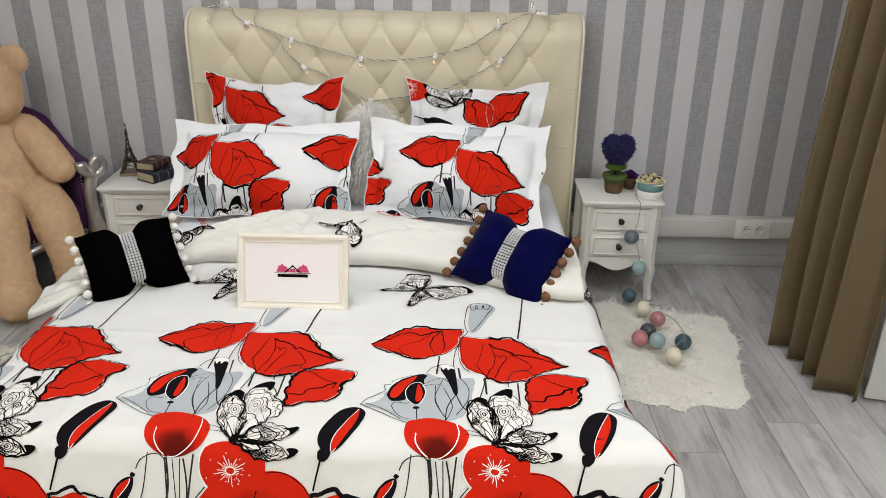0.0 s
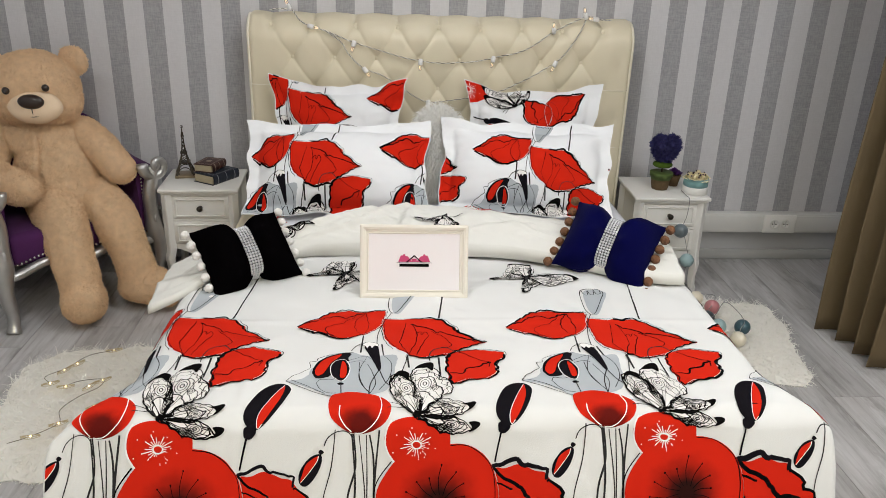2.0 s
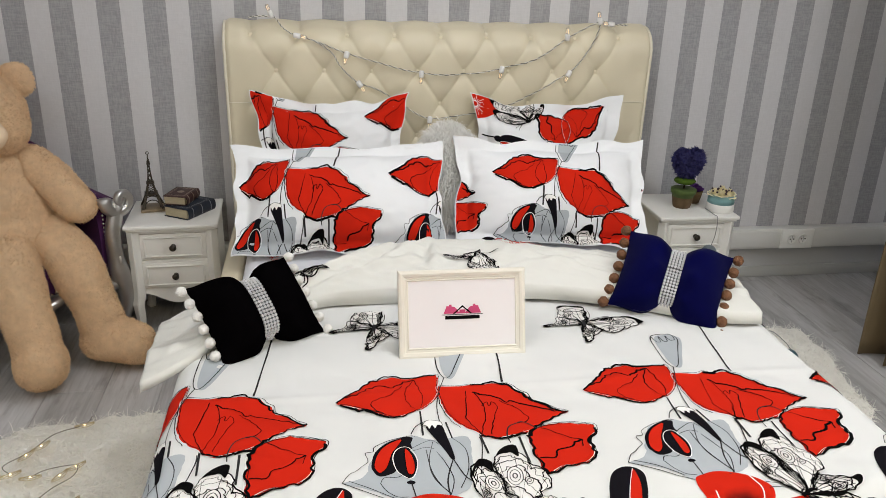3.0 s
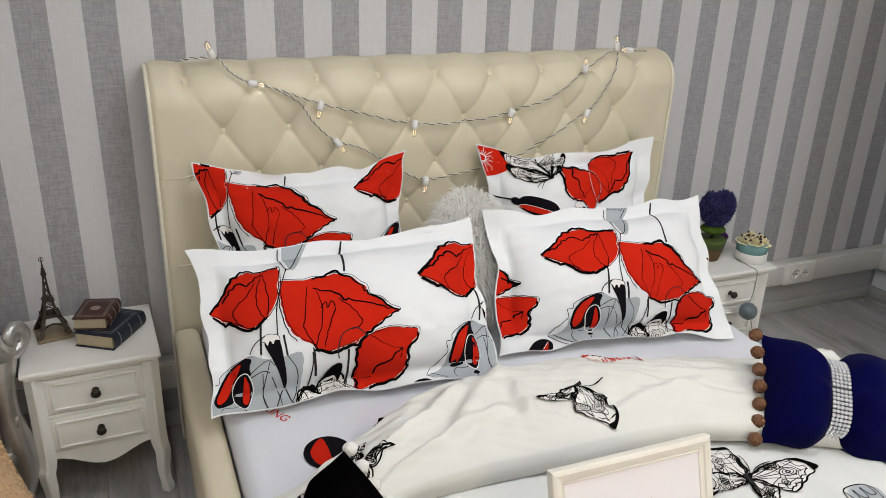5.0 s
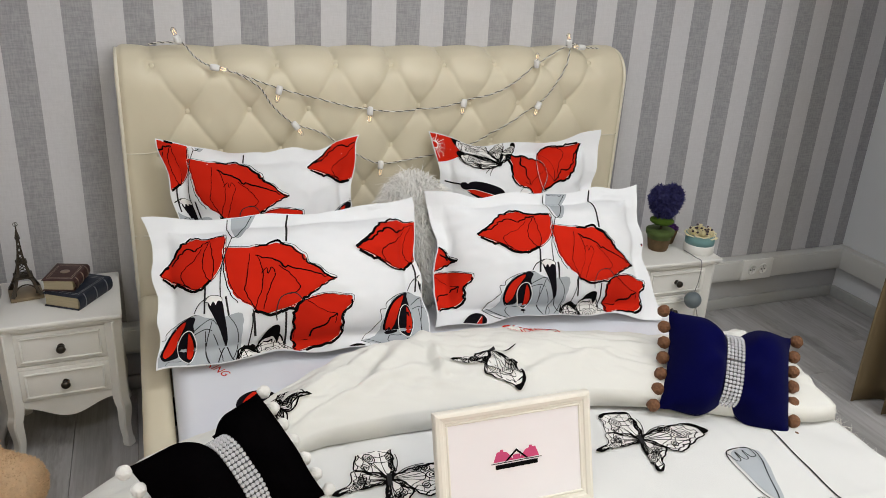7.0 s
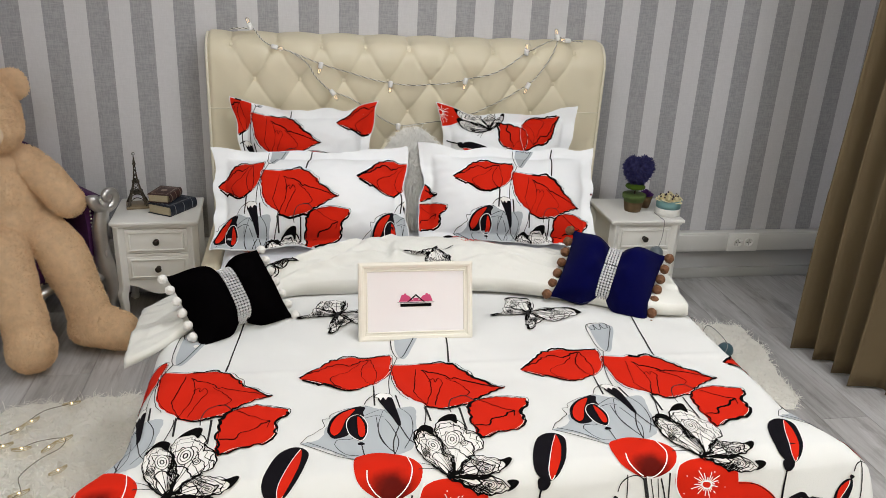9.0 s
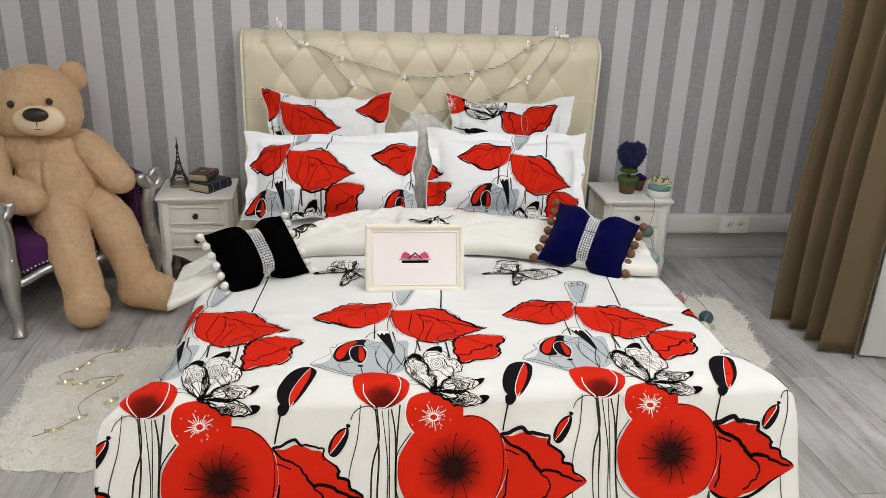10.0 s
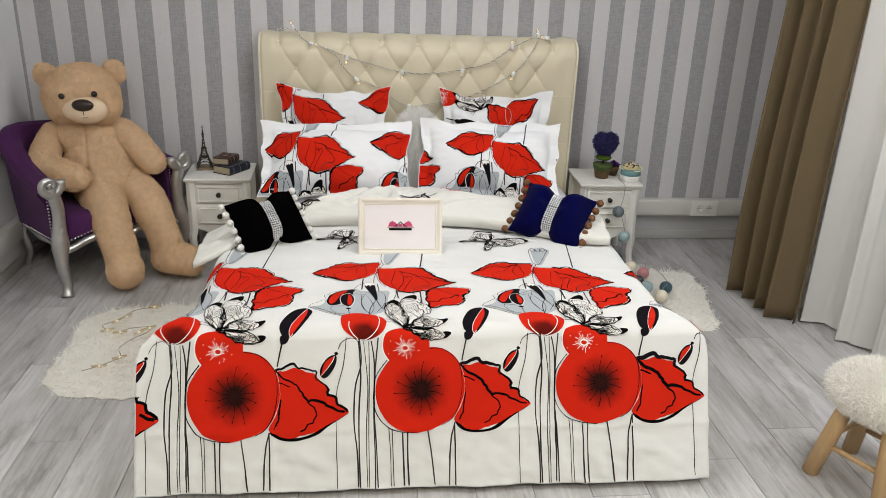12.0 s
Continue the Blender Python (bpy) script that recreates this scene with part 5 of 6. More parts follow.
def with_fur(name, geo, material, length, width, count, label, category, lie=0.5, drop=0.2, seed=1, comb=(0, 0, 0)):
    """A skin and its hairs in one mesh, hairs spread evenly over the faces."""
    verts, faces = np.array([tuple(v) for v in geo[0]]), [tuple(q) for q in geo[1]]
    tri = np.array([t for q in faces for t in ([q[0], q[i], q[i + 1]] for i in range(1, len(q) - 1))])
    a, b, c = verts[tri[:, 0]], verts[tri[:, 1]], verts[tri[:, 2]]
    nn = np.cross(b - a, c - a)
    area = np.linalg.norm(nn, axis=1)
    rng = np.random.default_rng(seed)
    pick = rng.choice(len(tri), count, p=area / area.sum())
    r1, r2 = np.sqrt(rng.random(count))[:, None], rng.random(count)[:, None]
    pts = a[pick] * (1 - r1) + b[pick] * (r1 * (1 - r2)) + c[pick] * (r1 * r2)
    fur = blades(pts, nn[pick] / (area[pick][:, None] + 1e-12), length, width, lie, seed, drop, comb)
    k = len(verts)
    data = bpy.data.meshes.new(name)
    data.from_pydata(verts.tolist() + fur[0], [], faces + [tuple(i + k for i in q) for q in fur[1]])
    data.polygons.foreach_set("use_smooth", [True] * len(data.polygons))
    ob = link_mesh(name, data, material)
    return tagged(ob, label, category)


def geo_of(bm):
    bm.verts.ensure_lookup_table()
    g = ([v.co.copy() for v in bm.verts], [[v.index for v in f.verts] for f in bm.faces])
    bm.free()
    return g


furc = ball(1.0, (0, 0, 0), 36, 24, (0.115, 0.07, 0.195))
furc.transform(pose(-0.362, 3.20, 0.675, -14, 0, 0))
with_fur("fur_cushion", geo_of(furc), M_LONGFUR, 0.058, 0.0030, 10000, "long-haired grey-white faux fur cushion between the pillows", "cushion", 0.32, 1.1, 3)

# picture frame standing on the duvet
M_FRAME = mat("cream_painted_frame", (0.76, 0.72, 0.64), 0.7, gloss=0.2, vary=0.04, scale=12, bump=0.06, bump_scale=60)
M_SHEETPAPER = mat("white_paper", (0.80, 0.765, 0.775), 0.85, vary=0.015, gloss=0.1)
M_PINK = mat("magenta_print", (0.55, 0.05, 0.16), 0.6, vary=0.05)
pf = thing("picture_frame", "cream picture frame with a printed white sheet, standing", "picture frame")
pf.matrix_basis = plane_pose((-0.660, 2.201, 0.722), (-0.322, 2.197, 0.722), (-0.660, 2.128, 0.502), (-0.322, 2.126, 0.502))
FW, FH = 0.338, 0.232
FRAME_PROFILE = ((0.0, 0.009), (0.0, -0.007), (0.002, -0.010), (0.008, -0.012), (0.015, -0.010), (0.017, -0.007), (0.022, -0.006), (0.024, -0.003), (0.024, 0.006))


def mitred(sx, sz):
    """One side of the frame with mitred ends: sx or sz is the side's sign, the other 0."""
    n = len(FRAME_PROFILE)
    v = []
    for e in (-1, 1):
        for inn, y in FRAME_PROFILE:
            v.append(((e if sz else sx) * (FW / 2 - inn), y, (e if sx else sz) * (FH / 2 - inn)))
    f = [(i, i + 1, n + i + 1, n + i) for i in range(n - 1)]
    return v, f if (sx - sz) > 0 else [q[::-1] for q in f]


for sx, sz in ((0, 1), (0, -1), (1, 0), (-1, 0)):
    part("rail", mitred(sx, sz), M_FRAME, pf, smooth=False)
for w, h, x, z in ((FW - 0.044, 0.005, 0, FH / 2 - 0.028), (FW - 0.044, 0.005, 0, -FH / 2 + 0.023), (0.005, FH - 0.056, -FW / 2 + 0.0245, -FH / 2 + 0.028), (0.005, FH - 0.056, FW / 2 - 0.0245, -FH / 2 + 0.028)):
    part("inner_bead", rbox(w, 0.012, h, 0.002, (x, -0.001, z), 2), M_FRAME, pf)
part("backing", rbox(FW - 0.03, 0.005, FH - 0.03, 0, (0, 0.006, -FH / 2 + 0.015)), M_GAP, pf, smooth=False)
page = part("sheet", rbox(FW - 0.046, 0.003, FH - 0.046, 0, (0, -0.003, -FH / 2 + 0.023)), M_SHEETPAPER, pf, "white sheet with a small house mark", smooth=False)


def flat_shape(name, outline, y, material, parent):
    return part(name, ([(x, y, z) for x, z in outline] + [(x, y + 0.0006, z) for x, z in outline],
                       [tuple(range(len(outline)))] + [tuple(reversed(range(len(outline), 2 * len(outline))))]), material, parent, smooth=False)


for sx in (-1, 1):
    flat_shape("mark", [(sx * x, z) for x, z in ((0.006, 0.0), (0.050, 0.0), (0.042, 0.020), (0.036, 0.020), (0.034, 0.024), (0.029, 0.024), (0.028, 0.019), (0.020, 0.017))][::sx], -0.0052, M_PINK, page)
flat_shape("mark", [(-0.026, -0.001), (0, 0.022), (0.026, -0.001), (0.021, -0.001), (0, 0.017), (-0.021, -0.001)], -0.0060, M_BLACK, page)
part("mark", rbox(0.016, 0.0006, 0.010, 0, (0, -0.0052, 0.0)), M_PINK, page, smooth=False)
part("mark", rbox(0.110, 0.0006, 0.0014, 0, (0, -0.0052, -0.0035)), M_BLACK, page, smooth=False)
part("mark", rbox(0.092, 0.0006, 0.009, 0, (0.0, -0.0052, -0.0150)), M_BLACK, page, smooth=False)


# ---- string lights on the headboard ----
M_WIRE_W = mat("white_cord", (0.75, 0.72, 0.66), 0.7)
M_WIRE_K = mat("black_cord", (0.06, 0.055, 0.05), 0.7)
M_LAMPCAP = mat("white_bulb_holder", (0.80, 0.79, 0.78), 0.35, vary=0.03)
M_BULB = bpy.data.materials.new("bulb_glass")
M_BULB.use_nodes = True
gb = M_BULB.node_tree.nodes["Principled BSDF"]
gb.inputs["Transmission Weight"].default_value, gb.inputs["Roughness"].default_value, gb.inputs["IOR"].default_value = 0.9, 0.02, 1.3
gb.inputs["Base Color"].default_value = (1.0, 0.96, 0.90, 1)
M_FILAMENT = glow("warm_filament", (1.0, 0.70, 0.40), 1.2)
string = thing("string_lights", "string lights with clear bulbs on a black-white cord", "string lights")


def on_head(x, z, lift=0.012):
    """A place on the headboard's front or its rolled top."""
    if z < 1.16:
        w = min(z, 1.17)
        p = head_face(x - HXC, w if w < 1.10 else 1.10 + 0.085 * math.asin(min(1, (w - 1.10) / 0.115)))
        return Vector((p[0] + HXC, p[1] + 2.5 - lift, z))
    k = min(1, (z - 1.16) / 0.07)
    return Vector((x, 3.495 + 0.06 * k, min(z, 1.216 + lift)))


def cord(points):
    line = [on_head(x, z, 0.014) for x, z in spline(points, 24)]
    a, b = [], []
    for i, q in enumerate(line):
        d = line[min(i + 1, len(line) - 1)] - line[max(i - 1, 0)]
        s = Vector((-d[2], 0, d[0])).normalized()
        ang = i * 1.0
        off = s * (math.cos(ang) * 0.0016) + Vector((0, -1, 0)) * (math.sin(ang) * 0.0016)
        a.append(Vector(q) + off)
        b.append(Vector(q) - off)
    part("cord", tube(a, 0.0018, 6), M_WIRE_W, string)
    part("cord", tube(b, 0.0012, 6), M_WIRE_K, string)


cord([(-1.10, 1.225), (-1.016, 1.234), (-0.97, 1.19), (-0.923, 1.165), (-0.84, 1.142), (-0.729, 1.100), (-0.58, 1.058), (-0.432, 1.024), (-0.26, 1.020), (-0.105, 1.045), (0.04, 1.085), (0.163, 1.164), (0.314, 1.226), (0.365, 1.218), (0.43, 1.215)])
cord([(-0.86, 1.150), (-0.79, 1.105), (-0.75, 1.045), (-0.684, 0.986), (-0.60, 0.955), (-0.50, 0.89), (-0.395, 0.841), (-0.26, 0.855), (-0.10, 0.885), (0.04, 0.945), (0.178, 1.030), (0.245, 1.105), (0.314, 1.215)])
for x, z, turn in ((-1.016, 1.234, 160), (-0.923, 1.165, -80), (-0.729, 1.100, 15), (-0.432, 1.024, 5), (-0.105, 1.045, 12), (0.163, 1.164, 175), (0.314, 1.226, 165), (0.365, 1.218, 95), (0.178, 1.030, 25), (-0.684, 0.986, -35), (-0.395, 0.841, 5)):
    at = on_head(x, z, 0.020)
    m = Matrix.Translation(at) @ pose(0, 0, 0, -8, turn, 0)
    cap = part("holder", moved(lathe([(0.004, 0.010), (0.0090, 0.008), (0.0100, 0.0), (0.0100, -0.014), (0.0085, -0.018), (0.003, -0.018)][::-1], 16), m), M_LAMPCAP, string)
    part("bulb", moved(lathe([(0.001, -0.044), (0.005, -0.042), (0.0085, -0.036), (0.0085, -0.030), (0.006, -0.020), (0.004, -0.018)], 14), m), M_BULB, cap).visible_shadow = False
    part("filament", moved(tube([(-0.003, 0, -0.022), (-0.002, 0, -0.036), (0.002, 0, -0.036), (0.003, 0, -0.022)], 0.0006, 5), m), M_FILAMENT, cap)

# ---- on the nightstands ----
NZ = 0.4755
M_BRONZE = mat("aged_bronze", (0.040, 0.030, 0.020), 0.5, metal=0.5, vary=0.35, scale=60, bump=0.3, bump_scale=200)
M_MARBLE = mat("tan_stone_base", (0.24, 0.18, 0.11), 0.4, vary=0.2, scale=40)
tower = thing("eiffel_tower_model", "small bronze lattice tower model on a tan base", "ornament", at=(-1.518, 3.497, NZ), turn=12)
part("base", rbox(0.092, 0.092, 0.011, 0.002), M_MARBLE, tower)


def tower_half(z):
    return 0.003 + 0.036 * (1 - z / 0.2) ** 2.6


for sx in (-1, 1):
    for sy in (-1, 1):
        line = [(sx * tower_half(z), sy * tower_half(z), 0.011 + z) for z in span(0, 0.195, 16)]
        part("leg", tube(line, [0.0075 - 0.0058 * i / 16 for i in range(17)], 4), M_BRONZE, tower, smooth=False)
for z, k in ((0.052, 0.026), (0.098, 0.0155), (0.175, 0.007)):
    part("platform", rbox(2 * k, 2 * k, 0.006, 0.001, (0, 0, 0.011 + z)), M_BRONZE, tower)
for a in (0, 90, 180, 270):
    rot = pose(0, 0, 0, 0, 0, a)
    arch = [(0.030 * math.cos(t), -tower_half(0.02) + 0.002, 0.014 + 0.032 * math.sin(t)) for t in span(0, math.pi, 12)]
    part("arch", moved(tube(arch, 0.0022, 5), rot), M_BRONZE, tower)
    zs = [0.058, 0.078, 0.098, 0.118, 0.138, 0.158, 0.175]
    for i in range(6):
        h0, h1 = tower_half(zs[i]), tower_half(zs[i + 1])
        part("brace", moved(join_geo(tube([(-h0, -h0, 0.011 + zs[i]), (h1, -h1, 0.011 + zs[i + 1])], 0.0012, 4), tube([(h0, -h0, 0.011 + zs[i]), (-h1, -h1, 0.011 + zs[i + 1])], 0.0012, 4)), rot), M_BRONZE, tower)
part("spire", lathe([(0.005, 0.186), (0.006, 0.198), (0.003, 0.206), (0.0012, 0.236)], 10), M_BRONZE, tower)
part("ring", moved(tube([(0.006 * math.cos(a), 0, 0.232 + 0.006 * math.sin(a)) for a in span(0, 2 * math.pi, 14)], 0.001, 5), Matrix.Identity(4)), M_BRONZE, tower)

M_PAGES = mat("aged_page_edges", (0.48, 0.41, 0.28), 0.85, vary=0.25, scale=20, stretch=(1, 1, 40), bump=0.3, bump_scale=90)


def book(name_label, at, turn, w, l, h, color, trim):
    t = thing("book", name_label, "book", "books", at, turn)
    cover = mat("book_cover", color, 0.55, vary=0.25, scale=30, bump=0.3, bump_scale=120)
    gold = mat("book_ornament", trim, 0.45, metal=0.3, vary=0.3, scale=60)
    part("front_cover", rbox(w, l, 0.003, 0.001, (0, 0, h - 0.003)), cover, t)
    part("back_cover", rbox(w, l, 0.003, 0.001), cover, t)
    spine = [(w / 2 - 0.004 + 0.010 * math.sin(a), 0, h / 2 - h / 2 * math.cos(a)) for a in span(0, math.pi, 10)]
    v = [(x, y, z) for x, _, z in spine for y in (-l / 2, l / 2)]
    sp = part("spine", (v, [(2 * i, 2 * i + 2, 2 * i + 3, 2 * i + 1) for i in range(10)]), cover, t)
    for y in (-0.32, 0.0, 0.32):
        part("band", tube([(x + 0.001, y * l, z) for x, _, z in spine], 0.0014, 5), gold, sp)
    part("page_block", rbox(w - 0.008, l - 0.010, h - 0.006, 0.001, (-0.001, 0, 0.003)), M_PAGES, t, "yellowed page edges")
    z = h + 0.0002
    for k in (0.80, 0.70):
        for sx, sy, lx, ly in ((0, 1, 1, 0), (0, -1, 1, 0), (1, 0, 0, 1), (-1, 0, 0, 1)):
            part("border_line", rbox(max(0.0014, lx * w * k), max(0.0014, ly * l * k), 0.0004, 0, (sx * w * k / 2, sy * l * k / 2, z)), gold, t)
    part("emblem", lathe([(0.012, 0), (0.014, 0.001), (0.009, 0.0018), (0.001, 0.002)], 16, (0.0, 0, z)), gold, t)
    return t


book("thick dark blue old book lying on the nightstand", (-1.367, 3.445, NZ), -32, 0.116, 0.166, 0.043, (0.010, 0.015, 0.030), (0.25, 0.26, 0.28))
book("small dark red-brown old book lying on a larger one", (-1.398, 3.462, NZ + 0.0450), -16, 0.092, 0.128, 0.036, (0.055, 0.022, 0.020), (0.32, 0.25, 0.20))

M_POT = mat("weathered_brown_pot", (0.13, 0.085, 0.045), 0.8, vary=0.35, scale=45, bump=0.5, bump_scale=90)
M_MOSS = mat("green_moss", (0.055, 0.10, 0.012), 0.95, vary=0.4, scale=60, bump=0.6, bump_scale=200)
M_BLUELEAF = mat("blue_violet_leaf", (0.026, 0.024, 0.115), 0.7, vary=0.55, scale=35)
M_STEM = mat("brown_stem", (0.05, 0.035, 0.02), 0.8)
M_PURPLE = mat("purple_petal", (0.085, 0.018, 0.17), 0.7, vary=0.35, scale=50)
topi = thing("topiary", "heart-shaped blue-violet artificial topiary in brown pot", "potted plant", at=(0.700, 3.375, NZ))
part("pot", lathe([(0.036, 0), (0.039, 0.010), (0.047, 0.062), (0.052, 0.064), (0.053, 0.080), (0.047, 0.081), (0.045, 0.070)], 28), M_POT, topi)
part("painted_band", lathe([(0.0455, 0.048), (0.0475, 0.0605), (0.0530, 0.0632), (0.0542, 0.0802), (0.0520, 0.0815)], 28), mat("mossy_green_paint", (0.060, 0.095, 0.018), 0.75, vary=0.4, scale=50, bump=0.3, bump_scale=120), topi, "mossy green painted upper band")
mo = ball(0.046, (0, 0, 0.072), 20, 10, (1, 1, 0.35))
mo.transform(Matrix.Translation((0, 0, 0.045)))
part("moss", mo, M_MOSS, topi)
part("stem", tube([(0, 0, 0.08), (0.002, 0, 0.11), (0, 0, 0.15)], 0.004, 8), M_STEM, topi)


def heart_ball():
    bm = ball(1.0, (0, 0, 0), 28, 18)
    for v in bm.verts:
        x, y, z = v.co
        cleft = 0.30 * math.exp(-(x / 0.30) ** 2) * max(0, z)
        v.co = (0.066 * x * (0.62 + 0.42 * step(-1, 0.45, z)), 0.044 * y * (0.75 + 0.25 * step(-1, 0.4, z)), 0.070 * (z - cleft + 0.12 * abs(x) * max(0, z)))
    return geo_of(bm)


crown = with_fur("crown", heart_ball(), M_BLUELEAF, 0.018, 0.0055, 2600, "dense blue-violet needle leaves", "", 0.75, 0.0, 8)
crown.parent = topi
crown.matrix_basis = pose(0.004, 0, 0.190)


def rosette(r, at, seed, material, name, parent, layers=4):
    """A rose head: rings of cupped petals round a tight middle."""
    rng = random.Random(seed)
    geos = []
    for k in range(layers):
        n = 3 + k
        rr = r * (0.25 + 0.75 * k / (layers - 1))
        for i in range(n):
            a = 2 * math.pi * (i + 0.5 * (k % 2)) / n + rng.uniform(-0.2, 0.2)
            hgt = r * (1.0 - 0.18 * k)

            def petal(s, w, a=a, rr=rr, hgt=hgt, n=n, k=k):
                th = a + s * math.pi / n * 1.25
                q = rr * (0.45 + 0.60 * w + 0.12 * w * w * k / 3)
                return at[0] + q * math.cos(th), at[1] + q * math.sin(th), at[2] + hgt * (w - 0.25 * s * s * w) - 0.1 * r * w ** 3 * k
            geos.append(sheet(petal, span(-1, 1, 5), span(0, 1, 4)))
    return part(name, join_geo(*geos), material, parent)


vio = thing("violet_pot", "small brown pot with deep purple flowers", "potted plant", at=(0.780, 3.425, NZ))
part("pot", lathe([(0.022, 0), (0.032, 0.045), (0.034, 0.055), (0.028, 0.054)], 20), M_POT, vio)
for i in range(5):
    a = i * 1.257
    rosette(0.019, (0.018 * math.cos(a), 0.018 * math.sin(a), 0.056 + 0.006 * (i % 2)), i, M_PURPLE, "flower", vio, 3)
rosette(0.022, (0, 0, 0.066), 9, M_PURPLE, "flower", vio, 3)

M_TEAL = mat("teal_cardboard", (0.19, 0.36, 0.37), 0.6, vary=0.06, scale=8)
M_BOXWHITE = mat("white_cardboard", (0.76, 0.75, 0.72), 0.6, vary=0.04)
M_CREAM = mat("cream_petal", (0.84, 0.76, 0.50), 0.75, vary=0.15, scale=40)
M_BERRY = mat("dark_berry", (0.05, 0.025, 0.04), 0.6, vary=0.4)
fb = thing("flower_box", "round teal and white box filled with cream roses", "flower box", at=(0.848, 3.318, NZ))
part("lower_box", lathe([(0.056, 0), (0.058, 0.002), (0.058, 0.034), (0.057, 0.035)], 32), M_BOXWHITE, fb)
part("upper_box", lathe([(0.0555, 0.035), (0.0555, 0.073), (0.053, 0.074), (0.052, 0.060)], 32), M_TEAL, fb)
for i, (x, y) in enumerate([(0, 0)] + [(0.036 * math.cos(a), 0.036 * math.sin(a)) for a in span(0, 2 * math.pi * 5 / 6, 5)]):
    rosette(0.026, (x, y, 0.064 + 0.004 * (i % 3)), 20 + i, M_CREAM, "rose", fb)
for i in range(16):
    a, r = i * 2.4, 0.018 + 0.034 * ((i * 5) % 7) / 7
    part("berry", ball(0.0045, (r * math.cos(a), r * math.sin(a), 0.085 + 0.003 * (i % 3)), 8, 6), M_BERRY, fb)

# ---- cotton ball lights: from the nightstand down to the sheepskin ----
cb = thing("ball_lights", "string of thread ball lights in teal, pink and cream", "string lights")
BALLCOL = {"grey": (0.13, 0.16, 0.18), "mist": (0.30, 0.42, 0.44), "teal": (0.045, 0.095, 0.12), "cream": (0.74, 0.68, 0.55), "rose": (0.50, 0.20, 0.22), "slate": (0.06, 0.07, 0.08)}
BALLMAT = {k: mat(k + "_thread", c, 0.28, vary=0.12, scale=60, bump=0.15, bump_scale=260) for k, c in BALLCOL.items()}
BALLS = [((0.762, 3.195, 0.330), "grey"), ((0.810, 3.190, 0.185), "mist"), ((0.772, 3.150, 0.068), "teal"), ((0.805, 3.010, 0.078), "cream"), ((0.842, 2.915, 0.080), "rose"),
         ((0.782, 2.815, 0.078), "slate"), ((0.735, 2.750, 0.080), "rose"), ((0.800, 2.735, 0.080), "mist"), ((0.900, 2.728, 0.080), "teal"), ((0.838, 2.622, 0.080), "cream")]
for at, c in BALLS:
    o = part("ball", ball(0.0325, (0, 0, 0), 24, 16), BALLMAT[c], cb)
    o.matrix_basis = Matrix.Translation(at)
cordline = [(0.79, 3.33, NZ + 0.004), (0.785, 3.25, NZ + 0.006), (0.790, 3.216, NZ - 0.002), (0.788, 3.212, 0.40), (0.776, 3.208, 0.34), (0.800, 3.20, 0.26), (0.815, 3.195, 0.19), (0.795, 3.17, 0.10), (0.79, 3.10, 0.08), (0.82, 3.01, 0.10),
            (0.86, 2.95, 0.12), (0.842, 2.91, 0.10), (0.80, 2.85, 0.10), (0.75, 2.77, 0.10), (0.78, 2.74, 0.13), (0.83, 2.78, 0.17), (0.88, 2.76, 0.14), (0.90, 2.72, 0.11), (0.86, 2.66, 0.11), (0.838, 2.62, 0.11)]
part("cord", tube(spline(cordline, 6), 0.0016, 6), mat("grey_cord", (0.25, 0.25, 0.25), 0.6), cb)


# ---- sheepskins ----
def sheepskin(at, hx, hy, turn, label, seed):
    def top(a, r):
        e = 0.97 + 0.09 * wave(math.cos(a) * 1.4, math.sin(a) * 1.4, seed) + 0.09 * wave(math.cos(a) * 4, math.sin(a) * 4, seed + 3) + 0.05 * wave(math.cos(a) * 9, math.sin(a) * 9, seed + 5)
        c, s = math.cos(a), math.sin(a)
        q = (abs(c) ** 4.5 + abs(s) ** 4.5) ** (-1 / 4.5) * e
        return hx * q * c * r, hy * q * s * r, 0.004 + 0.024 * (1 - r ** 6) + (0.010 * wave(c * r * 5, s * r * 5, seed) + 0.007 * wave(c * r * 13, s * r * 13, seed + 2)) * (1 - r ** 6)
    v, f = sheet(top, span(0, 2 * math.pi, 110), span(0.02, 1, 26))
    ob = with_fur("sheepskin", (v, f), M_WHITEFUR, 0.050, 0.0024, 60000, label, "rug", 0.8, 0.35, seed)
    ob.matrix_basis = pose(*at, 0, 0, turn)
    tagged(ob, group="sheepskin rugs")
    return ob


sheepskin((-1.575, 2.29, 0), 0.37, 0.41, 5, "cream sheepskin rug with a small wire garland on it", 5)
sheepskin((0.80, 2.79, 0), 0.35, 0.40, -14, "cream sheepskin rug beside the bed under ball lights", 7)

# garland of small wire leaves on the sheepskin
M_GOLDWIRE = mat("pale_gold_wire", (0.62, 0.52, 0.33), 0.35, metal=0.6, vary=0.2)
M_THINWIRE = mat("dark_thin_wire", (0.16, 0.14, 0.11), 0.5, metal=0.4)
M_SPARK = glow("warm_led", (1.0, 0.72, 0.35), 5.0)
gl = thing("wire_garland", "fine wire garland with gold filigree leaf lights", "garland")
LEAVES = [(-1.615, 2.60, 20), (-1.715, 2.50, 50), (-1.745, 2.455, 60), (-1.760, 2.365, 30), (-1.700, 2.345, 10), (-1.585, 2.385, 40), (-1.620, 2.345, 60), (-1.700, 2.050, 10), (-1.640, 2.12, 30), (-1.56, 2.22, 45)]
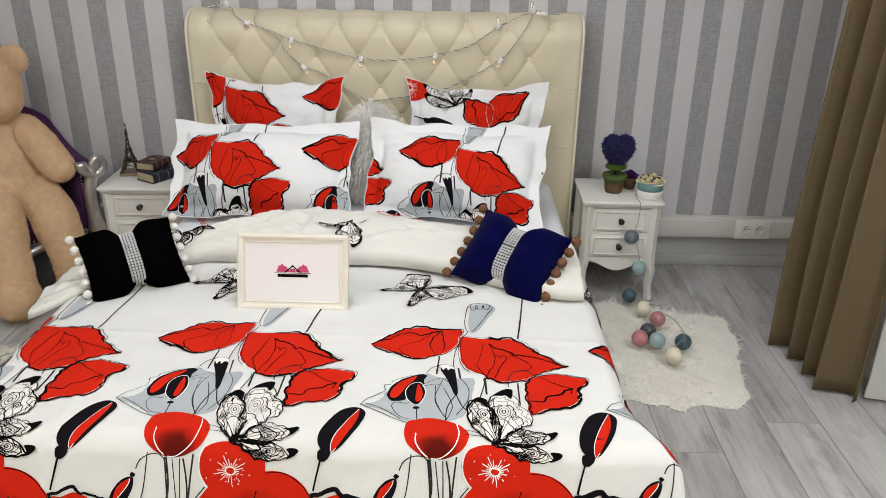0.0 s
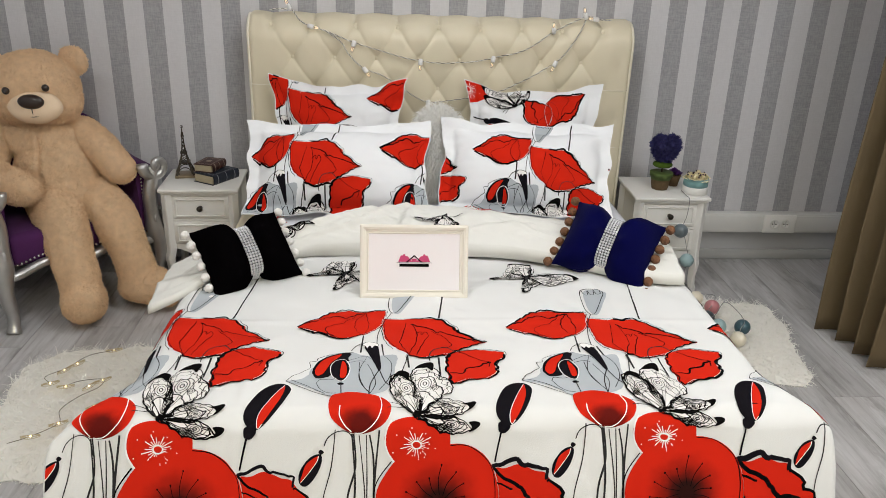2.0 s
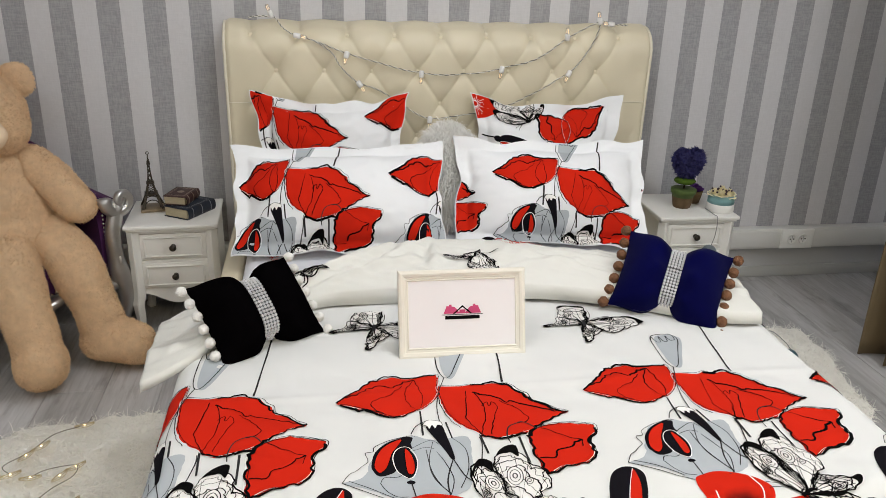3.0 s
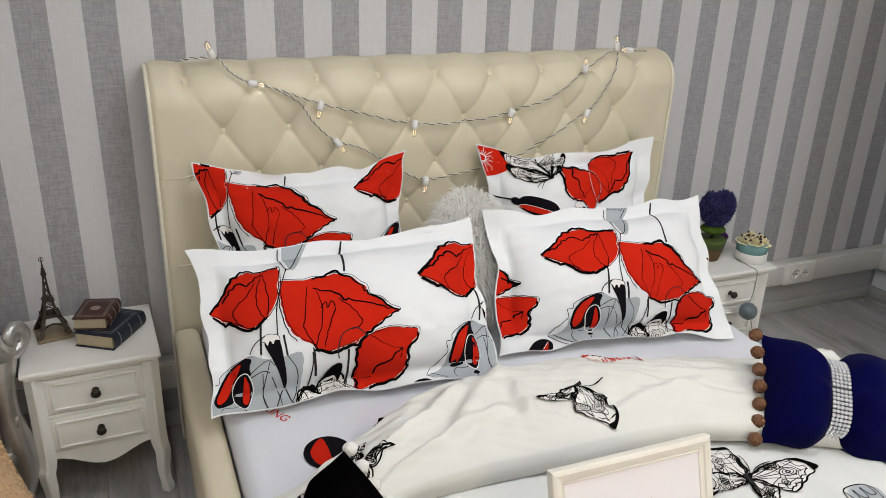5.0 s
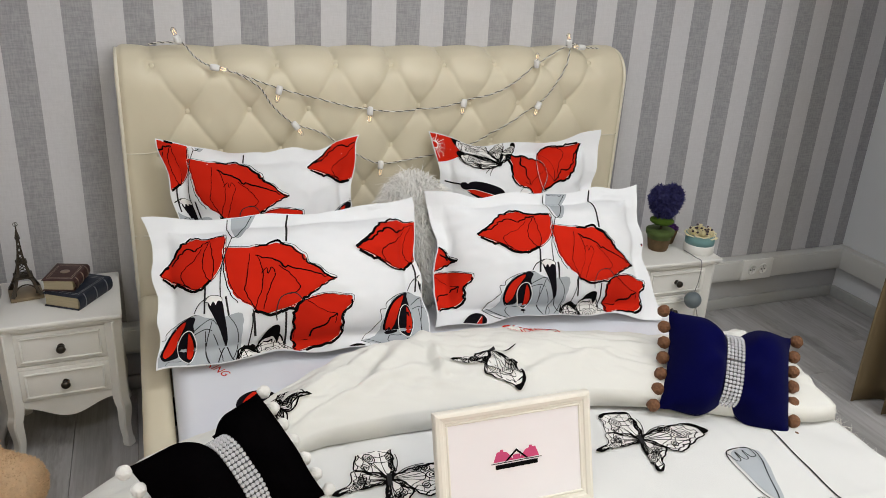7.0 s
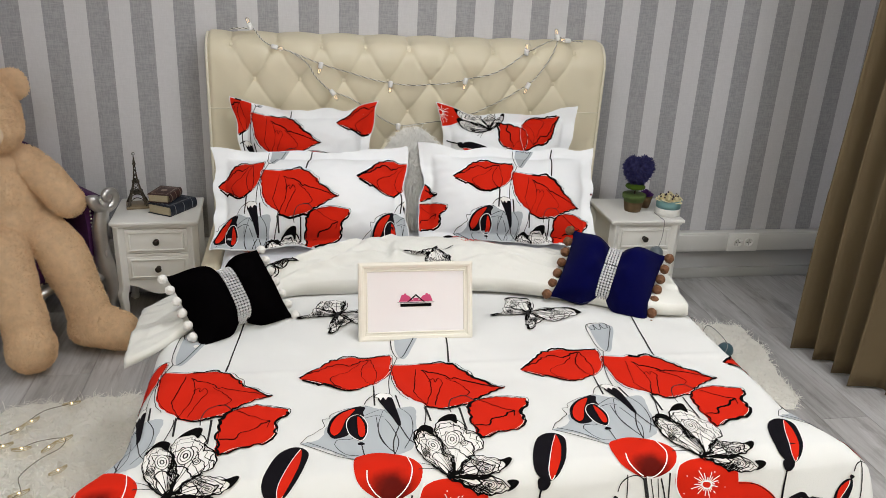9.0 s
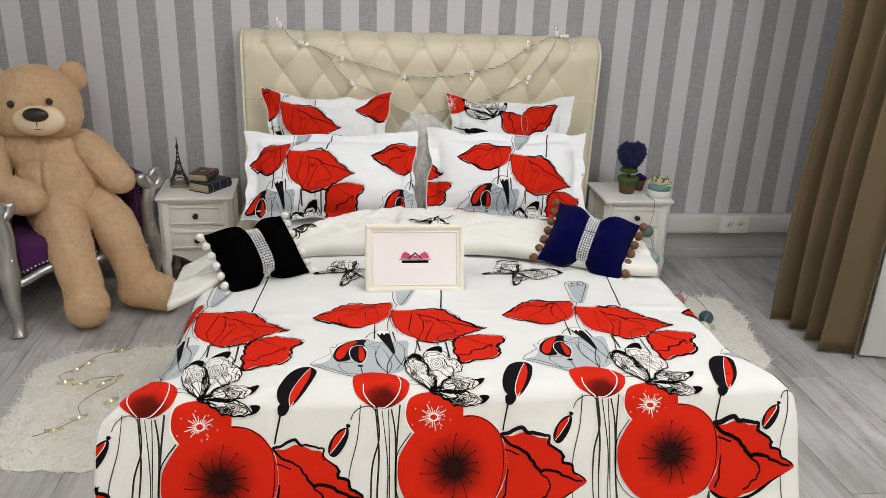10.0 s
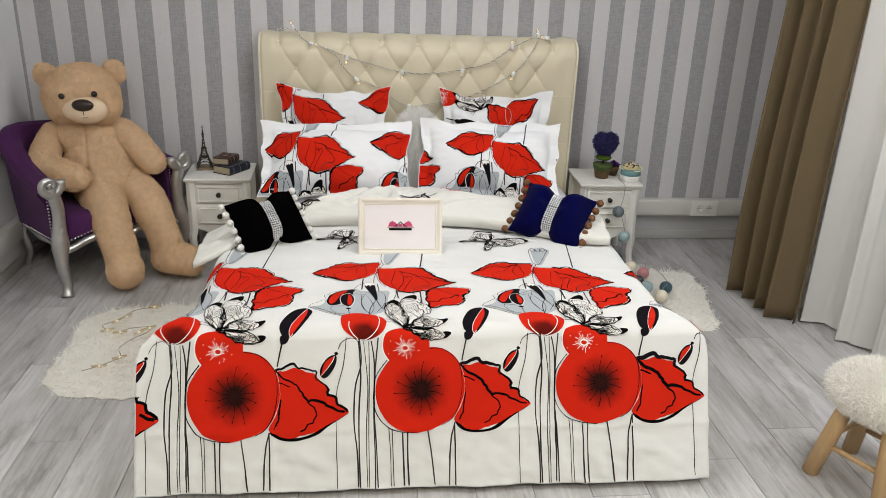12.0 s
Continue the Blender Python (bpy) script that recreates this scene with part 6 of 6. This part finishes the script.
for x, y, a in LEAVES:
    def rib(s, k):
        return (0.030 * s, 0.011 * k * math.sin(math.pi * min(1, s * 0.5 + 0.5)), 0.004 + 0.007 * (1 - abs(k)))
    pieces = [tube([rib(s, k) for s in span(-1, 1, 8)], 0.0011, 5) for k in (-1, -0.5, 0, 0.5, 1)]
    pieces += [tube([rib(s, k) for k in span(-1, 1, 6)], 0.0009, 5) for s in (-0.6, -0.2, 0.2, 0.6)]
    lf = part("leaf", join_geo(*pieces), M_GOLDWIRE, gl)
    lf.matrix_basis = pose(x, y, 0.048, 0, 0, a)
    part("led", ball(0.0035, (0, 0, 0.006), 8, 6), M_SPARK, lf)
part("wire", tube(spline([(-1.60, 2.64, 0.06), (-1.615, 2.60, 0.055), (-1.69, 2.55, 0.06), (-1.74, 2.47, 0.055), (-1.79, 2.40, 0.06), (-1.760, 2.365, 0.055)], 6), 0.0012, 5), M_THINWIRE, gl)
part("wire", tube(spline([(-1.70, 2.345, 0.055), (-1.66, 2.37, 0.06), (-1.585, 2.385, 0.058), (-1.58, 2.33, 0.06), (-1.63, 2.28, 0.055), (-1.66, 2.19, 0.06), (-1.64, 2.12, 0.055), (-1.70, 2.05, 0.055), (-1.76, 2.02, 0.05)], 6), 0.0012, 5), M_THINWIRE, gl)

# ---- curtains ----
M_TAUPE = mat("taupe_curtain_cloth", (0.152, 0.112, 0.064), 0.85, vary=0.08, scale=6, bump=0.25, bump_scale=350)
M_SHEER = bpy.data.materials.new("white_sheer_voile")
M_SHEER.use_nodes = True
nt = M_SHEER.node_tree
pb = nt.nodes["Principled BSDF"]
pb.inputs["Base Color"].default_value, pb.inputs["Roughness"].default_value = (0.84, 0.83, 0.82, 1), 0.9
tl = nt.nodes.new("ShaderNodeBsdfTranslucent")
tl.inputs[0].default_value = (0.90, 0.89, 0.88, 1)
tr = nt.nodes.new("ShaderNodeBsdfTransparent")
m1, m2 = nt.nodes.new("ShaderNodeMixShader"), nt.nodes.new("ShaderNodeMixShader")
m1.inputs[0].default_value, m2.inputs[0].default_value = 0.25, 0.03
nt.links.new(pb.outputs[0], m1.inputs[1])
nt.links.new(tl.outputs[0], m1.inputs[2])
nt.links.new(m1.outputs[0], m2.inputs[1])
nt.links.new(tr.outputs[0], m2.inputs[2])
nt.links.new(m2.outputs[0], nt.nodes["Material Output"].inputs[0])


def drape(s, z):
    """The taupe curtain: deep soft folds, a little wider at the floor."""
    y = 2.905 - 0.475 * s
    y += 0.03 * (s - 0.3) * (1 - z / 2.62)
    ph = 2 * math.pi * (4.6 * s + 0.16 * math.sin(4 * s + 1) + 0.10 * wave(s, z, 3, 1.2))
    amp = 0.060 * (0.62 + 0.38 * (1 - z / 2.62))
    x = 1.350 + 0.050 * z / 2.62 + amp * (1 + 0.3 * math.sin(5 * s + 2)) * math.sin(ph) + 0.010 * math.sin(2 * ph + 1) + 0.06 * s + 0.018 * wave(s * 2, z * 0.8, 6) * (1 - z / 2.62)
    return x, y + 0.015 * math.cos(ph), z


cur = thing("curtain", "heavy taupe curtain hanging in folds to the floor", "curtain")
cs = part("panel", sheet(drape, span(0, 1, 90), span(0.012, 2.60, 40)), M_TAUPE, cur)
cs.modifiers.new("thick", "SOLIDIFY").thickness = 0.003


def voile(s, z):
    y = 2.62 - 2.4 * s
    ph = 2 * math.pi * (10 * s + 0.3 * math.sin(7 * s))
    x = 1.575 + 0.045 * math.sin(ph) + 0.02 * math.sin(2.3 * ph) + 0.06 * step(0, 0.2, s) - 0.05 * (1 - step(0, 0.12, s))
    return x, y + 0.02 * math.cos(ph), z


sh = thing("sheer_curtain", "white sheer curtain hanging in folds to the floor", "curtain")
part("panel", sheet(voile, span(0, 1, 260), span(0.012, 2.60, 12)), M_SHEER, sh)
part("hem", sheet(lambda s, z: (voile(s, z)[0] - 0.002, *voile(s, z)[1:]), span(0, 1, 260), span(0.013, 0.06, 2)), M_SHEER, sh)
rail = thing("curtain_rail", "white double curtain rail under the ceiling", "curtain rail", at=(1.53, 1.55, 2.60))
for x in (-0.09, 0.11):
    part("track", rbox(0.022, 2.9, 0.025, 0.002, (x, 0, 0.0)), M_FRAME_W, rail)
part("bracket", merged(*[rbox(0.26, 0.03, 0.075, 0.002, (0, y, 0.025)) for y in (-1.2, 0.0, 1.2)]), M_FRAME_W, rail)

# ---- stool ----
M_PINE = mat("pale_pine", (0.50, 0.33, 0.17), 0.55, vary=0.22, scale=10, stretch=(6, 6, 1), bump=0.15, bump_scale=50)
stool = thing("stool", "round stool with white fur seat and pine legs", "stool", at=(1.095, 1.275, 0), turn=28)
seat_bm = ball(1.0, (0, 0, 0), 32, 18, (0.172, 0.172, 0.078))
seat_g = geo_of(seat_bm)
seat = with_fur("seat", seat_g, M_WHITEFUR, 0.030, 0.0022, 28000, "fluffy white fur seat cover", "", 0.6, 0.35, 12)
seat.parent = stool
seat.matrix_basis = pose(0, 0, 0.345)
for i in range(4):
    a = math.pi / 4 + i * math.pi / 2
    c, s = math.cos(a), math.sin(a)
    part("leg", tube([(0.105 * c, 0.105 * s, 0.30), (0.14 * c, 0.14 * s, 0.15), (0.176 * c, 0.176 * s, 0.0)], [0.026, 0.029, 0.028], 14), M_PINE, stool)
    b = a + math.pi / 2
    z = 0.12 if i % 2 else 0.15
    r = 0.105 + 0.071 * (0.30 - z) / 0.30
    part("rung", tube([(r * c, r * s, z), (r * math.cos(b), r * math.sin(b), z)], 0.010, 10), M_PINE, stool)

# ---- armchair ----
M_PLUM = mat("plum_velvet", (0.065, 0.016, 0.078), 0.85, vary=0.3, scale=7, bump=0.2, bump_scale=300, sheen=0.05)
M_SILVER = mat("silver_painted_wood", (0.48, 0.47, 0.46), 0.30, metal=0.8, vary=0.15, scale=25, bump=0.15, bump_scale=70)
M_NAIL = mat("nickel_nailhead", (0.70, 0.69, 0.68), 0.2, metal=0.95, vary=0.1)
arm = thing("armchair", "plum velvet armchair with carved silver frame and nailheads", "armchair", at=(-2.045, 3.265, 0), turn=45)


def u_path(s):
    """Round the seat from one arm's front over the back to the other's; s from -1 to 1."""
    k = abs(s)
    sx = 1 if s > 0 else -1
    if k > 0.55:
        q = (k - 0.55) / 0.45
        return Vector((sx * (0.30 + 0.025 * q), 0.15 - 0.38 * q, 0)), Vector((sx, 0.1, 0)).normalized()
    a = k / 0.55 * math.pi / 2
    return Vector((sx * 0.30 * math.sin(a) ** 0.9, 0.15 + 0.19 * math.cos(a) ** 0.8, 0)), Vector((sx * math.sin(a), math.cos(a) + 0.001, 0)).normalized()


def rim(s):
    k = abs(s)
    return 0.575 + 0.03 * math.sin(math.pi * (1 - k)) + 0.16 * (1 - step(0.25, 0.85, k))


def shell(s, w):
    p, n = u_path(s)
    h = rim(s)
    prof = [(-0.045, 0.27), (-0.045, 0.45), (-0.05, h - 0.06), (-0.035, h - 0.015), (0.0, h), (0.045, h - 0.015), (0.062, h - 0.055), (0.04, h - 0.10), (0.03, 0.40), (0.02, 0.27)]
    x = w * (len(prof) - 1)
    i = min(int(x), len(prof) - 2)
    f = x - i
    a, z = (prof[i][j] * (1 - f) + prof[i + 1][j] * f for j in (0, 1))
    return p + n * a + Vector((0, 0, z))


part("tub_back", sheet(shell, span(-1, 1, 72), span(0, 1, 36)), M_PLUM, arm)
part("seat", rbox(0.57, 0.50, 0.14, 0.04, (0, 0.005, 0.255), 5), M_PLUM, arm)
for sx in (-1, 1):
    cap_pts = [shell(sx, w) for w in span(0, 1, 36)]
    part("arm_front", (cap_pts, [tuple(range(len(cap_pts)))[::sx]]), M_PLUM, arm, smooth=False)
    post = spline([(0.345 * sx, -0.262, 0.575), (0.335 * sx, -0.268, 0.53), (0.318 * sx, -0.262, 0.44), (0.322 * sx, -0.256, 0.34), (0.330 * sx, -0.258, 0.26), (0.338 * sx, -0.268, 0.17), (0.322 * sx, -0.255, 0.07), (0.336 * sx, -0.272, 0.0)], 6)
    part("front_post", tube(post, [0.030 + 0.012 * math.exp(-((p[2] - 0.27) / 0.06) ** 2) - 0.006 * (1 - step(0, 0.2, p[2])) + 0.006 * (1 - step(0.0, 0.03, p[2])) for p in post], 10), M_SILVER, arm, "carved silver post and leg")
    curl = [(sx * (0.350 + (0.058 - 0.0070 * t) * math.cos(t * 1.05 + 2.9)), -0.270 - 0.004 * t, 0.575 + (0.058 - 0.0070 * t) * math.sin(t * 1.05 + 2.9)) for t in span(0, 7.0, 30)]
    part("scroll", tube(curl, [0.025 - 0.014 * i / 30 for i in range(31)], 10), M_SILVER, arm)
    part("scroll_eye", moved(ball(0.020, (0, 0, 0), 14, 10, (1, 0.8, 1)), Matrix.Translation((sx * 0.350, -0.285, 0.576))), M_SILVER, arm)
    for j, z in enumerate((0.335, 0.31, 0.285, 0.26)):
        part("acanthus", moved(ball(0.022 - 0.003 * j, (0, 0, 0), 10, 8, (0.55, 0.6, 1.2)), Matrix.Translation((sx * (0.322 + 0.002 * j), -0.280 + 0.002 * j, z))), M_SILVER, arm)
    back_leg = spline([(0.270 * sx, 0.23, 0.27), (0.285 * sx, 0.25, 0.20), (0.270 * sx, 0.245, 0.09), (0.285 * sx, 0.275, 0.0)], 6)
    part("back_leg", tube(back_leg, [0.024 - 0.009 * i / 18 for i in range(19)], 10), M_SILVER, arm)
    part("side_rail", tube([(0.318 * sx, -0.25, 0.262), (0.325 * sx, -0.05, 0.255), (0.285 * sx, 0.22, 0.262)], 0.018, 8), M_SILVER, arm)
apron_line = [(x, -0.262, 0.250 - 0.016 * math.cos(x / 0.31 * math.pi * 2)) for x in span(-0.31, 0.31, 30)]
part("front_rail", tube(apron_line, 0.020, 8), M_SILVER, arm)
nails = []
for x in span(-0.29, 0.29, 34):
    nails.append(ball(0.0055, (x, -0.258, 0.287 - 0.012 * math.cos(x / 0.31 * math.pi * 2)), 6, 4))
for sx in (-1, 1):
    for z in span(0.29, 0.55, 16):
        for dx in (-0.028, 0.028):
            nails.append(ball(0.0055, (sx * 0.325 + dx, -0.240, z), 6, 4))
    for y in span(-0.23, 0.10, 20):
        nails.append(ball(0.0055, (sx * (0.345 - 0.02 * (y + 0.23)), y, 0.287), 6, 4))
tagged(part("nailhead_trim", merged(*nails), M_NAIL, arm), kind="stuff")

# ---- teddy bear ----
M_BEAR = fur_mat("tan_plush", (0.84, 0.63, 0.415), 0.16, 40, 0.30)
M_MUZZLE = mat("pale_tan_velour", (0.80, 0.62, 0.44), 0.9, vary=0.05, scale=30, bump=0.2, bump_scale=300)
M_NOSE = mat("dark_brown_plastic", (0.022, 0.012, 0.008), 0.3, vary=0.2)


def plush_body():
    """Head, trunk and limbs, each a stuffed bag of its own, sewn together with creases between them."""
    bags = []

    def bag():
        bags.append([])

    def lump(at, r):
        bags[-1].append(geo_of(moved(ball(1.0, (0, 0, 0), 24, 16), Matrix.Translation(at) @ Matrix.Diagonal((*r, 1)))))

    def limb(points, radii):
        line = spline([(*p, r) for p, r in zip(points, radii)], 6)
        bags[-1].append(tube([q[:3] for q in line], [q[3] for q in line], 18))
        lump(tuple(line[0][:3]), (line[0][3],) * 3)
        lump(tuple(line[-1][:3]), (line[-1][3],) * 3)

    bag()
    lump((-2.070, 3.325, 0.905), (0.190, 0.165, 0.160))
    lump((-2.120, 3.300, 0.855), (0.125, 0.120, 0.100))
    lump((-1.985, 3.310, 0.855), (0.115, 0.120, 0.100))
    for at in ((-2.245, 3.365, 0.990), (-1.925, 3.405, 1.010)):
        bag()
        lump(at, (0.062, 0.034, 0.064))
    bag()
    lump((-2.060, 3.345, 0.690), (0.180, 0.150, 0.110))
    lump((-2.010, 3.310, 0.545), (0.188, 0.172, 0.180))
    lump((-1.985, 3.260, 0.480), (0.165, 0.150, 0.120))
    bag()
    limb([(-2.225, 3.300, 0.690), (-2.235, 3.160, 0.585), (-2.085, 3.060, 0.548), (-2.045, 3.040, 0.550)], [0.070, 0.076, 0.074, 0.064])
    bag()
    limb([(-1.900, 3.350, 0.715), (-1.805, 3.300, 0.645), (-1.735, 3.270, 0.575)], [0.068, 0.076, 0.066])
    bag()
    limb([(-2.030, 3.220, 0.440), (-1.945, 3.100, 0.400), (-1.880, 3.000, 0.260), (-1.840, 2.945, 0.120)], [0.105, 0.104, 0.088, 0.082])
    lump((-1.825, 2.915, 0.110), (0.088, 0.100, 0.095))
    bag()
    limb([(-1.880, 3.280, 0.450), (-1.765, 3.190, 0.390), (-1.690, 3.130, 0.240), (-1.660, 3.110, 0.120)], [0.098, 0.098, 0.082, 0.080])
    limb([(-1.660, 3.110, 0.105), (-1.545, 3.065, 0.095)], [0.088, 0.078])
    skins = []
    for bits in bags:
        tmp = bpy.data.meshes.new("tmp_bear")
        v, f = join_geo(*bits)
        tmp.from_pydata(v, [], f)
        ob = new("tmp_bear", tmp)
        rm = ob.modifiers.new("r", "REMESH")
        rm.mode, rm.voxel_size = "VOXEL", 0.0085
        sm = ob.modifiers.new("s", "SMOOTH")
        sm.factor, sm.iterations = 0.5, 5
        ev = ob.evaluated_get(bpy.context.evaluated_depsgraph_get()).to_mesh()
        g = [x.co.copy() for x in ev.vertices]
        nn = [x.normal.copy() for x in ev.vertices]
        # lumpy stuffing and a sewn groove down the middle of the trunk
        for q, n in zip(g, nn):
            puff = 0.010 * wave(q.x, q.y, q.z, 8) + 0.0045 * wave(q.x, q.y, q.z * 0.6, 34)
            seam = q.x - (-2.035 + 0.10 * (0.69 - q.z))
            puff -= 0.012 * math.exp(-(seam / 0.010) ** 2) * (1 if bits is bags[3] else 0)
            q += n * puff
        skins.append(([tuple(q) for q in g], [tuple(p.vertices) for p in ev.polygons]))
        bpy.data.objects.remove(ob)
        bpy.data.meshes.remove(tmp)
    return join_geo(*skins)


bear = with_fur("teddy_bear", plush_body(), M_BEAR, 0.0088, 0.0026, 150000, "large tan plush teddy bear sitting in the armchair", "teddy bear", 0.70, 0.35, 21)
extra = merged(moved(ball(1.0, (0, 0, 0), 24, 16), Matrix.Translation((-2.015, 3.190, 0.855)) @ Matrix.Diagonal((0.108, 0.062, 0.068, 1))))
bm = bmesh.new()
bm.from_mesh(bear.data)
bear.data.materials.append(M_MUZZLE)
bear.data.materials.append(M_NOSE)


def add_to_bear(geo, slot):
    vs_ = [bm.verts.new(q) for q in geo[0]]
    for q in geo[1]:
        f = bm.faces.new([vs_[i] for i in q])
        f.material_index, f.smooth = slot, True


add_to_bear(geo_of(extra), 1)
add_to_bear(geo_of(moved(ball(1.0, (0, 0, 0), 18, 12), Matrix.Translation((-2.005, 3.133, 0.888)) @ Matrix.Diagonal((0.052, 0.024, 0.030, 1)))), 2)
for x, y, z in ((-2.108, 3.160, 0.925), (-1.958, 3.176, 0.936)):
    add_to_bear(geo_of(moved(ball(1.0, (0, 0, 0), 14, 10), Matrix.Translation((x, y, z)) @ Matrix.Diagonal((0.015, 0.012, 0.015, 1)))), 2)
add_to_bear(tube([(-2.004, 3.129, 0.868), (-2.004, 3.130, 0.845), (-2.004, 3.138, 0.825)], 0.0022, 6), 2)
add_to_bear(tube(spline([(-2.085, 3.165, 0.862), (-2.065, 3.148, 0.838), (-2.004, 3.135, 0.826), (-1.950, 3.150, 0.842), (-1.935, 3.165, 0.866)], 5), 0.0020, 6), 2)
bm.to_mesh(bear.data)
bm.free()

# ---- floor boards, one by one ----
PW, PL = 0.194, 1.285
BOARDS = {}


def board(w, l):
    """A board of that width and length; boards alike share one mesh."""
    key = (round(w, 3), round(l, 3))
    if key not in BOARDS:
        data = bpy.data.meshes.new("plank")
        bmp = rbox(w - 0.0016, l - 0.0016, 0.011, 0.0008, (0, 0, -0.0115), 1)
        bmp.to_mesh(data)
        bmp.free()
        data.materials.append(M_PLANK)
        BOARDS[key] = data
    return BOARDS[key]


col = 0
x = X0 - 0.05 - PW / 2 + 0.021
while x < X1:
    y = Y0 - ((col * 0.43) % 1.0) * PL
    xa, xb = max(x, X0), min(x + PW, X1)
    while y < Y1 and xb - xa > 0.01:
        ya, yb = max(y, Y0), min(y + PL, Y1)
        if yb - ya > 0.02:
            pl = new("plank", board(xb - xa, yb - ya))
            pl.parent = floor
            pl.matrix_basis = pose((xa + xb) / 2, (ya + yb) / 2, 0)
        y += PL
    x += PW
    col += 1
